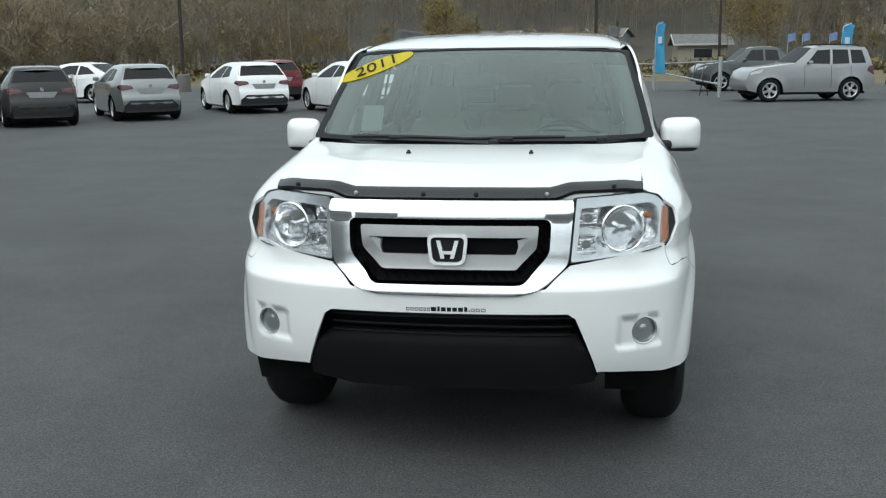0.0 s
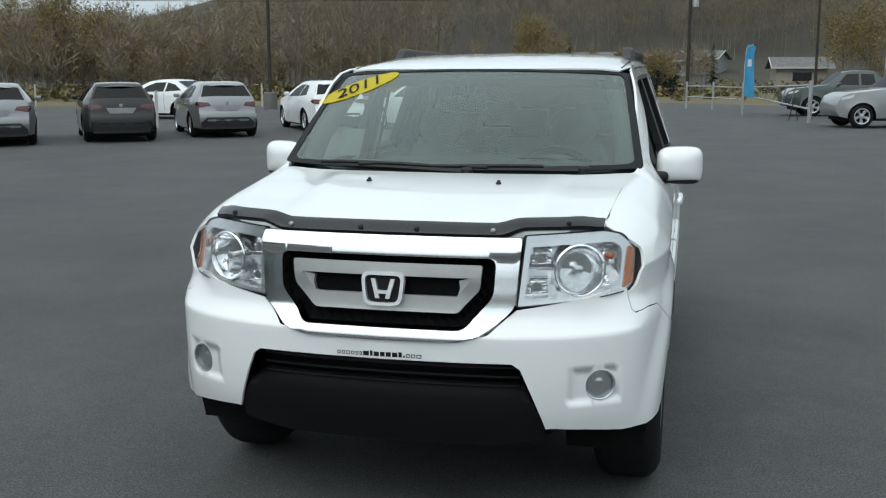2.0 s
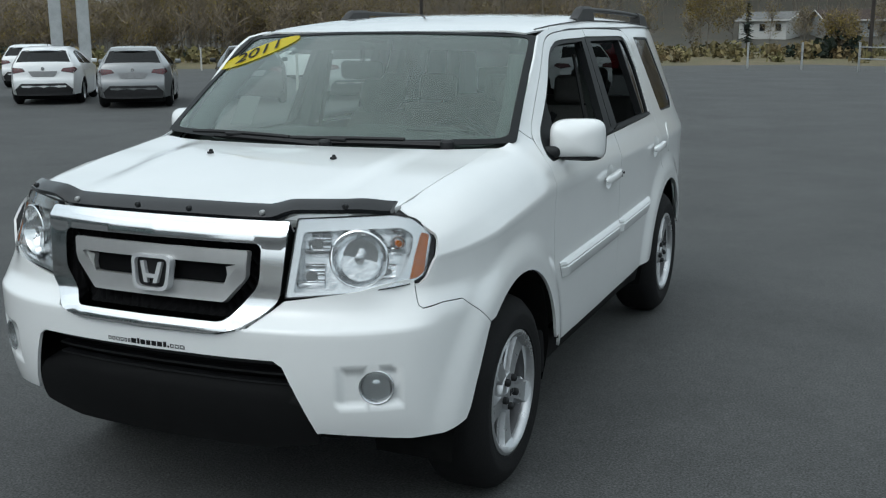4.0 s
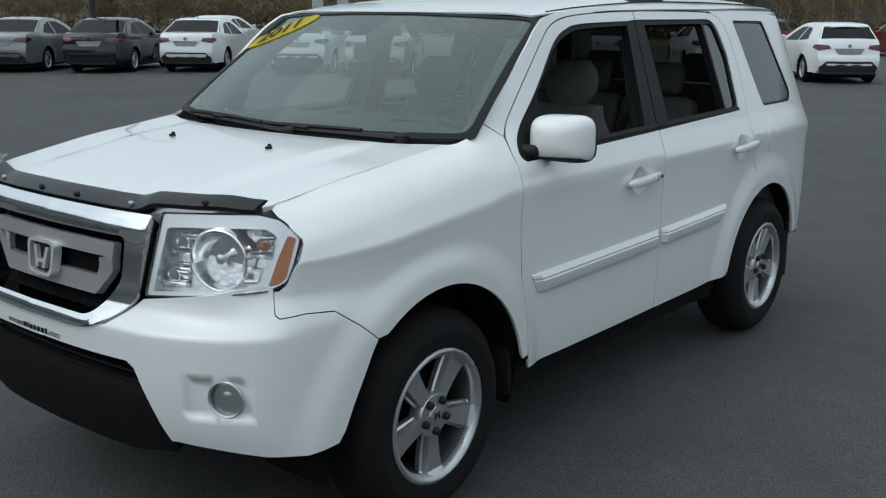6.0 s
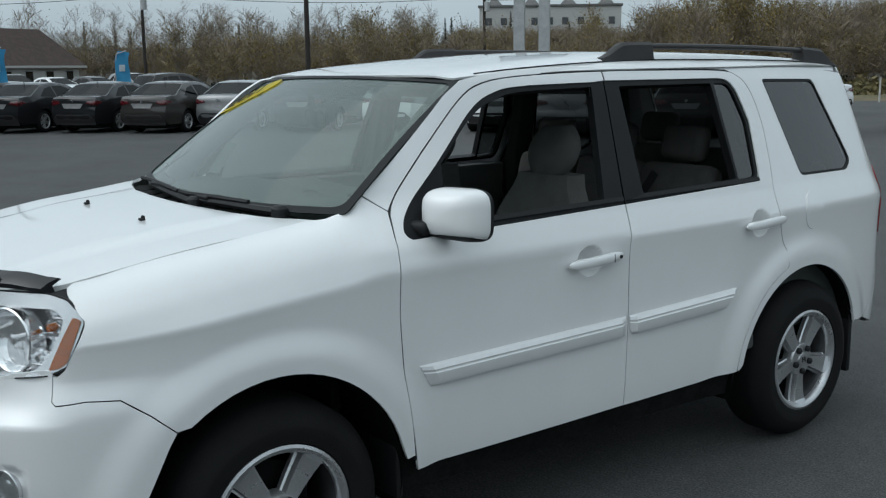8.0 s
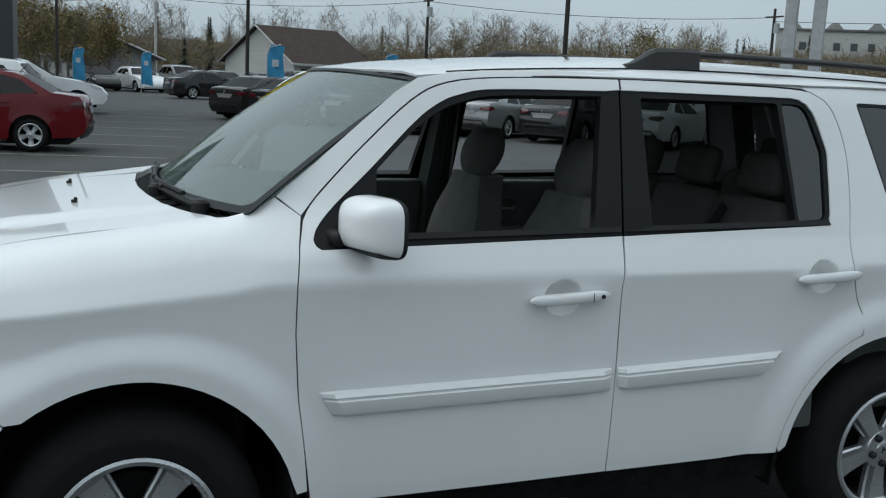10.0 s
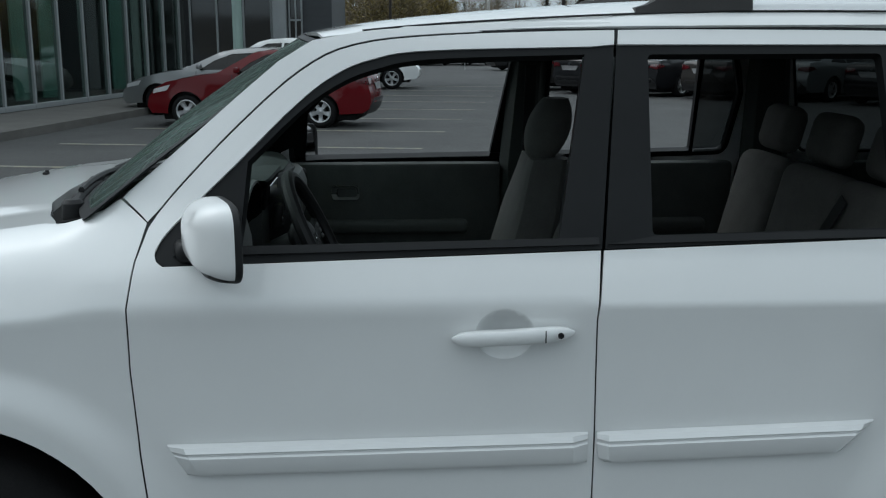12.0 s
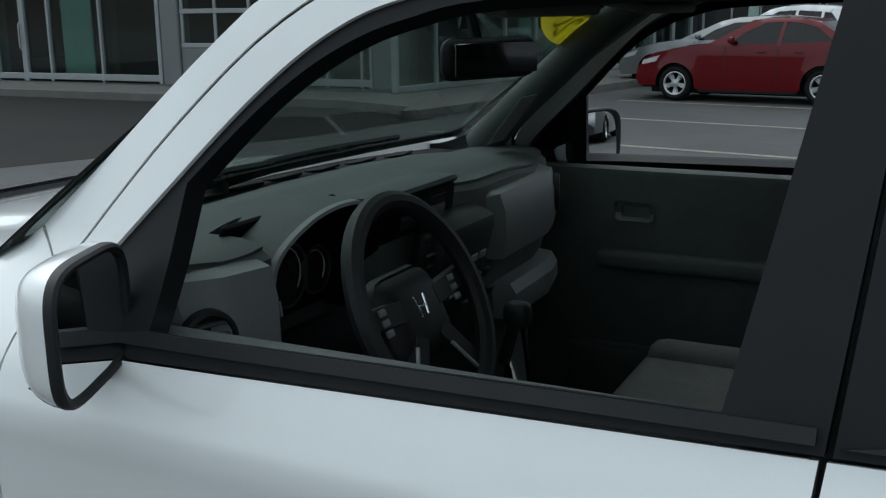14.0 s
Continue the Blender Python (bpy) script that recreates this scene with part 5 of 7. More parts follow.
# centre stack
stack = part("centre_panel", box((0.25, 0.10, 0.30), (-0.01, -0.715, 1.08), 0.03, 2, turn=(-14, 0, 0)), TRIM, dash, "black centre stack panel")
for r in range(4):
    for c in range(4):
        part("button", box((0.034, 0.012, 0.018), (-0.075 + 0.043 * c, -0.664 + 0.009 * r, 1.165 - 0.040 * r), 0.004, turn=(-14, 0, 0)), SATIN_SILVER if r < 2 else SATIN, stack)
part("volume_knob", lathe([(0.0, 0.020), (0.016, 0.019), (0.018, 0.015), (0.018, 0.002)], "y", 20, (0.075, -0.668, 1.075)), CHROME, stack)
for x in (-0.145, 0.125):
    mid_vent = part("air_vent", box((0.055, 0.03, 0.085), (x, -0.690, 1.165), 0.012, 2, turn=(-10, 0, 0)), TRIM, dash)
    for k in range(3):
        part("vent_slat", box((0.042, 0.006, 0.006), (x, -0.673, 1.142 + 0.022 * k), 0.002, 1), SATIN_SILVER if k == 1 else DASH, mid_vent)
part("centre_console", box((0.27, 1.05, 0.26), (0.0, -0.10, 0.66), 0.05, 3), DOOR_CARD, suv)
part("gear_lever", add_box(tube([(0.02, -0.56, 0.92), (0.03, -0.53, 1.02)], 0.014, 8), (0.045, 0.06, 0.06), (0.03, -0.525, 1.03), 0.02, 3), TRIM, suv)

# steering wheel
sw = empty("steering_wheel", "black leather steering wheel")
sw.parent = suv
sw.matrix_basis = pose(0.405, -0.545, 1.150, -65, 0, 0) @ pose(0, 0, 0, 0, 0, 180)
rim = [(0.190 * math.cos(2 * math.pi * k / 48), 0.190 * math.sin(2 * math.pi * k / 48), 0) for k in range(48)]
part("steering_rim", tube(rim, 0.0190, 10, closed=True), TRIM, sw)
hub = part("steering_hub", box((0.23, 0.185, 0.060), (0, -0.012, -0.035), 0.04, 3, taper=(0.82, 0.8)), TRIM, sw)
for a in (5, 175, 232, 308):
    c, s = math.cos(radians(a)), math.sin(radians(a))
    part("steering_spoke", loft([[(c * q - s * w, s * q + c * w, zz) for w, zz in ((-0.022, -0.02), (0.022, -0.02), (0.018, -0.005), (-0.018, -0.005))] for q in (0.06, 0.12, 0.185)], close=True, caps=True), TRIM, sw)
for sx in (-1, 1):
    for k in range(3):
        part("wheel_button", box((0.020, 0.012, 0.006), (sx * 0.125, 0.020 - 0.018 * k, -0.004), 0.002), PANEL_G, sw)
for a in (232, 308):
    c, s = math.cos(radians(a)), math.sin(radians(a))
    part("spoke_trim", tube([(c * 0.09 + s * 0.019, s * 0.09 - c * 0.019, -0.002), (c * 0.175 + s * 0.019, s * 0.175 - c * 0.019, -0.002)], 0.004, 6), SATIN_SILVER, sw)
part("hub_emblem", add_box(add_box(box((0.008, 0.040, 0.005), (-0.014, 0, -0.006), 0.002, 1, turn=(0, 0, 10)), (0.008, 0.040, 0.005), (0.014, 0, -0.006), 0.002, 1, turn=(0, 0, -10)), (0.024, 0.007, 0.005), (0, 0, -0.006), 0.002, 1), CHROME, sw, "chrome emblem")
part("steering_column", tube([(0.405, -0.57, 1.135), (0.405, -0.85, 1.00)], 0.055, 14), TRIM, suv)
part("stalk", tube([(0.42, -0.60, 1.13), (0.55, -0.585, 1.15)], [0.010, 0.013], 8), TRIM, suv)

# door cards, pillars, headliner
for sg in (1, -1):
    for y0, y1, nm in ((-0.86, 0.10, "front_door_card"), (0.22, 1.05, "rear_door_card")):
        yc, ln = (y0 + y1) / 2, y1 - y0
        card = part(nm, box((0.05, ln, 0.74), (sg * 0.868, yc, 0.845), 0.02, 2, turn=(0, sg * -4, 0)), INNER_DOOR, suv)
        part("armrest", box((0.09, ln * 0.62, 0.055), (sg * 0.835, yc + 0.05, 0.955), 0.02, 3), INNER_DOOR, card)
        part("card_insert", box((0.02, ln * 0.72, 0.15), (sg * 0.842, yc, 1.085), 0.008, 2, turn=(0, sg * -4, 0)), INNER_DOOR, card)
        yh = y0 + 0.335
        rim_o, rim_i = rounded([(yh - 0.056, 1.066), (yh + 0.056, 1.066), (yh + 0.050, 1.122), (yh - 0.056, 1.122)], 0.018), rounded([(yh - 0.036, 1.076), (yh + 0.046, 1.076), (yh + 0.042, 1.113), (yh - 0.036, 1.113)], 0.010)
        sheet("inner_handle", rim_o, lambda y, z: (0.826, y, z), SATIN_SILVER, card, "bright inner door handle", holes=[rim_i], step=0.05, depth=0.012, mirror=sg < 0)
        part("door_pocket", box((0.07, ln * 0.7, 0.16), (sg * 0.835, yc, 0.62), 0.025, 2), DOOR_CARD, card)
    part("inner_front_pillar", tube([(sg * 0.765, -0.97, 1.26), (sg * 0.748, -0.83, 1.395), (sg * 0.698, -0.64, 1.552), (sg * 0.655, -0.47, 1.668)], [0.050, 0.048, 0.044, 0.045], 12), DOOR_CARD, suv)
    part("inner_centre_pillar", loft([[(sg * x, yy + dy, zz) for dy, x in ((-w, xx), (-w * 0.6, xx - 0.04), (w * 0.6, xx - 0.04), (w, xx))] for xx, yy, zz, w in ((0.855, 0.18, 0.6, 0.10), (0.865, 0.18, 1.2, 0.085), (0.755, 0.20, 1.66, 0.070))], close=True, caps=True), DASH, suv)
    part("seat_belt", box((0.006, 0.045, 0.72), (sg * 0.775, 0.20, 1.25), 0.002, 1, turn=(0, sg * -12, 0)), TRIM, suv)
    part("inner_rear_pillar", loft([[(sg * x, yy + dy, zz) for dy, x in ((-w, xx), (-w * 0.6, xx - 0.04), (w * 0.6, xx - 0.04), (w, xx))] for xx, yy, zz, w in ((0.86, 1.19, 1.0, 0.11), (0.845, 1.18, 1.25, 0.10), (0.73, 1.14, 1.67, 0.08))], close=True, caps=True), DASH, suv)
    part("inner_quarter_trim", box((0.05, 0.78, 0.70), (sg * 0.85, 1.60, 0.86), 0.02), DASH, suv)
    part("inner_tail_pillar", tube([(sg * 0.74, 1.98, 1.15), (sg * 0.62, 1.78, 1.64)], 0.05, 10), DASH, suv)
hl = [(-0.62, -0.42), (0.62, -0.42), (0.70, 0.0), (0.70, 1.9), (-0.70, 1.9), (-0.70, 0.0)]
sheet("headliner", hl, lambda x, y: (x, y, roof(x, y)[2] - 0.055 - 0.03 * smooth(0.5, 0.7, abs(x))), HEADLINER, suv, "grey cloth headliner", step=0.12, depth=0.01)
part("cabin_floor", box((1.60, 2.9, 0.03), (0, 0.58, 0.47), 0.01), CARPET, suv)
rear_view = part("rear_view_mirror", box((0.27, 0.045, 0.085), (-0.066, -0.63, 1.545), 0.025, 3, turn=(0, 0, -20)), TRIM, suv)
bm = box((0.245, 0.004, 0.064), (-0.058, -0.608, 1.545), 0.0015, 1, turn=(0, 0, -20))
part("rear_view_glass", bm, BACK_GLASS, rear_view)
part("mirror_stalk", tube([(-0.05, -0.645, 1.56), (-0.04, -0.665, 1.650)], 0.012, 8), TRIM, rear_view)
for sg in (1, -1):
    part("sun_visor", box((0.42, 0.16, 0.02), (sg * 0.36, -0.40, 1.655), 0.008, 2, turn=(-12, 0, 0)), HEADLINER, suv)
part("document", box((0.11, 0.002, 0.16), (-0.60, -0.80, 1.36), 0.0, 1, turn=(-38, 0, 0)), PANEL_G, suv, "pale paper behind the windscreen")


# ---- ground ----
ASPHALT = material("asphalt", (0.063, 0.064, 0.0632), rough=0.84, colour_b=(0.045, 0.046, 0.0454), scale=0.55, fine=0.55, fine_scale=110, bump=0.35)


def speckle(m, sizes):
    """Lays further noise over a material's colour: (scale, how far lighter or darker)."""
    n, l = m.node_tree.nodes, m.node_tree.links
    b = n["Principled BSDF"]
    out = b.inputs["Base Color"].links[0].from_socket
    at = n.new("ShaderNodeTexCoord")
    for scale, amount in sizes:
        tex, g, sc = n.new("ShaderNodeTexNoise"), n.new("ShaderNodeMapRange"), n.new("ShaderNodeVectorMath")
        tex.inputs["Scale"].default_value, tex.inputs["Detail"].default_value, tex.inputs["Roughness"].default_value = scale, 3.0, 0.6
        g.inputs["From Min"].default_value, g.inputs["From Max"].default_value = 0.32, 0.68
        g.inputs["To Min"].default_value, g.inputs["To Max"].default_value = 1 - amount, 1 + amount
        sc.operation = "SCALE"
        l.new(at.outputs["Object"], tex.inputs["Vector"])
        l.new(tex.outputs["Fac"], g.inputs["Value"])
        l.new(out, sc.inputs[0])
        l.new(g.outputs["Result"], sc.inputs["Scale"])
        out = sc.outputs["Vector"]
    l.new(out, b.inputs["Base Color"])


speckle(ASPHALT, ((55, 0.22), (14, 0.10), (2.6, 0.07)))
FIELD = material("dry_grass_field", (0.085, 0.080, 0.030), rough=0.95, colour_b=(0.14, 0.105, 0.055), scale=0.22, fine=0.45, fine_scale=9, bump=0.4)
CONCRETE = material("pale_concrete", (0.135, 0.13, 0.12), rough=0.9, vary=0.22, scale=1.4, fine=0.15, fine_scale=60, bump=0.25)
LINE = material("worn_line_paint", (0.26, 0.245, 0.175), rough=0.8, colour_b=(0.16, 0.16, 0.155), scale=5.0, fine=0.3, fine_scale=40)
TIMBER = material("dark_pole_timber", (0.035, 0.028, 0.024), rough=0.85, vary=0.4, scale=2, fine=0.3, fine_scale=30, stretch=(8, 8, 0.6))
GALV = material("galvanised_steel", (0.46, 0.47, 0.47), rough=0.45, metal=0.7, vary=0.2, scale=4, fine=0.1)
BANNER = material("blue_banner_cloth", (0.05, 0.28, 0.50), rough=0.8, vary=0.2, scale=1.5, fine=0.1, fine_scale=40)
BANNER_W = material("pale_banner_print", (0.55, 0.62, 0.66), rough=0.8, vary=0.2, scale=3)


def land(x, y):
    """Height of the land: flat by the car park, a wooded hill beyond it."""
    r, az = math.hypot(x, y), math.degrees(math.atan2(-x, y))
    h = 34 * smooth(118, 300, r) * smooth(40, 14, az) * smooth(-60, -35, az)
    h += 9 * smooth(130, 330, r) * (1 - smooth(40, 14, az) * smooth(-60, -35, az))
    return h - 0.05 + 1.2 * smooth(80, 150, r) * noise.noise((x * 0.02, y * 0.02, 0))


steps = [-900, -600, -420] + list(range(-330, 331, 15)) + [420, 600, 900]
verts = [(x, y, land(x, y)) for y in steps for x in steps]
n = len(steps)
faces = [(j * n + i, j * n + i + 1, (j + 1) * n + i + 1, (j + 1) * n + i) for j in range(n - 1) for i in range(n - 1)]
WOOD_FLOOR = material("leaf_litter", (0.050, 0.042, 0.029), rough=0.95, colour_b=(0.036, 0.033, 0.023), scale=0.15, fine=0.35, fine_scale=4)
under_trees = [1 if math.hypot(*(sum(verts[i][k] for i in f) / 4 for k in (0, 1))) > 92 else 0 for f in faces]
ground = tagged(link_mesh("ground", verts, faces, FIELD, sharp=0, mats=[FIELD, WOOD_FLOOR], index=under_trees), "dry grass field rising to a wooded hill", "ground", kind="structure")
LOT = [(-130, -75), (60, -75), (60, 40), (12, 44), (-2, 54), (-22, 44), (-42, 36), (-60, 30), (-130, 24)]
lot = tagged(sheet("pavement", LOT, lambda x, y: (x, y, 0.0), ASPHALT, None, step=12, depth=0.06), "worn dark grey asphalt car park", "pavement", kind="structure")
# older asphalt, its colour lowered further for shade beside the building
SHADED_OLD_ASPHALT = material("shaded_old_asphalt", (0.021, 0.0205, 0.019), rough=0.92, spec=0.2, colour_b=(0.017, 0.0165, 0.016), scale=0.8, fine=0.55, fine_scale=90, bump=0.4)
tagged(sheet("pavement_patch", [(-14.0, -26), (-13.6, -9.0), (-12.4, -7.0), (-9.5, -7.6), (-3.0, -10.5), (-2.0, -26)], lambda x, y: (x, y, 0.004), SHADED_OLD_ASPHALT, None, step=3, depth=0.004), "older asphalt before the showroom, coloured darker for the building's shade", "pavement", kind="structure")
# small loose stones and a sealed crack
STONE = material("grit", (0.10, 0.10, 0.098), rough=0.9, vary=0.5, scale=30)
rnd = random.Random(5)
verts, faces = [], []
for k in range(420):
    x, y = rnd.uniform(-5, 5), rnd.uniform(-7, 6)
    if abs(x) < 1.0 and abs(y) < 2.6:
        continue
    r = rnd.uniform(0.003, 0.010)
    b = len(verts)
    verts += [(x - r, y, 0.001), (x, y - r, 0.001), (x + r, y, 0.001), (x, y + r, 0.001), (x, y, r * 0.9)]
    faces += [(b, b + 1, b + 4), (b + 1, b + 2, b + 4), (b + 2, b + 3, b + 4), (b + 3, b, b + 4)]
tagged(link_mesh("loose_grit", verts, faces, STONE, sharp=0), "scattered grit on the asphalt", "grit", kind="stuff")

# stall lines by the showroom, perpendicular to its glass front
LX, LY = 0.985, -0.172   # along the glass front
NX, NY = 0.172, 0.985    # away from it
for k in range(9):
    bx, by = -10.9 - 2.88 * k * LX - 0.0, -7.0 - 2.88 * k * LY
    a, b = 0.75, 6.7
    o = [(bx + NX * a - LX * 0.06, by + NY * a - LY * 0.06), (bx + NX * a + LX * 0.06, by + NY * a + LY * 0.06), (bx + NX * b + LX * 0.06, by + NY * b + LY * 0.06), (bx + NX * b - LX * 0.06, by + NY * b - LY * 0.06)]
    tagged(sheet("stall_line", o, lambda x, y: (x, y, 0.006), LINE, None, step=0.5, depth=0.004), "worn pale parking stall line", "road marking", "stall lines", "structure")


# ---- parked cars ----
PROFILES = {
    # rear bottom, over the roof, to front bottom; y from the rear axle
    "hatchback": dict(line=[(-0.70, 0.26), (-0.80, 0.34), (-0.84, 0.48), (-0.83, 0.62), (-0.78, 0.72), (-0.745, 0.90), (-0.70, 1.02), (-0.66, 1.07), (-0.40, 1.355), (-0.33, 1.415), (0.0, 1.448), (0.5, 1.460), (1.0, 1.435), (1.32, 1.375), (2.12, 1.00), (2.6, 0.93), (3.1, 0.82), (3.40, 0.70), (3.56, 0.54), (3.60, 0.38), (3.52, 0.24)],
                      rear=(7, 8), screen=(13, 14), belt=0.98, w=1.79, base=2.70, r=0.325,
                      side=[[(-0.16, 1.06), (0.12, 1.31), (0.52, 1.355), (0.56, 1.01)], [(0.62, 1.01), (0.58, 1.358), (1.05, 1.335), (1.42, 1.20), (1.74, 0.99)]]),
    "sedan": dict(line=[(-0.82, 0.26), (-0.94, 0.34), (-1.0, 0.48), (-0.99, 0.64), (-0.95, 0.74), (-0.93, 0.92), (-0.88, 1.03), (-0.62, 1.065), (-0.46, 1.075), (0.16, 1.375), (0.30, 1.415), (0.6, 1.445), (1.0, 1.435), (1.36, 1.37), (2.14, 1.00), (2.6, 0.93), (3.1, 0.82), (3.40, 0.70), (3.56, 0.54), (3.60, 0.38), (3.52, 0.24)],
                  rear=(8, 9), screen=(13, 14), belt=0.98, w=1.79, base=2.70, r=0.325,
                  side=[[(-0.10, 1.055), (0.22, 1.27), (0.56, 1.345), (0.60, 1.01)], [(0.66, 1.01), (0.62, 1.35), (1.08, 1.335), (1.44, 1.20), (1.76, 0.99)]]),
    "old_sedan": dict(line=[(-0.80, 0.28), (-0.92, 0.36), (-0.96, 0.50), (-0.95, 0.66), (-0.92, 0.76), (-0.90, 0.94), (-0.84, 1.03), (-0.50, 1.075), (-0.38, 1.085), (0.14, 1.375), (0.28, 1.42), (0.6, 1.455), (1.0, 1.455), (1.30, 1.41), (1.98, 1.03), (2.4, 0.97), (3.0, 0.86), (3.24, 0.74), (3.38, 0.58), (3.42, 0.40), (3.34, 0.26)],
                      rear=(8, 9), screen=(13, 14), belt=1.0, w=1.70, base=2.60, r=0.315,
                      side=[[(-0.14, 1.07), (0.18, 1.30), (0.46, 1.37), (0.70, 1.385), (0.74, 1.03)], [(0.80, 1.03), (0.76, 1.385), (1.04, 1.375), (1.36, 1.22), (1.62, 1.02)]]),
    "suv": dict(line=[(-0.68, 0.36), (-0.82, 0.44), (-0.86, 0.60), (-0.85, 0.74), (-0.80, 0.84), (-0.79, 1.00), (-0.77, 1.10), (-0.75, 1.14), (-0.62, 1.57), (-0.55, 1.66), (-0.2, 1.70), (0.5, 1.725), (1.0, 1.71), (1.22, 1.66), (1.80, 1.20), (2.4, 1.12), (3.0, 1.05), (3.22, 0.95), (3.33, 0.76), (3.36, 0.50), (3.26, 0.36)],
                rear=(7, 8), screen=(13, 14), belt=1.13, w=1.81, base=2.62, r=0.36,
                side=[[(-0.52, 1.18), (-0.42, 1.58), (-0.02, 1.60), (-0.02, 1.17)], [(0.06, 1.17), (0.06, 1.605), (0.56, 1.61), (0.62, 1.16)], [(0.70, 1.16), (0.64, 1.61), (1.06, 1.59), (1.46, 1.18)]]),
    "crossover": dict(line=[(-0.72, 0.32), (-0.86, 0.40), (-0.90, 0.56), (-0.88, 0.74), (-0.82, 0.86), (-0.80, 1.02), (-0.76, 1.12), (-0.73, 1.17), (-0.44, 1.54), (-0.38, 1.60), (0.0, 1.65), (0.5, 1.67), (1.0, 1.645), (1.28, 1.58), (2.02, 1.15), (2.5, 1.08), (3.1, 0.98), (3.40, 0.86), (3.58, 0.66), (3.60, 0.46), (3.50, 0.34)],
                      rear=(7, 8), screen=(13, 14), belt=1.12, w=1.84, base=2.70, r=0.355,
                      side=[[(-0.36, 1.20), (-0.10, 1.50), (0.06, 1.525), (0.06, 1.17)], [(0.12, 1.17), (0.12, 1.53), (0.62, 1.56), (0.66, 1.15)], [(0.72, 1.15), (0.68, 1.56), (1.06, 1.54), (1.40, 1.36), (1.66, 1.14)]]),
    "pickup": dict(line=[(-1.10, 0.45), (-1.16, 0.52), (-1.18, 0.70), (-1.16, 0.85), (-1.16, 1.00), (-1.15, 1.12), (-0.5, 1.13), (0.60, 1.14), (0.72, 1.55), (0.84, 1.66), (1.1, 1.72), (1.5, 1.73), (1.9, 1.71), (2.15, 1.65), (2.70, 1.20), (3.2, 1.13), (3.9, 1.05), (4.12, 0.94), (4.22, 0.75), (4.24, 0.50), (4.14, 0.38)],
                   rear=(7, 8), screen=(13, 14), belt=1.14, w=1.90, base=3.2, r=0.37,
                   side=[[(0.92, 1.19), (0.98, 1.59), (1.46, 1.62), (1.46, 1.18)], [(1.54, 1.18), (1.54, 1.62), (1.98, 1.60), (2.34, 1.20)]]),
}
LOWER = material("grey_black_bumper", (0.020, 0.020, 0.021), rough=0.6, vary=0.3, scale=8)
PLATE_BAY = material("grey_plate_recess", (0.22, 0.222, 0.226), rough=0.5, vary=0.2, scale=8)
TAIL_LENS = material("dark_red_tail_lens", (0.080, 0.004, 0.007), rough=0.15, vary=0.4, scale=14, coat=0.6)
PLATE = material("pale_plate_panel", (0.55, 0.56, 0.57), rough=0.5, vary=0.15, scale=6)


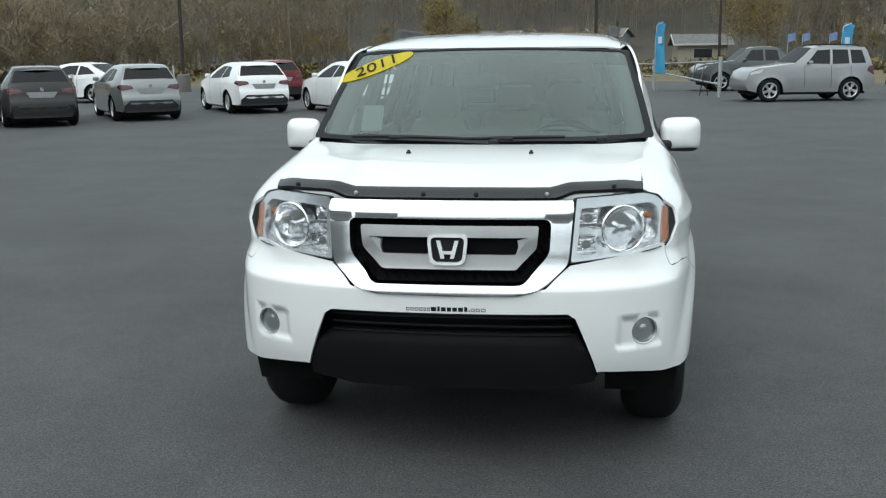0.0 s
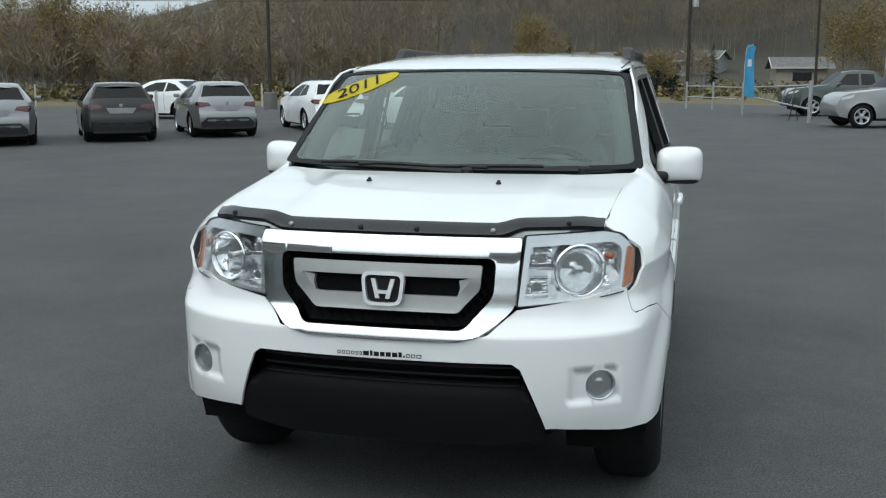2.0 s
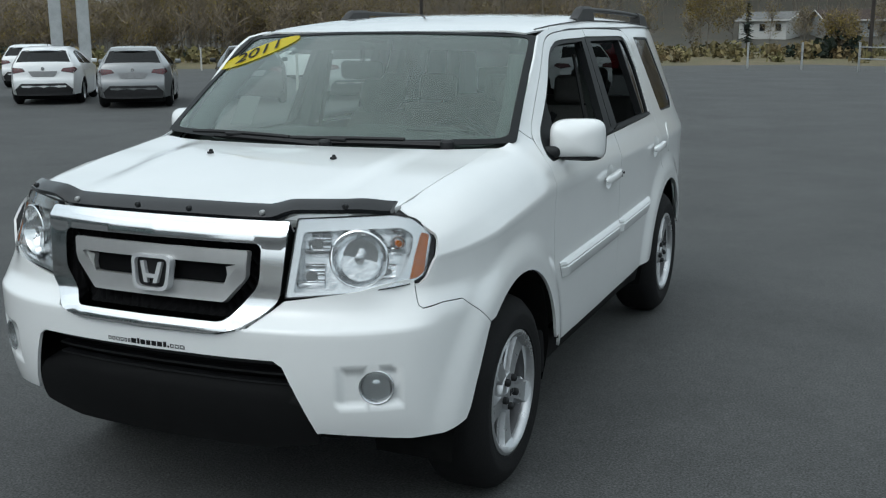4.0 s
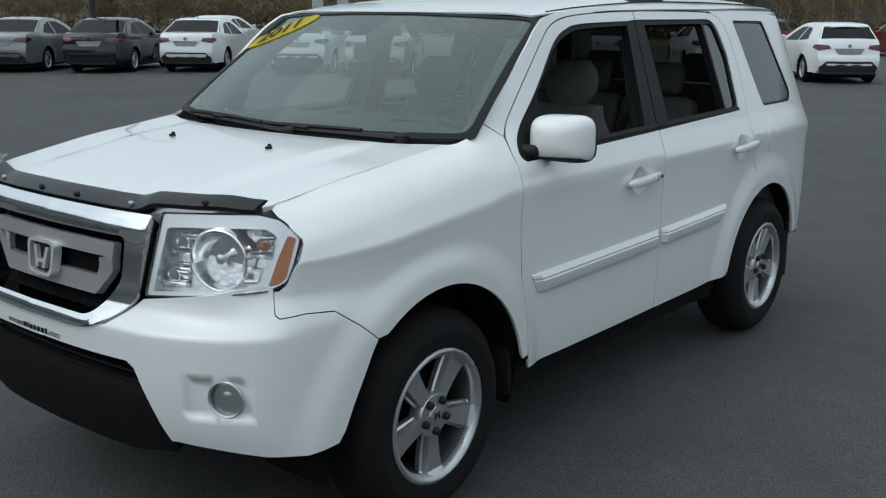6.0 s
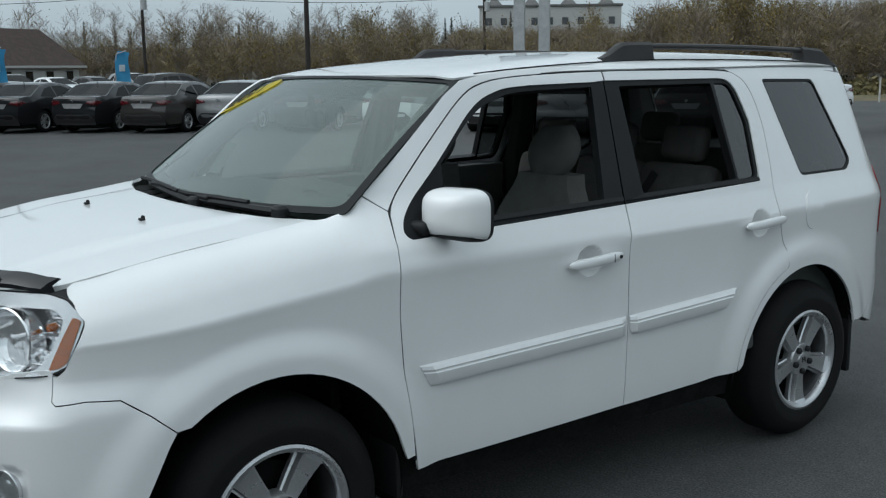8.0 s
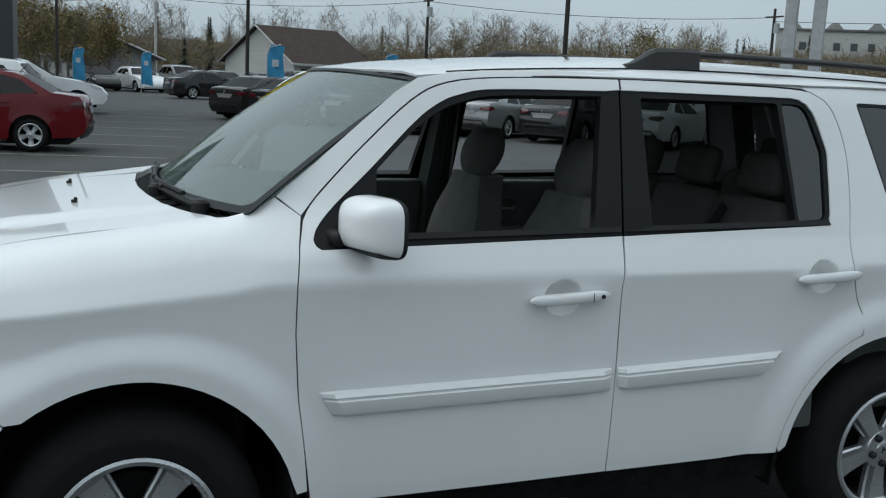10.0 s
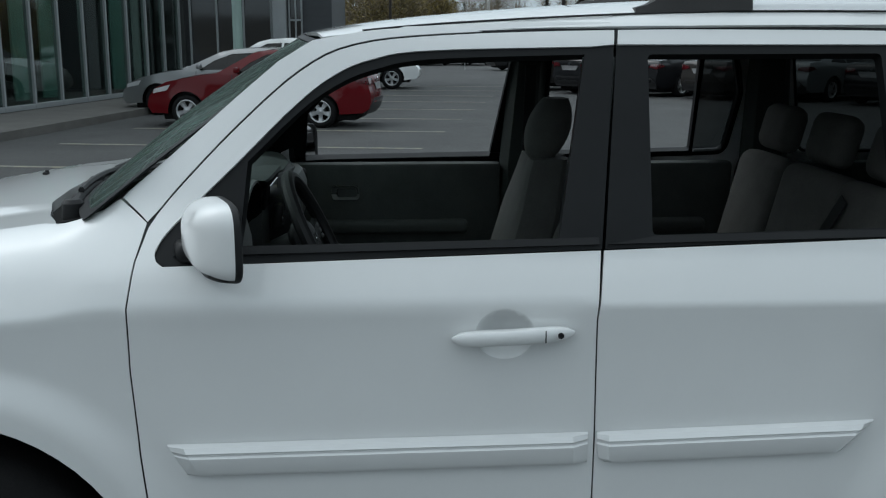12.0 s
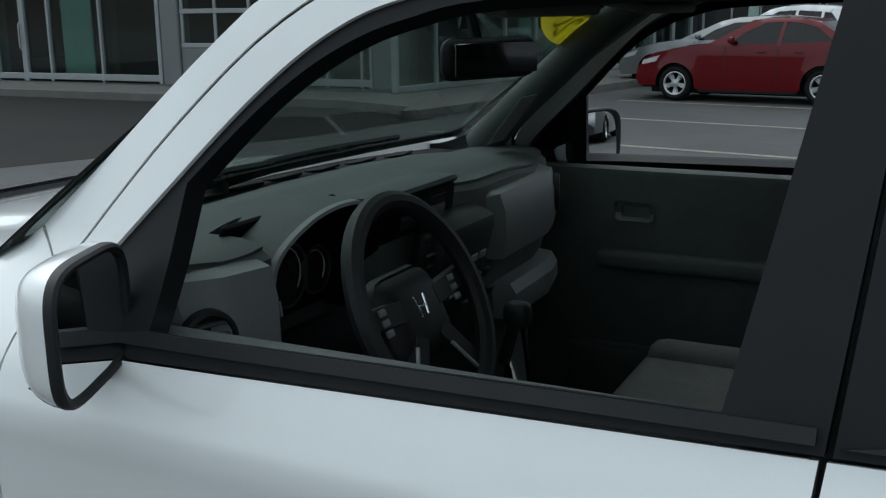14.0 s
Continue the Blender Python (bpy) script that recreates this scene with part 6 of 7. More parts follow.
def build_car(kind, mat, label, group="", category="car", alloy=True, lower=True):
    """A parked car; its origin is on the ground below the rear axle, its nose to +y."""
    p = PROFILES[kind]
    line, belt, half, base, r = p["line"], p["belt"], p["w"] / 2, p["base"], p["r"]
    y0, y1 = min(q[0] for q in line), max(q[0] for q in line)
    high = max(q[1] for q in line)
    mid, ln = (y0 + y1) / 2, (y1 - y0) / 2

    def wide(y, z):
        u = abs(y - mid) / ln
        k = 1 - 0.16 * smooth(0.66, 1.02, u) - 0.03 * u * u
        k *= 1 - 0.035 * ((z - 0.62) / 0.45) ** 2 if z < belt else (1 - 0.035 * ((belt - 0.62) / 0.45) ** 2) * (1 - (0.40 if kind == 'hatchback' else 0.30) * ((z - belt) / (high - belt)) ** 1.15)
        for cy in (0, base):
            k += 0.018 * (1 - smooth(r + 0.07, r + 0.16, math.hypot(y - cy, z - r)))
        if abs(z - belt + 0.10) < 0.12:
            k += 0.008 * (1 - abs(z - belt + 0.10) / 0.12)
        return half * k

    car = empty("car", label, category, group)
    R = r + 0.055
    low = 0.22 if r < 0.34 else 0.30
    bottom = [line[-1]] + [(base + R * math.cos(radians(a)), r + R * math.sin(radians(a))) for a in range(-8, 189, 14)] + [(base - R - 0.05, low), (R + 0.05, low)] + [(R * math.cos(radians(a)), r + R * math.sin(radians(a))) for a in range(-8, 189, 14)]
    outline = [q for q in line[:-1]] + bottom
    verts, faces = [], []
    flat, tri = flat_mesh(outline, p["side"], 0.11)
    for sg in (1, -1):
        b = len(verts)
        verts += [(sg * wide(y, z), y, z) for y, z in flat]
        faces += [tuple(b + i for i in (f if sg < 0 else f[::-1])) for f in tri]
    cols = [-1, -0.94, -0.8, -0.5, 0, 0.5, 0.8, 0.94, 1]
    panes = {}
    for i, (a, c) in enumerate(zip(line, line[1:])):
        k = 1 if i in (p["rear"][0], p["screen"][0]) else max(1, math.ceil(math.dist(a, c) / 0.11))
        for j in range(k):
            rows = []
            for u in (j / k, (j + 1) / k):
                y, z = a[0] + (c[0] - a[0]) * u, a[1] + (c[1] - a[1]) * u
                w = wide(y, z)
                up = 1 if z > belt - 0.1 else 0
                push = 0.07 * (-1 if y < mid else 1) * (0 if y0 + 0.35 < y < y1 - 0.5 and z > belt else 1)
                rows.append([(w * v, y + push * (1 - v * v), z + (0.022 * (1 - v ** 4) if up else 0)) for v in cols])
            if i in (p["rear"][0], p["screen"][0]):
                panes[i] = rows
                b = len(verts)
                verts += rows[0] + rows[1]
                faces += [(b + q, b + q + 1, b + 10 + q, b + 9 + q) for q in (0, 7)]
                continue
            b = len(verts)
            verts += rows[0] + rows[1]
            faces += [(b + q, b + q + 1, b + 10 + q, b + 9 + q) for q in range(8)]
    bm = bmesh.new()
    vs = [bm.verts.new(v) for v in verts]
    for f in faces:
        bm.faces.new([vs[i] for i in f])
    bmesh.ops.remove_doubles(bm, verts=bm.verts[:], dist=0.002)
    body = part("body", bm, mat, car, sharp=58)
    for i, rows in panes.items():
        nm = "rear_window" if i == p["rear"][0] else "windscreen"
        b = [[tuple(Vector(q) + Vector((0, 0, 0.002))) for q in row[1:-1]] for row in rows]
        part(nm, loft(b), CAR_GLASS, car)
    for sg in (1, -1):
        for o in p["side"]:
            sheet("side_window", o, lambda y, z: (wide(y, z) - 0.006, y, z), CAR_GLASS, car, step=0.3, depth=0, mirror=sg < 0)
    # dark cabin
    zc = belt - 0.10
    part("cabin_floor", box((p["w"] * 0.84, ln * 1.5, 0.30), (0, mid - 0.05, zc - 0.30), 0.03), TRIM, car)
    for sx in (-0.36, 0.36):
        part("seat_back", box((0.46, 0.14, 0.62), (sx, base * 0.42, zc + 0.10), 0.05, turn=(10, 0, 0)), DIM_FABRIC, car)
    part("rear_seat_back", box((1.2, 0.14, 0.44), (0, 0.05, zc + 0.06), 0.05, turn=(16, 0, 0)), DIM_FABRIC, car)
    # lamps, plate, lower bumper
    zr = [q for q in line[:8]]

    def tail_y(z):
        return float(np.interp(z, [q[1] for q in zr], [q[0] for q in zr]))

    lz0, lz1 = (0.80, 0.95) if kind in ("hatchback", "sedan", "old_sedan") else (0.80, 1.10)
    for sg in (1, -1):
        def rear(u, z):
            y = tail_y(z)
            return wide(y, z) * u, y - 0.07 * (1 - u * u) - 0.008, z
        o = [(0.58, lz0 + 0.05), (0.995, lz0), (0.995, lz1), (0.66, lz1 - 0.02)] if lz1 < 1 else [(0.80, lz0), (0.995, lz0), (0.995, lz1), (0.82, lz1)]
        lamp = sheet("tail_lamp", o, rear, TAIL_LENS, car, step=0.08, depth=0.02, mirror=sg < 0)
        ya = tail_y((lz0 + lz1) / 2)
        sheet("tail_lamp_wing", [(ya - 0.005, lz0 + 0.01), (ya - 0.005, lz1), (ya + 0.16, lz1 - 0.01), (ya + 0.24, (lz0 + lz1) / 2)], lambda y, z: (wide(y, z) + 0.006, y, z), TAIL_LENS, lamp, step=0.1, depth=0.01, mirror=sg < 0)
        ny = y1 - 0.15
        nz = [q[1] for q in line if q[0] > y1 - 0.25][0] - 0.02
        sheet("head_lamp", [(ny - 0.36, nz + 0.09), (ny, nz + 0.0), (ny + 0.02, nz - 0.08), (ny - 0.28, nz - 0.02)], lambda y, z: (wide(y, z) + 0.006, y, z), PLATE, car, "clear head lamp", step=0.1, depth=0.01, mirror=sg < 0)
        for ys in sorted({round(o[-1][0] + 0.03, 2) for o in p["side"]})[:-1] + [round(p["side"][-1][-1][0] + 0.06, 2)]:
            sheet("door_seam", [(ys, low + 0.12), (ys + 0.012, low + 0.12), (ys + 0.012, belt - 0.01), (ys, belt - 0.01)], lambda y, z: (wide(y, z) + 0.003, y, z), TRIM, car, step=0.08, depth=0, mirror=sg < 0)
        part("door_mirror", box((0.16, 0.10, 0.11), (sg * (half + 0.07), p["screen"][1] and line[14][0] - 0.42, belt + 0.09), 0.03), mat, car)
        part("door_handle", box((0.02, 0.15, 0.025), (sg * (wide(0.35, belt - 0.11) + 0.012), 0.42, belt - 0.11), 0.008), mat, car)
        part("door_handle", box((0.02, 0.15, 0.025), (sg * (wide(1.2, belt - 0.11) + 0.012), 1.05, belt - 0.11), 0.008), mat, car)
        part("sill", box((0.10, base - 2 * R - 0.1, 0.10), (sg * (half - 0.10), base / 2, low + 0.0), 0.03), LOWER, car)
        for yy in (0.0, base):
            rows = [[(sg * x, yy + R * math.cos(radians(a)), r + R * math.sin(radians(a))) for x in (half - 0.03, half - 0.32)] for a in range(-8, 189, 14)]
            part("arch_liner", loft(rows), LINER, car)
            wheel(sg * (half - 0.13), yy, sg, r, r * 0.66, 0.205, 5, car, lugs=False)

    def low_rear(u, z):
        y = tail_y(max(z, 0.30))
        return wide(y, z) * u, y - 0.07 * (1 - u * u) - 0.012, z
    zb = line[0][1]
    sheet("lower_bumper", [(-0.97, zb + 0.14), (-0.74, zb + 0.29), (0.74, zb + 0.29), (0.97, zb + 0.14), (0.92, zb - 0.02), (-0.92, zb - 0.02)] if lower else [(-0.5, zb + 0.06), (0.5, zb + 0.06), (0.5, zb), (-0.5, zb)], low_rear, LOWER, car, step=0.2, depth=0.03)
    pz = 0.80 if lz1 < 1 else 0.90
    sheet("plate_panel", rounded([(-0.30, pz - 0.08), (0.30, pz - 0.08), (0.40, pz + 0.055), (-0.40, pz + 0.055)], 0.02), lambda u, z: (half * u, rear(u, z)[1] - 0.004, z), PLATE_BAY, car, step=0.2, depth=0.01)
    part("rear_emblem", lathe([(0, 0.045), (0.01, 0.045), (0.012, 0.03), (0.012, 0.004)], "y", 14, (0, tail_y(pz + 0.11) - 0.09, pz + 0.115)), CHROME, car)
    if kind == "hatchback":
        rows = [[(x * 0.52, -0.47 + 0.06 * x * x + 0.16 * v, 1.372 + 0.030 * v - 0.03 * x * x + h) for v, h in ((0, 0), (0.5, 0.012), (1, 0.012), (1, -0.02), (0.1, -0.02))] for x in [-1 + q / 5 for q in range(11)]]
        part("roof_spoiler", loft(rows, close=True, caps=True), mat, car)
    if kind == "suv":
        for sg in (1, -1):
            part("roof_rail", tube([(sg * 0.60, -0.35, 1.69), (sg * 0.60, -0.25, 1.76), (sg * 0.60, 0.9, 1.775), (sg * 0.60, 1.0, 1.71)], 0.018, 8), TRIM, car)
    part("roof_aerial", tube([(0, 0.28 if kind != "suv" else -0.2, high - 0.02), (0, 0.12 if kind != "suv" else -0.36, high + 0.13)], [0.010, 0.004], 6), TRIM, car)
    # dark underside, made deeper and lower to pass for the shadow beneath the car
    part("shadow_underside", box((p["w"] * 0.78, ln * 1.72, 0.15), (0, mid, low - 0.005), 0.02), DARK, car)
    return car


def repaint(car, mat, label):
    old = None
    for o in car.children_recursive:
        if o.type == "MESH" and o.name.split(".")[0] in ("body", "door_mirror", "door_handle", "roof_spoiler") and o.data.materials:
            o.material_slots[0].link = "OBJECT"
            o.material_slots[0].material = mat
    return tagged(car, label)


def heading(hx, hy):
    return math.degrees(math.atan2(-hx, hy))


ROW = heading(-0.58, 0.81)
NAMES = {"white_paint": "white", "silver_paint": "silver", "light_silver_paint": "light silver", "gunmetal_paint": "dark gunmetal", "brown_grey_paint": "brown-grey", "black_paint": "black", "red_paint": "red", "dark_green_paint": "dark green", "blue_paint": "dark blue"}
masters = {}


def park(kind, mat, x, y, yaw, note, group="cars in the back row"):
    what = {"old_sedan": "sedan", "suv": "SUV", "crossover": "crossover SUV", "pickup": "pickup truck"}.get(kind, kind)
    label = f"{NAMES[mat.name]} {what} {note}"
    if kind not in masters:
        masters[kind] = build_car(kind, mat, label, group)
        masters[kind].matrix_basis = pose(x, y, 0, 0, 0, yaw)
        return masters[kind]
    c = copy_thing(masters[kind], pose(x, y, 0, 0, 0, yaw))
    tagged(c, label, "car", group)
    return repaint(c, mat, label)


for kind, mat, x, y in (("hatchback", GUNMETAL, -13.04, 17.62), ("hatchback", SILVER, -11.3, 19.89), ("hatchback", WHITE_B, -9.25, 22.95), ("hatchback", WHITE_B, -5.76, 22.39), ("hatchback", SILVER, -15.04, 15.54),
                        ("hatchback", WHITE_B, -18.14, 15.82), ("sedan", WHITE_B, -20.9, 14.3), ("sedan", BLACK_P, -22.4, 12.3), ("sedan", SILVER, -24.3, 10.8),
                        ("sedan", BROWN, -25.2, 8.9), ("sedan", BLACK_P, -26.9, 7.5), ("sedan", BLACK_P, -28.4, 5.8), ("sedan", GUNMETAL, -30.6, 4.9), ("sedan", SILVER, -33.5, 6.2)):
    park(kind, mat, x, y, ROW, "parked tail-out in a long row")
for kind, mat, x, y, yaw in (("sedan", WHITE_B, -17.3, 29.8, heading(-0.99, 0.10)), ("hatchback", RED, -11.0, 30.5, ROW), ("hatchback", RED, -8.26, 38.64, ROW), ("hatchback", WHITE_B, -25.5, 22.5, heading(-0.5, 0.85)), ("hatchback", WHITE_B, -28.0, 20.5, heading(-0.5, 0.85)),
                             ("crossover", GUNMETAL, -37.0, 13.5, heading(-0.2, 1))):
    park(kind, mat, x, y, yaw, "parked behind the long row", "cars behind the row")
park("suv", LIGHT_SILVER, 8.38, 28.93, heading(-0.95, -0.22), "with black roof rails beside the fence", "cars by the fence")
park("pickup", DARK_GREEN, 8.62, 37.43, heading(-0.97, -0.10), "parked beyond the silver car", "cars by the fence")
park("sedan", BLACK_P, 14.6, 33.1, heading(-0.95, -0.2), "parked at the fence", "cars by the fence")
park("sedan", WHITE_B, 16.3, 38.7, heading(-0.95, -0.2), "parked at the fence", "cars by the fence")
park("old_sedan", RED, -17.12, -1.62, heading(-0.14, -0.99), "parked nose-in by the showroom", "cars by the showroom")
park("hatchback", SILVER, -20.3, -2.75, heading(-0.16, -0.98), "parked nose-in by the showroom", "cars by the showroom")
park("crossover", WHITE_B, -23.2, -2.3, heading(-0.16, -0.98), "parked nose-in by the showroom", "cars by the showroom")
park("crossover", WHITE_B, -32.04, -3.05, heading(0.05, 1.0), "parked beside the dark wing", "cars by the showroom")
for k in range(9):
    park(("sedan", "hatchback", "crossover")[k % 3], (BLACK_P, WHITE_B, SILVER, BLACK_P, GUNMETAL, BLACK_P, WHITE_B, BLACK_P, SILVER)[k], -62 + 1.9 * k * 0.3 - 0.8 * k, 1.2 + 2.6 * k, heading(0.9, 0.3), "far across the car park", "far cars")
park("sedan", BLACK_P, -50.5, 5.6, heading(-0.25, 0.97), "standing in the lane across the car park", "far cars")
# cars along the road side behind the camera, seen in mirrors and glass
for k in range(8):
    park(("hatchback", "crossover")[k % 2], (WHITE_B, SILVER, WHITE_B, BLACK_P)[k % 4], 17.0, -9.0 + 2.9 * k, heading(1.0, 0.1), "facing away across the lane", "cars across the lane")


# ---- showroom ----
METAL_W = material("white_aluminium_frame", (0.30, 0.32, 0.325), rough=0.4, metal=0.2, vary=0.08, scale=3, fine=0.05)
CLAD = material("charcoal_cladding", (0.045, 0.050, 0.055), rough=0.55, vary=0.15, scale=0.8, fine=0.1, fine_scale=40, stretch=(1, 1, 8))
PANEL_W = material("pale_grey_panel", (0.16, 0.17, 0.17), rough=0.55, vary=0.1, scale=1.5, fine=0.06)
DIM_ROOM = material("dim_showroom_wall", (0.030, 0.034, 0.034), rough=0.85, vary=0.2, scale=0.7)
DIM_TILE = material("dim_showroom_floor", (0.04, 0.04, 0.04), rough=0.35, vary=0.2, scale=1)
SHOP_GLASS = glass("shop_glass", (0.62, 0.72, 0.69), ior=1.45)
CURTAIN = material("pale_green_blind", (0.46, 0.60, 0.55), rough=0.8, vary=0.2, scale=2, stretch=(6, 6, 0.5))
H = 6.2


def wall(name, p, q, z0, z1, thick, mat, label="", kind="structure", parent=None):
    a, b = Vector((*p, 0)), Vector((*q, 0))
    d = (b - a)
    m = Matrix.Translation((a + b) / 2 + Vector((0, 0, (z0 + z1) / 2))) @ Matrix.Rotation(math.atan2(d.y, d.x), 4, "Z")
    ob = part(name, box((d.length, thick, z1 - z0), (0, 0, 0), min(0.01, thick / 4), 1), mat, parent)
    ob.matrix_basis = m
    return tagged(ob, label, "wall" if kind else "", "", kind) if parent is None else ob


P0, P1 = Vector((-14.9, -9.1)), Vector((-28.3, -6.76))
kerb = [(-13.55, -26.0), (-13.30, -9.3), (-12.6, -7.6), (-11.9, -7.35), (-12.2, -7.15), (-28.2, -4.45), (-28.6, -6.6), (-15.0, -9.0), (-15.6, -10), (-15.6, -26)]
tagged(sheet("kerb", kerb, lambda x, y: (x, y, 0.15), CONCRETE, None, step=1.2, depth=0.17), "pale concrete walk with a kerb edge", "kerb", kind="structure")

front_a = empty("glass_front", "glazed showroom front with slim pale mullions", "window", kind="structure")
d = (P1 - P0).normalized()
L = (P1 - P0).length
part_at = lambda s, o=0.0: P0 + d * s + Vector((0.172, 0.985)) * o
n = 11
for k in range(n + 1):
    s = L * k / n
    p = part_at(s)
    ob = part("mullion", box((0.07, 0.14, H - 0.15), (0, 0, (H + 0.15) / 2), 0.01, 1), METAL_W, front_a)
    ob.matrix_basis = pose(p.x, p.y, 0, 0, 0, math.degrees(math.atan2(d.y, d.x)))
    if k < n:
        p = part_at(L * (k + 0.5) / n)
        ob = part("pane", box((L / n - 0.08, 0.02, H - 0.3), (0, 0, (H + 0.15) / 2 + 0.04), 0), SHOP_GLASS, front_a)
        ob.matrix_basis = pose(p.x, p.y, 0, 0, 0, math.degrees(math.atan2(d.y, d.x)))
for z in (0.21, 3.6, H):
    a = wall("transom", P0, P1, z - 0.06, z + 0.06, 0.12, METAL_W, parent=front_a)
for k in (4, 5, 8):
    p = part_at(L * (k + 0.45) / n, -0.5)
    ob = part("blind", box((0.85, 0.06, H - 0.6), (0, 0, H / 2), 0.02), CURTAIN, front_a)
    ob.matrix_basis = pose(p.x, p.y, 0, 0, 0, math.degrees(math.atan2(d.y, d.x)))

# east face: pilasters, glass door, overhead door
X = -15.6
east = empty("east_front", "pale panelled showroom face with glazed doors", "wall", kind="structure")
for y0, y1 in ((-9.97, -9.15), (-12.04, -11.75), (-15.25, -14.76), (-30, -20.35)):
    part("pilaster", box((0.40, y1 - y0, H), (X - 0.16, (y0 + y1) / 2, H / 2 + 0.05), 0.02, 1), PANEL_W, east)
part("lintel", box((0.40, 22, 0.6), (X - 0.16, -20, H + 0.30), 0.02, 1), PANEL_W, east)


def glazed(posts, bars, name):
    """Glass between posts given as (place along the face, width)."""
    w = empty(name)
    w.parent = east
    for y, wide in posts:
        part("frame_post", box((0.12, wide, H - 0.2), (X, y, H / 2 + 0.05), 0.008, 1), METAL_W, w)
    for (a, wa), (b, wb) in zip(posts, posts[1:]):
        part("pane", box((0.02, b - a - (wa + wb) / 2, H - 0.4), (X - 0.02, (a + wa / 2 + b - wb / 2) / 2, H / 2 + 0.1), 0), SHOP_GLASS, w)
    for z, h in bars:
        part("frame_bar", box((0.11, posts[-1][0] - posts[0][0], h), (X, (posts[0][0] + posts[-1][0]) / 2, z), 0.008, 1), METAL_W, w)
    return w


glazed([(-11.72, 0.07), (-11.02, 0.06), (-10.21, 0.06), (-10.0, 0.07)], [(0.27, 0.14), (1.55, 0.07)], "side_window")
gd = glazed([(-20.32, 0.08), (-19.40, 0.16), (-18.57, 0.07), (-16.99, 0.06), (-15.31, 0.10)], [(0.27, 0.14), (2.6, 0.08)], "glass_doors")
part("pull_handle", tube([(X + 0.05, -19.45, 0.85), (X + 0.12, -19.45, 0.92), (X + 0.12, -19.45, 1.45), (X + 0.05, -19.45, 1.52)], 0.018, 8), GALV, gd)
part("blind", box((0.06, 0.92, H - 0.6), (X - 0.10, -17.80, H / 2), 0.02), CURTAIN, gd)
part("blind", box((0.06, 0.20, H - 0.6), (X - 0.25, -16.82, H / 2), 0.02), DIM_ROOM, gd)
door_o = empty("overhead_door")
door_o.parent = east
part("door_panel", box((0.06, 2.70, 0.70), (X - 0.05, -13.40, 0.58), 0.012, 1), PANEL_W, door_o)
for k, z in enumerate((0.985, 1.70, 2.42, 3.14)):
    part("door_rail", box((0.07, 2.70, 0.10), (X - 0.05, -13.40, z), 0.01, 1), METAL_W, door_o)
    if k < 3:
        for c in range(4):
            part("door_stile", box((0.06, 0.07, 0.62), (X - 0.05, -14.70 + 0.885 * c, z + 0.36), 0.008, 1), METAL_W, door_o)
            if c < 3:
                part("pane", box((0.015, 0.81, 0.60), (X - 0.06, -14.70 + 0.885 * (c + 0.5), z + 0.36), 0), SHOP_GLASS, door_o)
part("door_head", box((0.10, 2.72, H - 3.2), (X - 0.06, -13.40, (H + 3.2) / 2), 0.01, 1), PANEL_W, door_o)

# room behind the glass; its dimness is put into the near-black colours
tagged(sheet("floor", [(-15.0, -9.3), (-28.2, -7.0), (-28.2, -29.8), (-15.9, -29.8)], lambda x, y: (x, y, 0.16), DIM_TILE, None, step=4, depth=0.05), "tiled showroom floor, coloured dark for the dim room", "floor", kind="structure")
wall("wall_south", (-28.3, -30), (-15.5, -30), 0, H + 0.3, 0.3, DIM_ROOM, "plain showroom back wall, coloured dark for the dim room")
wall("wall_west", (-28.45, -6.6), (-28.45, -30), 0, H + 0.3, 0.3, DIM_ROOM, "plain showroom side wall, coloured dark for the dim room")
wall("partition_wall", (-27.8, -17.5), (-16.2, -17.5), 0.16, H, 0.15, DIM_ROOM, "partition wall coloured dark for the dim showroom")
tagged(sheet("roof", [(-14.6, -8.8), (-28.6, -6.4), (-28.6, -30.2), (-15.3, -30.2)], lambda x, y: (x, y, H + 0.45), CLAD, None, step=5, depth=0.35), "flat dark showroom roof", "roof", kind="structure")
tagged(part("ceiling", box((12.5, 21, 0.06), (-21.9, -19.0, H + 0.02), 0), DIM_ROOM, None), "showroom ceiling coloured dark for the dim room", "ceiling", kind="structure")
# dark wing beyond the glass
wing = empty("dark_wing", "charcoal clad wing with a pale glazed entrance", "building", kind="structure")
part("wall", box((9.0, 9.0, 7.4), (-33.2, -7.0 + 0.3, 3.7), 0.03, 1), CLAD, wing)
part("entrance_post", box((0.5, 0.42, 7.0), (-28.5, -3.75, 3.5), 0.02, 1), METAL_W, wing)
for y in (-3.47, -3.28, -3.10):
    part("entrance_frame", box((0.10, 0.05, 6.6), (-28.55, y, 3.4), 0.008, 1), METAL_W, wing)
for z in (1.0, 1.6, 2.2, 3.2, 4.4):
    part("entrance_bar", box((0.10, 0.40, 0.05), (-28.55, -3.28, z), 0.008, 1), METAL_W, wing)
part("entrance_glass", box((0.02, 0.38, 6.4), (-28.66, -3.28, 3.3), 0), BACK_GLASS, wing)
for y in (-4.02, -4.85, -5.65, -6.45):
    part("window_post", box((0.10, 0.06, 6.6), (-28.58, y, 3.4), 0.008, 1), METAL_W, wing)
part("wing_glass", box((0.02, 2.40, 6.4), (-28.66, -5.23, 3.3), 0), BACK_GLASS, wing)
part("blind", box((0.03, 0.30, 6.4), (-28.63, -5.05, 3.3), 0.005, 1), CURTAIN, wing)
park("sedan", BLUE_P, -20.3, -14.6, heading(0.9, 0.45), "on show behind the glass", "cars on show")


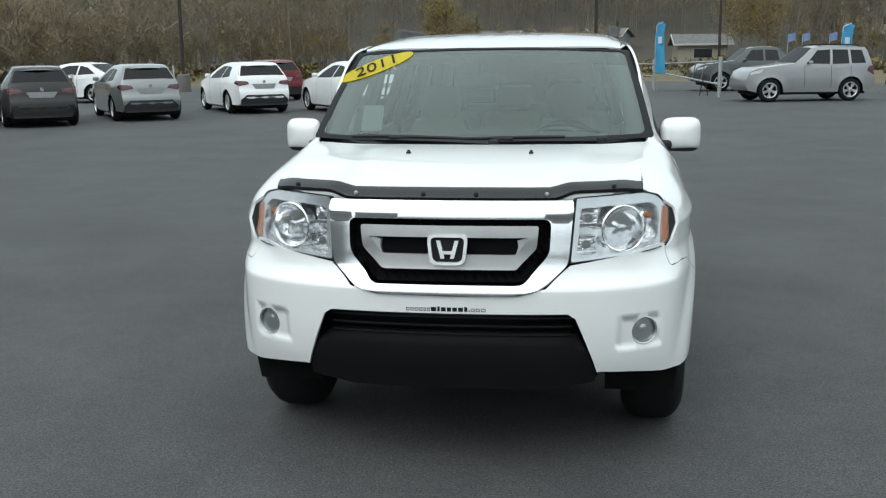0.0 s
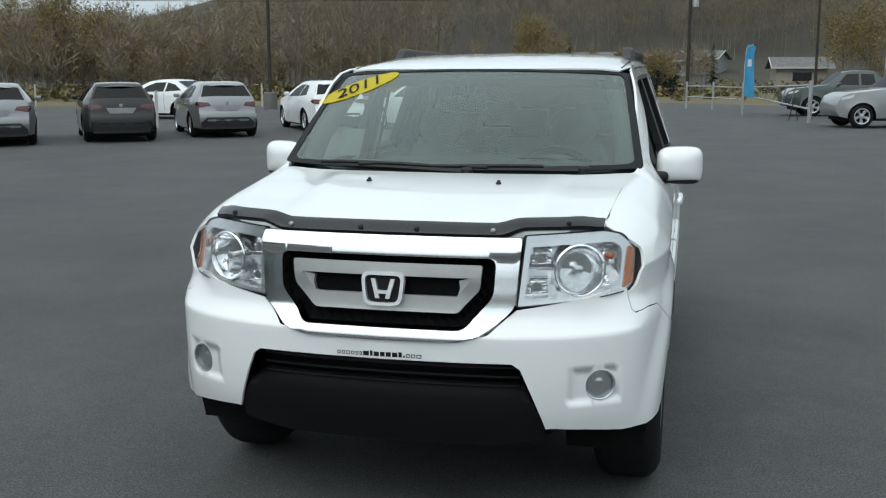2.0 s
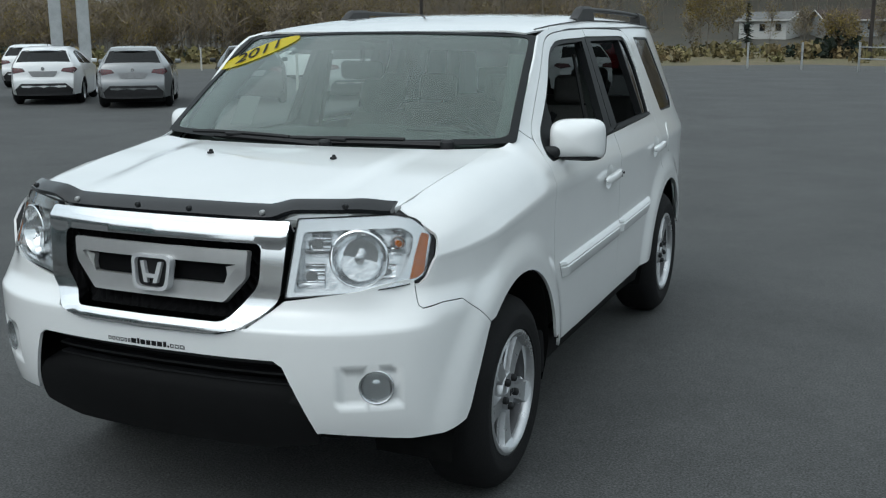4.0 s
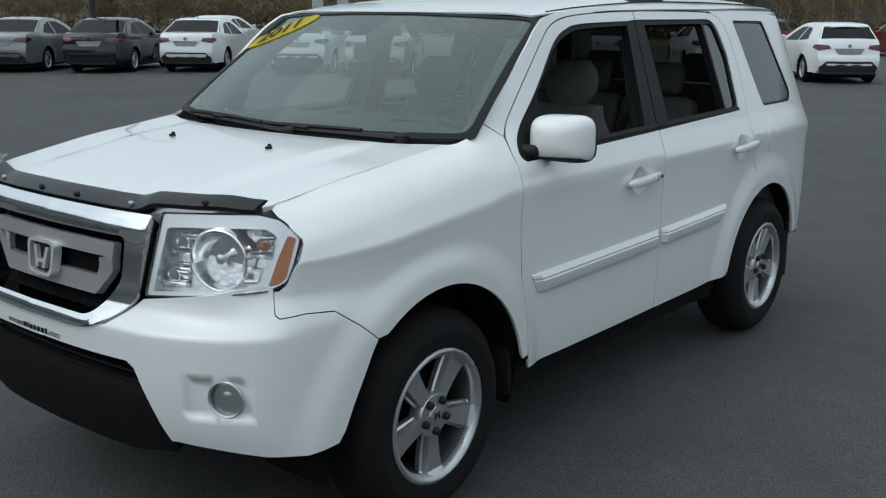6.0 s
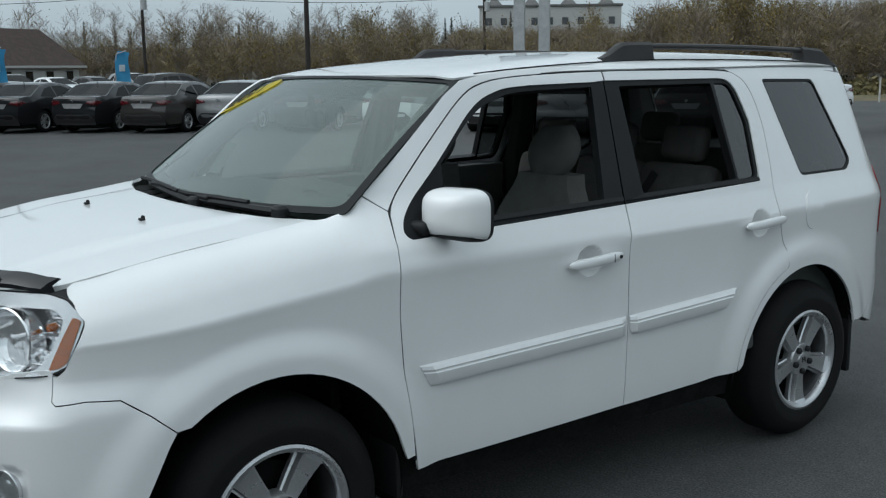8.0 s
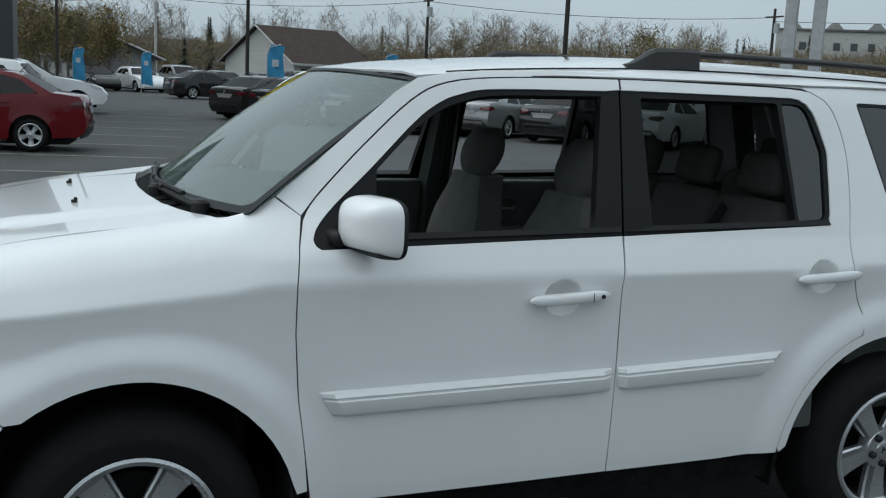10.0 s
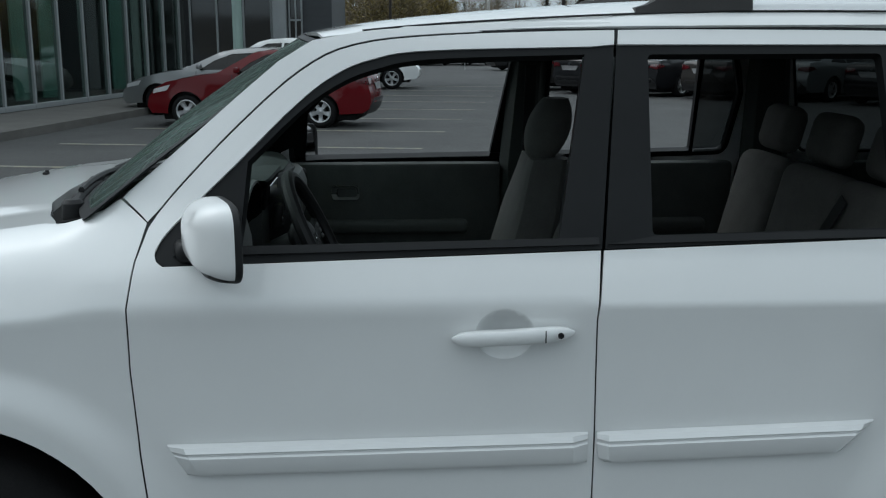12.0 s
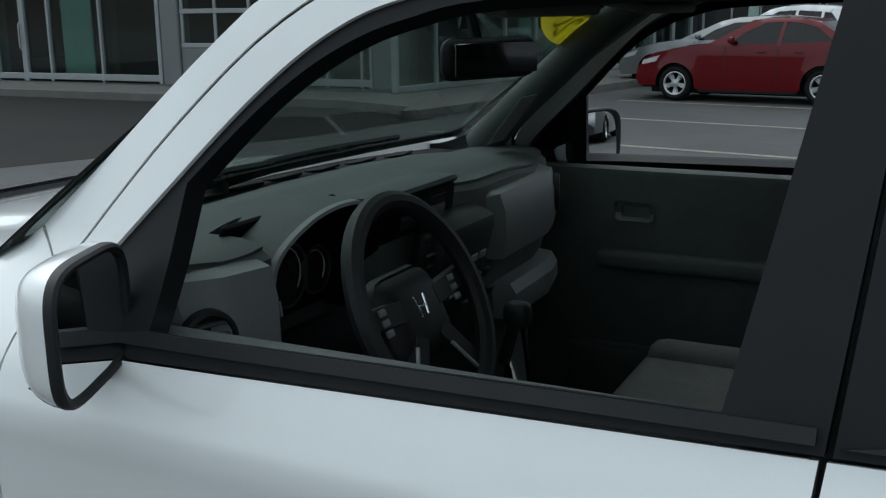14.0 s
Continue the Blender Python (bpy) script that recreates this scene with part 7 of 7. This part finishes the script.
# ---- poles, sign, banners, fence ----
def light_pole(x, y, h, r=0.09, base=True, mat=TIMBER):
    p = empty("light_pole", "tall dark car park light pole on a concrete foot", "street lamp", "light poles")
    p.matrix_basis = pose(x, y, 0)
    part("shaft", tube([(0, 0, 0), (0, 0, h)], [r, r * 0.7], 10), mat, p)
    if base:
        part("concrete_foot", lathe([(0, 0.32), (0.75, 0.30), (0.80, 0.26)], "z", 18), CONCRETE, p)
    part("lamp_arm", tube([(0, 0, h - 0.2), (0.9, 0, h)], 0.035, 8), mat, p)
    part("lamp_head", box((0.6, 0.3, 0.14), (1.1, 0, h), 0.04), mat, p)


light_pole(-18.25, 39.42, 9)
light_pole(7.69, 55.85, 9)
light_pole(-26.0, 14.3, 9)
light_pole(-41.0, 6.9, 9)
light_pole(-56.5, -0.5, 9)
sign = empty("pylon_sign", "pylon sign on two grey steel posts", "sign")
sign.matrix_basis = pose(-20.0, 18.7, 0, 0, 0, 45)
for x in (-0.38, 0.38):
    part("sign_post", box((0.34, 0.34, 5.2), (x, 0, 2.6), 0.02, 1), GALV, sign)
part("sign_board", box((2.2, 0.4, 2.6), (0, 0, 6.0), 0.06), METAL_W, sign)
part("sign_face", box((2.0, 0.42, 2.3), (0, 0, 6.05), 0.02), BANNER_W, sign)


def feather(x, y, h, w, yaw=20):
    b = empty("feather_banner", "tall blue feather banner on a thin pole", "banner", "blue banners")
    b.matrix_basis = pose(x, y, 0, 0, 0, yaw)
    part("banner_pole", tube([(0, 0, 0), (0, 0, h * 0.7), (w * 0.10, 0, h * 0.95), (w * 0.7, 0, h)], 0.02, 6), GALV, b)
    rows = []
    for i in range(13):
        u = i / 12
        z = h * (0.28 + 0.72 * u)
        wide_ = w * (1 - 0.25 * u) if u < 0.8 else w * 0.8
        x0 = 0.0 if u < 0.8 else w * 0.22 * ((u - 0.8) / 0.2) ** 2
        rows.append([(x0 + (wide_ - x0 * 0.4) * k / 4, 0.05 * math.sin(u * 7 + k), z - (0.02 * k)) for k in range(5)])
    part("banner_cloth", loft(rows), BANNER, b)
    part("banner_print", box((w * 0.35, 0.012, h * 0.10), (w * 0.42, -0.035, h * 0.74), 0.02), BANNER_W, b)


for x, y, h, w, yaw in ((2.95, 36.44, 2.75, 0.42, 5), (10.18, 36.8, 2.6, 0.5, 0), (-36.0, 11.5, 2.55, 0.62, 60), (-47.5, 0.0, 2.3, 0.6, 80), (-51.0, 3.4, 2.3, 0.6, 80), (-33.5, 6.2, 2.6, 0.7, 70)):
    feather(x, y, h, w, yaw)
FLAG_BLUE = material("pale_blue_flag", (0.16, 0.24, 0.42), rough=0.8, vary=0.2, scale=6)
for x, y in ((8.05, 36.3), (8.65, 36.6), (9.55, 36.0)):
    fl = empty("small_flag", "small pale flag clipped to a car", "flag", "small flags")
    fl.matrix_basis = pose(x, y, 0)
    part("flag_staff", tube([(0, 0, 0), (0, 0, 2.2)], 0.012, 6), GALV, fl)
    part("flag_cloth", loft([[(0.28 * k / 4, 0.03 * math.sin(k), 2.18 - 0.30 * u + 0.02 * k) for k in range(5)] for u in range(2)]), FLAG_BLUE, fl)

fence = empty("barrier_fence", "galvanised pipe barrier with a trussed swing gate", "fence")
posts = [(-4.32, 46.57), (-1.75, 45.22), (0.73, 43.98), (1.9, 42.16), (3.04, 38.94), (4.87, 30.9)]
for k, (x, y) in enumerate(posts):
    part("post", tube([(x, y, -0.05), (x, y, 1.25 if k < 5 else 1.4)], 0.05 if k < 5 else 0.07, 8), GALV, fence)
for a, b in zip(posts[2:4], posts[3:5]):
    for z in (0.55, 1.05):
        part("rail", tube([(*a, z), (*b, z)], 0.03, 6), GALV, fence)
a, b = Vector((3.04, 38.94, 0)), Vector((4.87, 30.9, 0))
gate = part("gate_top", tube([a + Vector((0, 0, 1.05)), b + Vector((0, 0, 1.25))], 0.035, 6), GALV, fence)
part("gate_bottom", tube([a + Vector((0, 0, 0.75)), b + Vector((0, 0, 0.45))], 0.035, 6), GALV, fence)
for k in range(8):
    u, v = k / 8, (k + 0.5) / 8
    part("gate_brace", tube([a.lerp(b, u) + Vector((0, 0, 0.75 - 0.3 * u)), a.lerp(b, v) + Vector((0, 0, 1.05 + 0.2 * v))], 0.018, 6), GALV, fence)
for s in (-0.15, 0.15):
    part("gate_leg", tube([b.lerp(a, 0.2) + Vector((s, 0, 0)), b.lerp(a, 0.2) + Vector((0, 0, 0.75))], 0.02, 6), TIMBER, fence)
POST_W = material("pale_marker_post", (0.45, 0.44, 0.41), rough=0.8, vary=0.2, scale=3)
for k, (x, y) in enumerate(((-21.81, 41.88), (-20.09, 42.65), (-16.57, 43.89), (-14.76, 44.46), (-12.35, 45.21), (-23.72, 41.02), (-26.75, 39.47), (-29.81, 38.0), (-15.12, 23.24), (-14.5, 25.75))):
    mp = empty("marker_post", "thin pale marker post at the kerb", "post", "marker posts")
    mp.matrix_basis = pose(x, y, 0)
    part("shaft", box((0.07, 0.07, 1.15), (0, 0, 0.56), 0.01, 1), POST_W, mp)
    part("post_cap", box((0.09, 0.09, 0.03), (0, 0, 1.14), 0.008, 1), POST_W, mp)


# ---- houses ----
SIDING = {"white": material("white_siding", (0.45, 0.45, 0.43), rough=0.7, vary=0.12, scale=1, stretch=(0.3, 0.3, 9)),
          "tan": material("tan_siding", (0.30, 0.27, 0.22), rough=0.7, vary=0.12, scale=1, stretch=(0.3, 0.3, 9)),
          "grey": material("grey_siding", (0.26, 0.27, 0.27), rough=0.7, vary=0.12, scale=1, stretch=(0.3, 0.3, 9))}
ROOFING = {"brown": material("brown_shingles", (0.050, 0.031, 0.024), rough=0.9, vary=0.35, scale=2, fine=0.3, fine_scale=9),
           "grey": material("grey_shingles", (0.15, 0.15, 0.145), rough=0.9, vary=0.3, scale=2, fine=0.3, fine_scale=9)}


def house(x, y, yaw, w, d, eave, ridge, wall_mat, roof_mat, label, wins=3, group=""):
    z = land(x, y)
    h = empty("house", label, "house", group)
    h.matrix_basis = pose(x, y, z, 0, 0, yaw)
    bm = bmesh.new()
    o = [(-w / 2, -d / 2), (w / 2, -d / 2), (w / 2, d / 2), (-w / 2, d / 2)]
    bot = [bm.verts.new((a, b, -1.5)) for a, b in o]
    top = [bm.verts.new((a, b, eave)) for a, b in o]
    for i in range(4):
        bm.faces.new((bot[i], bot[(i + 1) % 4], top[(i + 1) % 4], top[i]))
    g0, g1 = bm.verts.new((-w / 2, 0, ridge - 0.1)), bm.verts.new((w / 2, 0, ridge - 0.1))
    bm.faces.new((top[0], top[3], g0))
    bm.faces.new((top[1], top[2], g1))
    part("wall", bm, wall_mat, h)
    for sg in (1, -1):
        e = 0.5
        slope = (ridge - eave) / (d / 2)
        rows = [[(-w / 2 - e, sg * (d / 2 + e), eave - slope * e), (w / 2 + e, sg * (d / 2 + e), eave - slope * e)], [(-w / 2 - e, 0, ridge), (w / 2 + e, 0, ridge)],
                [(-w / 2 - e, 0, ridge + 0.15), (w / 2 + e, 0, ridge + 0.15)], [(-w / 2 - e, sg * (d / 2 + e), eave - slope * e + 0.15), (w / 2 + e, sg * (d / 2 + e), eave - slope * e + 0.15)]]
        part("roof", loft(rows + [rows[0]]), roof_mat, h)
        part("fascia", box((w + 2 * e, 0.05, 0.2), (0, sg * (d / 2 + e + 0.02), eave - slope * e + 0.06), 0, 1), SIDING["white"], h)
        for k in range(wins):
            xx = -w / 2 + w * (k + 0.5) / wins
            win = part("window", box((w / wins * 0.4, 0.06, min(1.1, eave * 0.45)), (xx, sg * (d / 2 + 0.02), eave * 0.55), 0.01, 1), METAL_W, h)
            part("pane", box((w / wins * 0.4 - 0.16, 0.03, min(1.1, eave * 0.45) - 0.16), (xx, sg * (d / 2 + 0.045), eave * 0.55), 0, 1), BACK_GLASS, win)
    for sg in (1, -1):
        part("gable_board", tube([(sg * (w / 2 + 0.5), -d / 2 - 0.5, eave - (ridge - eave) / d), (sg * (w / 2 + 0.5), 0, ridge + 0.1), (sg * (w / 2 + 0.5), d / 2 + 0.5, eave - (ridge - eave) / d)], 0.09, 4), SIDING["white"], h)
    return h


house(-95, 22, 118, 9.5, 10, 2.5, 5.6, SIDING["white"], ROOFING["brown"], "pale bungalow with a steep brown shingle roof", 4)
house(11.42, 105.79, 4, 5.0, 4.2, 2.3, 3.1, SIDING["tan"], ROOFING["grey"], "small tan shed with a low grey roof", 1)
house(-4.28, 138.08, 24, 6.6, 6, 2.0, 3.1, SIDING["grey"], ROOFING["brown"], "low grey house at the foot of the hill", 3)
house(1.37, 140.98, -20, 6.8, 5, 1.9, 2.8, SIDING["grey"], ROOFING["grey"], "low grey house with a pale roof behind a bush", 3)
house(-12.9, 137.24, -18, 6.4, 6, 2.2, 3.1, SIDING["white"], ROOFING["grey"], "low white house at the foot of the hill", 3)
house(39.04, 149.24, -14, 6.5, 5, 2.8, 4.2, SIDING["white"], ROOFING["grey"], "white house on the wooded slope", 3)
house(39.48, 171.24, -8, 6.5, 5, 2.4, 3.6, SIDING["tan"], ROOFING["brown"], "low tan house on the slope", 3)
house(-75, 2.5, 10, 9, 6, 2.2, 3.3, SIDING["grey"], ROOFING["grey"], "low grey garage beyond the car park", 2)
hb = empty("apartment_block", "wide pale block with turret roofs on the far hill", "building")
hb.matrix_basis = pose(-163, 154, land(-163, 154) - 2, 0, 0, 47)
part("wall", box((30, 12, 12), (0, 0, 6), 0.05, 1), SIDING["white"], hb)
part("roof", box((30.6, 12.6, 0.5), (0, 0, 12.2), 0.05, 1), ROOFING["grey"], hb)
for k in range(4):
    part("turret_roof", box((4, 4, 1.6), (-12 + 8 * k, 0, 13.2), 0.05, 1, taper=(0.3, 0.3)), ROOFING["grey"], hb)
for r in range(3):
    for k in range(9):
        part("window", box((1.3, 0.1, 1.5), (-13 + 3.25 * k, -6.03, 3 + 3 * r), 0.01, 1), BACK_GLASS, hb)


# ---- woods ----
BARK = material("grey_brown_bark", (0.125, 0.104, 0.080), rough=0.95, colour_b=(0.180, 0.158, 0.130), scale=0.05, random_tint=0.35)
TWIG = material("bare_twigs", (0.165, 0.130, 0.094), rough=0.95, colour_b=(0.205, 0.172, 0.132), scale=0.06, random_tint=0.30)
LEAF = material("autumn_leaves", (0.20, 0.145, 0.030), rough=0.8, colour_b=(0.130, 0.105, 0.046), scale=0.05, random_tint=0.40)
NEEDLE = material("dark_needles", (0.014, 0.026, 0.014), rough=0.85, vary=0.4, scale=0.3, random_tint=0.4)
SCRUB = material("brown_scrub", (0.17, 0.125, 0.06), rough=0.9, colour_b=(0.12, 0.115, 0.045), scale=0.12, random_tint=0.45)


class Heap:
    """Collects triangles of many small pieces into one mesh."""
    def __init__(self):
        self.v, self.f, self.n = [], [], 0

    def quads(self, c, a, b):
        """Flat pieces about centres c, with half-axes a and b."""
        q = np.stack([c - a - b, c + a - b, c + a + b, c - a + b], 1).reshape(-1, 3)
        k = len(c)
        self.v.append(q)
        self.f.append((np.arange(k * 4).reshape(-1, 4) + self.n))
        self.n += k * 4

    def trunks(self, p, q, r0, r1):
        """Three-sided tapered stems from p to q."""
        k = len(p)
        d = (q - p) / np.linalg.norm(q - p, axis=1)[:, None]
        u = np.cross(d, np.array([0.3, 0.9, 0.2]))
        u /= np.linalg.norm(u, axis=1)[:, None]
        w = np.cross(d, u)
        ring = []
        for a in (0, 2.1, 4.2):
            e = u * math.cos(a) + w * math.sin(a)
            ring.append((p + e * r0[:, None], q + e * r1[:, None]))
        v = np.stack([ring[0][0], ring[1][0], ring[2][0], ring[0][1], ring[1][1], ring[2][1]], 1).reshape(-1, 3)
        b = (np.arange(k) * 6 + self.n)[:, None]
        f = np.concatenate([b + np.array([0, 1, 4, 3]), b + np.array([1, 2, 5, 4]), b + np.array([2, 0, 3, 5])])
        self.v.append(v)
        self.f.append(f)
        self.n += k * 6

    def make(self, name, mat, label, category="trees"):
        v, f = np.concatenate(self.v), np.concatenate(self.f)
        me = bpy.data.meshes.new(name)
        me.vertices.add(len(v))
        me.vertices.foreach_set("co", v.astype(np.float32).ravel())
        me.loops.add(f.size)
        me.loops.foreach_set("vertex_index", f.astype(np.int32).ravel())
        me.polygons.add(len(f))
        me.polygons.foreach_set("loop_start", np.arange(0, f.size, 4, dtype=np.int32))
        me.materials.append(mat)
        me.update(calc_edges=True)
        return tagged(new(name, me), label, category, kind="stuff")


rng = np.random.default_rng(7)
bark, twig, leaf, needle, scrub = Heap(), Heap(), Heap(), Heap(), Heap()


def unit(k):
    v = rng.normal(size=(k, 3))
    return v / np.linalg.norm(v, axis=1)[:, None]


def bare_tree(x, y, h, leafy=0.0):
    z = land(x, y)
    base = np.array([x, y, z - 0.2])
    tip = base + np.array([rng.normal() * 0.04 * h, rng.normal() * 0.04 * h, h])
    bark.trunks(base[None], tip[None], np.array([0.0048 * h + 0.012]), np.array([0.008]))
    k = 20
    u = rng.uniform(0.25, 0.97, k)
    p = base + (tip - base) * u[:, None]
    d = unit(k)
    d[:, 2] = np.abs(d[:, 2]) * 0.8 + 0.55
    ln = h * 0.24 * (1.15 - u)[:, None] + 0.4
    q = p + d * ln
    bark.trunks(p, q, np.full(k, 0.012 + 0.0012 * h), np.full(k, 0.006))
    m = 8
    pp = np.repeat(p, m, 0) + np.repeat(d * ln, m, 0) * rng.uniform(0.3, 1, (k * m, 1))
    dd = unit(k * m)
    dd[:, 2] = np.abs(dd[:, 2]) * 0.7 + 0.4
    l2 = rng.uniform(0.4, 1.3, (k * m, 1))
    side = np.cross(dd, unit(k * m)) * 0.014
    twig.quads(pp + dd * l2 / 2, dd * l2 / 2, side)
    if leafy:
        k2 = int(420 * leafy)
        c = np.repeat(q, math.ceil(k2 / len(q)), 0)[:k2] + rng.normal(size=(k2, 3)) * 0.075 * h
        s = rng.uniform(0.022, 0.062, (k2, 1))
        a = unit(k2)
        leaf.quads(c, a * s, np.cross(a, unit(k2)) * s)


def conifer(x, y, h):
    z = land(x, y)
    bark.trunks(np.array([[x, y, z - 0.2]]), np.array([[x, y, z + h]]), np.array([0.14]), np.array([0.02]))
    k = int(60 + 22 * h)
    u = rng.uniform(0.06, 1, k) ** 0.8
    a = rng.uniform(0, 2 * np.pi, k)
    r = (1 - u) * h * 0.20 * rng.uniform(0.35, 1.1, k) + 0.08
    d = np.stack([np.cos(a), np.sin(a), np.full(k, -0.25)], 1)
    c = np.stack([x + np.cos(a) * r * 0.6, y + np.sin(a) * r * 0.6, z + h * u], 1)
    needle.quads(c, d * (r * 0.55 + 0.1)[:, None], np.cross(d, [0, 0, 1.0]) * (0.10 + 0.05 * h * (1 - u))[:, None] * 0.6)


def bush(x, y, h, green=False):
    z = land(x, y)
    k = int(30 + 40 * h)
    d = unit(k)
    d[:, 2] = np.abs(d[:, 2])
    c = np.array([x, y, z]) + d * np.array([h * 0.7, h * 0.7, h]) * rng.uniform(0.3, 1, (k, 1))
    s = rng.uniform(0.06, 0.16, (k, 1)) * (0.6 + 0.4 * h)
    a = unit(k)
    (needle if green else scrub).quads(c, a * s, np.cross(a, unit(k)) * s)


def at(az, r):
    return -r * math.sin(radians(az)), r * math.cos(radians(az))


# hill wood to the north, thick and bare
for k in range(2300):
    az = rng.uniform(-32, 52)
    r = rng.uniform(66, 250) if az < 40 else rng.uniform(78, 200)
    if -10 < az < 14 and r < 150:
        r += 100
    elif az < 12 and r < 118:
        r += 55
    x, y = at(az, r)
    if abs(x - 11) < 6 and 98 < y < 112:
        continue
    h = rng.uniform(8, 13)
    if az > 20:
        # the treetops end in an uneven line low against the sky
        h = min(h, 1.7 - land(x, y) + r * (0.031 + 0.025 * rng.random()) * (1 + 1.2 * smooth(30, 20, az)) * (0.62 if az > 42 else 1.0))
        if h < 2:
            continue
    bare_tree(x, y, h, leafy=0.9 if rng.random() < 0.30 else (0.25 if rng.random() < 0.4 else 0))
# belt to the west, lower and thinner, against the sky
for k in range(700):
    az = rng.uniform(46, 100)
    r = rng.uniform(92, 170)
    x, y = at(az, r)
    if -103 < x < -86 and 12 < y < 32:
        continue
    low_one = rng.random() < (0.55 if az < 68 else 0.72)
    h = (rng.uniform(2.2, 4.6) if low_one else rng.uniform(4.8, 8.2)) * r / 110
    if az < 53:
        h *= 0.62
    bare_tree(x, y, h, leafy=(1.0 if rng.random() < 0.6 else 0.3) if low_one else 0.15 * (rng.random() < 0.5))
for k in range(60):
    az = rng.uniform(30, 100)
    r = rng.uniform(110, 200)
    conifer(*at(az, r), rng.uniform(4, 8) * r / 130)
for az, r, h in ((6.5, 112, 5.5), (-1.5, 118, 5), (83.2, 95, 4.2), (50, 150, 7), (34.7, 180, 12), (43.5, 170, 8), (-14, 150, 9), (-13, 158, 11), (-12.2, 165, 10)):
    conifer(*at(az, r), h)
# low leafy growth along the wood's edge
for k in range(420):
    az = rng.uniform(-30, 68)
    r = rng.uniform(70, 108)
    if az < 14 and r < 100:
        continue
    x, y = at(az, r)
    if abs(x - 11) < 6 and 98 < y < 112:
        continue
    bare_tree(x, y, rng.uniform(2.4, 4.6), leafy=0.9)
# leafy yellow trees that stand out
for az, r, h in ((8.5, 90, 6.5), (-9.5, 95, 8.5), (-8.5, 99, 7.5), (36, 75, 7.5), (38, 80, 8), (33, 82, 7), (90.5, 66, 5.5), (88, 68, 5), (91.5, 63, 5), (62, 100, 6), (57, 98, 6.5), (53, 100, 6), (40, 92, 7), (44, 95, 7)):
    for j in range(4):
        x, y = at(az + rng.normal() * 0.7, r + rng.normal() * 2)
        bare_tree(x, y, h * rng.uniform(0.7, 1.05), leafy=4.0)
# scrub along the field's edge
for k in range(900):
    az = rng.uniform(-30, 100)
    r = rng.uniform(58, 108)
    x, y = at(az, r)
    if inside((x, y), LOT):
        continue
    bush(x, y, rng.uniform(0.4, 1.3), green=rng.random() < 0.05)
for az, r in ((1.0, 70), (0.6, 71), (1.5, 70.5)):
    x, y = at(az, r)
    bare_tree(x, y, 2.6, leafy=2.0)
    bush(x, y, 2.0, True)
bark.make("far_tree_trunks", BARK, "grey-brown trunks and limbs of bare far woods")
twig.make("far_tree_twigs", TWIG, "thin bare twigs of the far woods")
leaf.make("far_tree_leaves", LEAF, "yellow autumn leaves in the far woods")
needle.make("far_conifer_needles", NEEDLE, "dark needles of far conifers")
scrub.make("field_scrub", SCRUB, "brown and olive scrub at the field's edge", "scrub")

# overhead lines
WIRE = material("dark_wire", (0.02, 0.02, 0.02), rough=0.7, vary=0.2)
for k, (x, y) in enumerate(((-70, 26), (-88, 8), (-60, 50), (0.6, 69))):
    u = empty("utility_pole", "weathered utility pole with a crossarm", "utility pole", "utility poles")
    u.matrix_basis = pose(x, y, land(x, y))
    part("shaft", tube([(0, 0, 0), (0, 0, 8.0)], [0.14, 0.10], 8), POST_W if k == 1 else TIMBER, u)
    part("crossarm", box((2.0, 0.12, 0.12), (0, 0, 7.4), 0.02, 1), TIMBER, u)
    part("transformer", lathe([(0, 0.22), (0.7, 0.22), (0.75, 0.1)], "z", 12, (0.35, 0, 6.2)), GALV, u)
for a, b, z in (((-88, 8), (-70, 26), 7.3), ((-70, 26), (-60, 50), 7.3), ((-60, 50), (0.6, 69), 7.0), ((0.6, 69), (60, 80), 7.0), ((-88, 8), (-120, -20), 7.3)):
    pts = [(a[0] + (b[0] - a[0]) * u / 12, a[1] + (b[1] - a[1]) * u / 12, z - 2.2 * (u / 12) * (1 - u / 12)) for u in range(13)]
    tagged(part("overhead_wire", tube(pts, 0.02, 4), WIRE, None), "thin dark overhead wire between poles", "wire", "overhead wires")
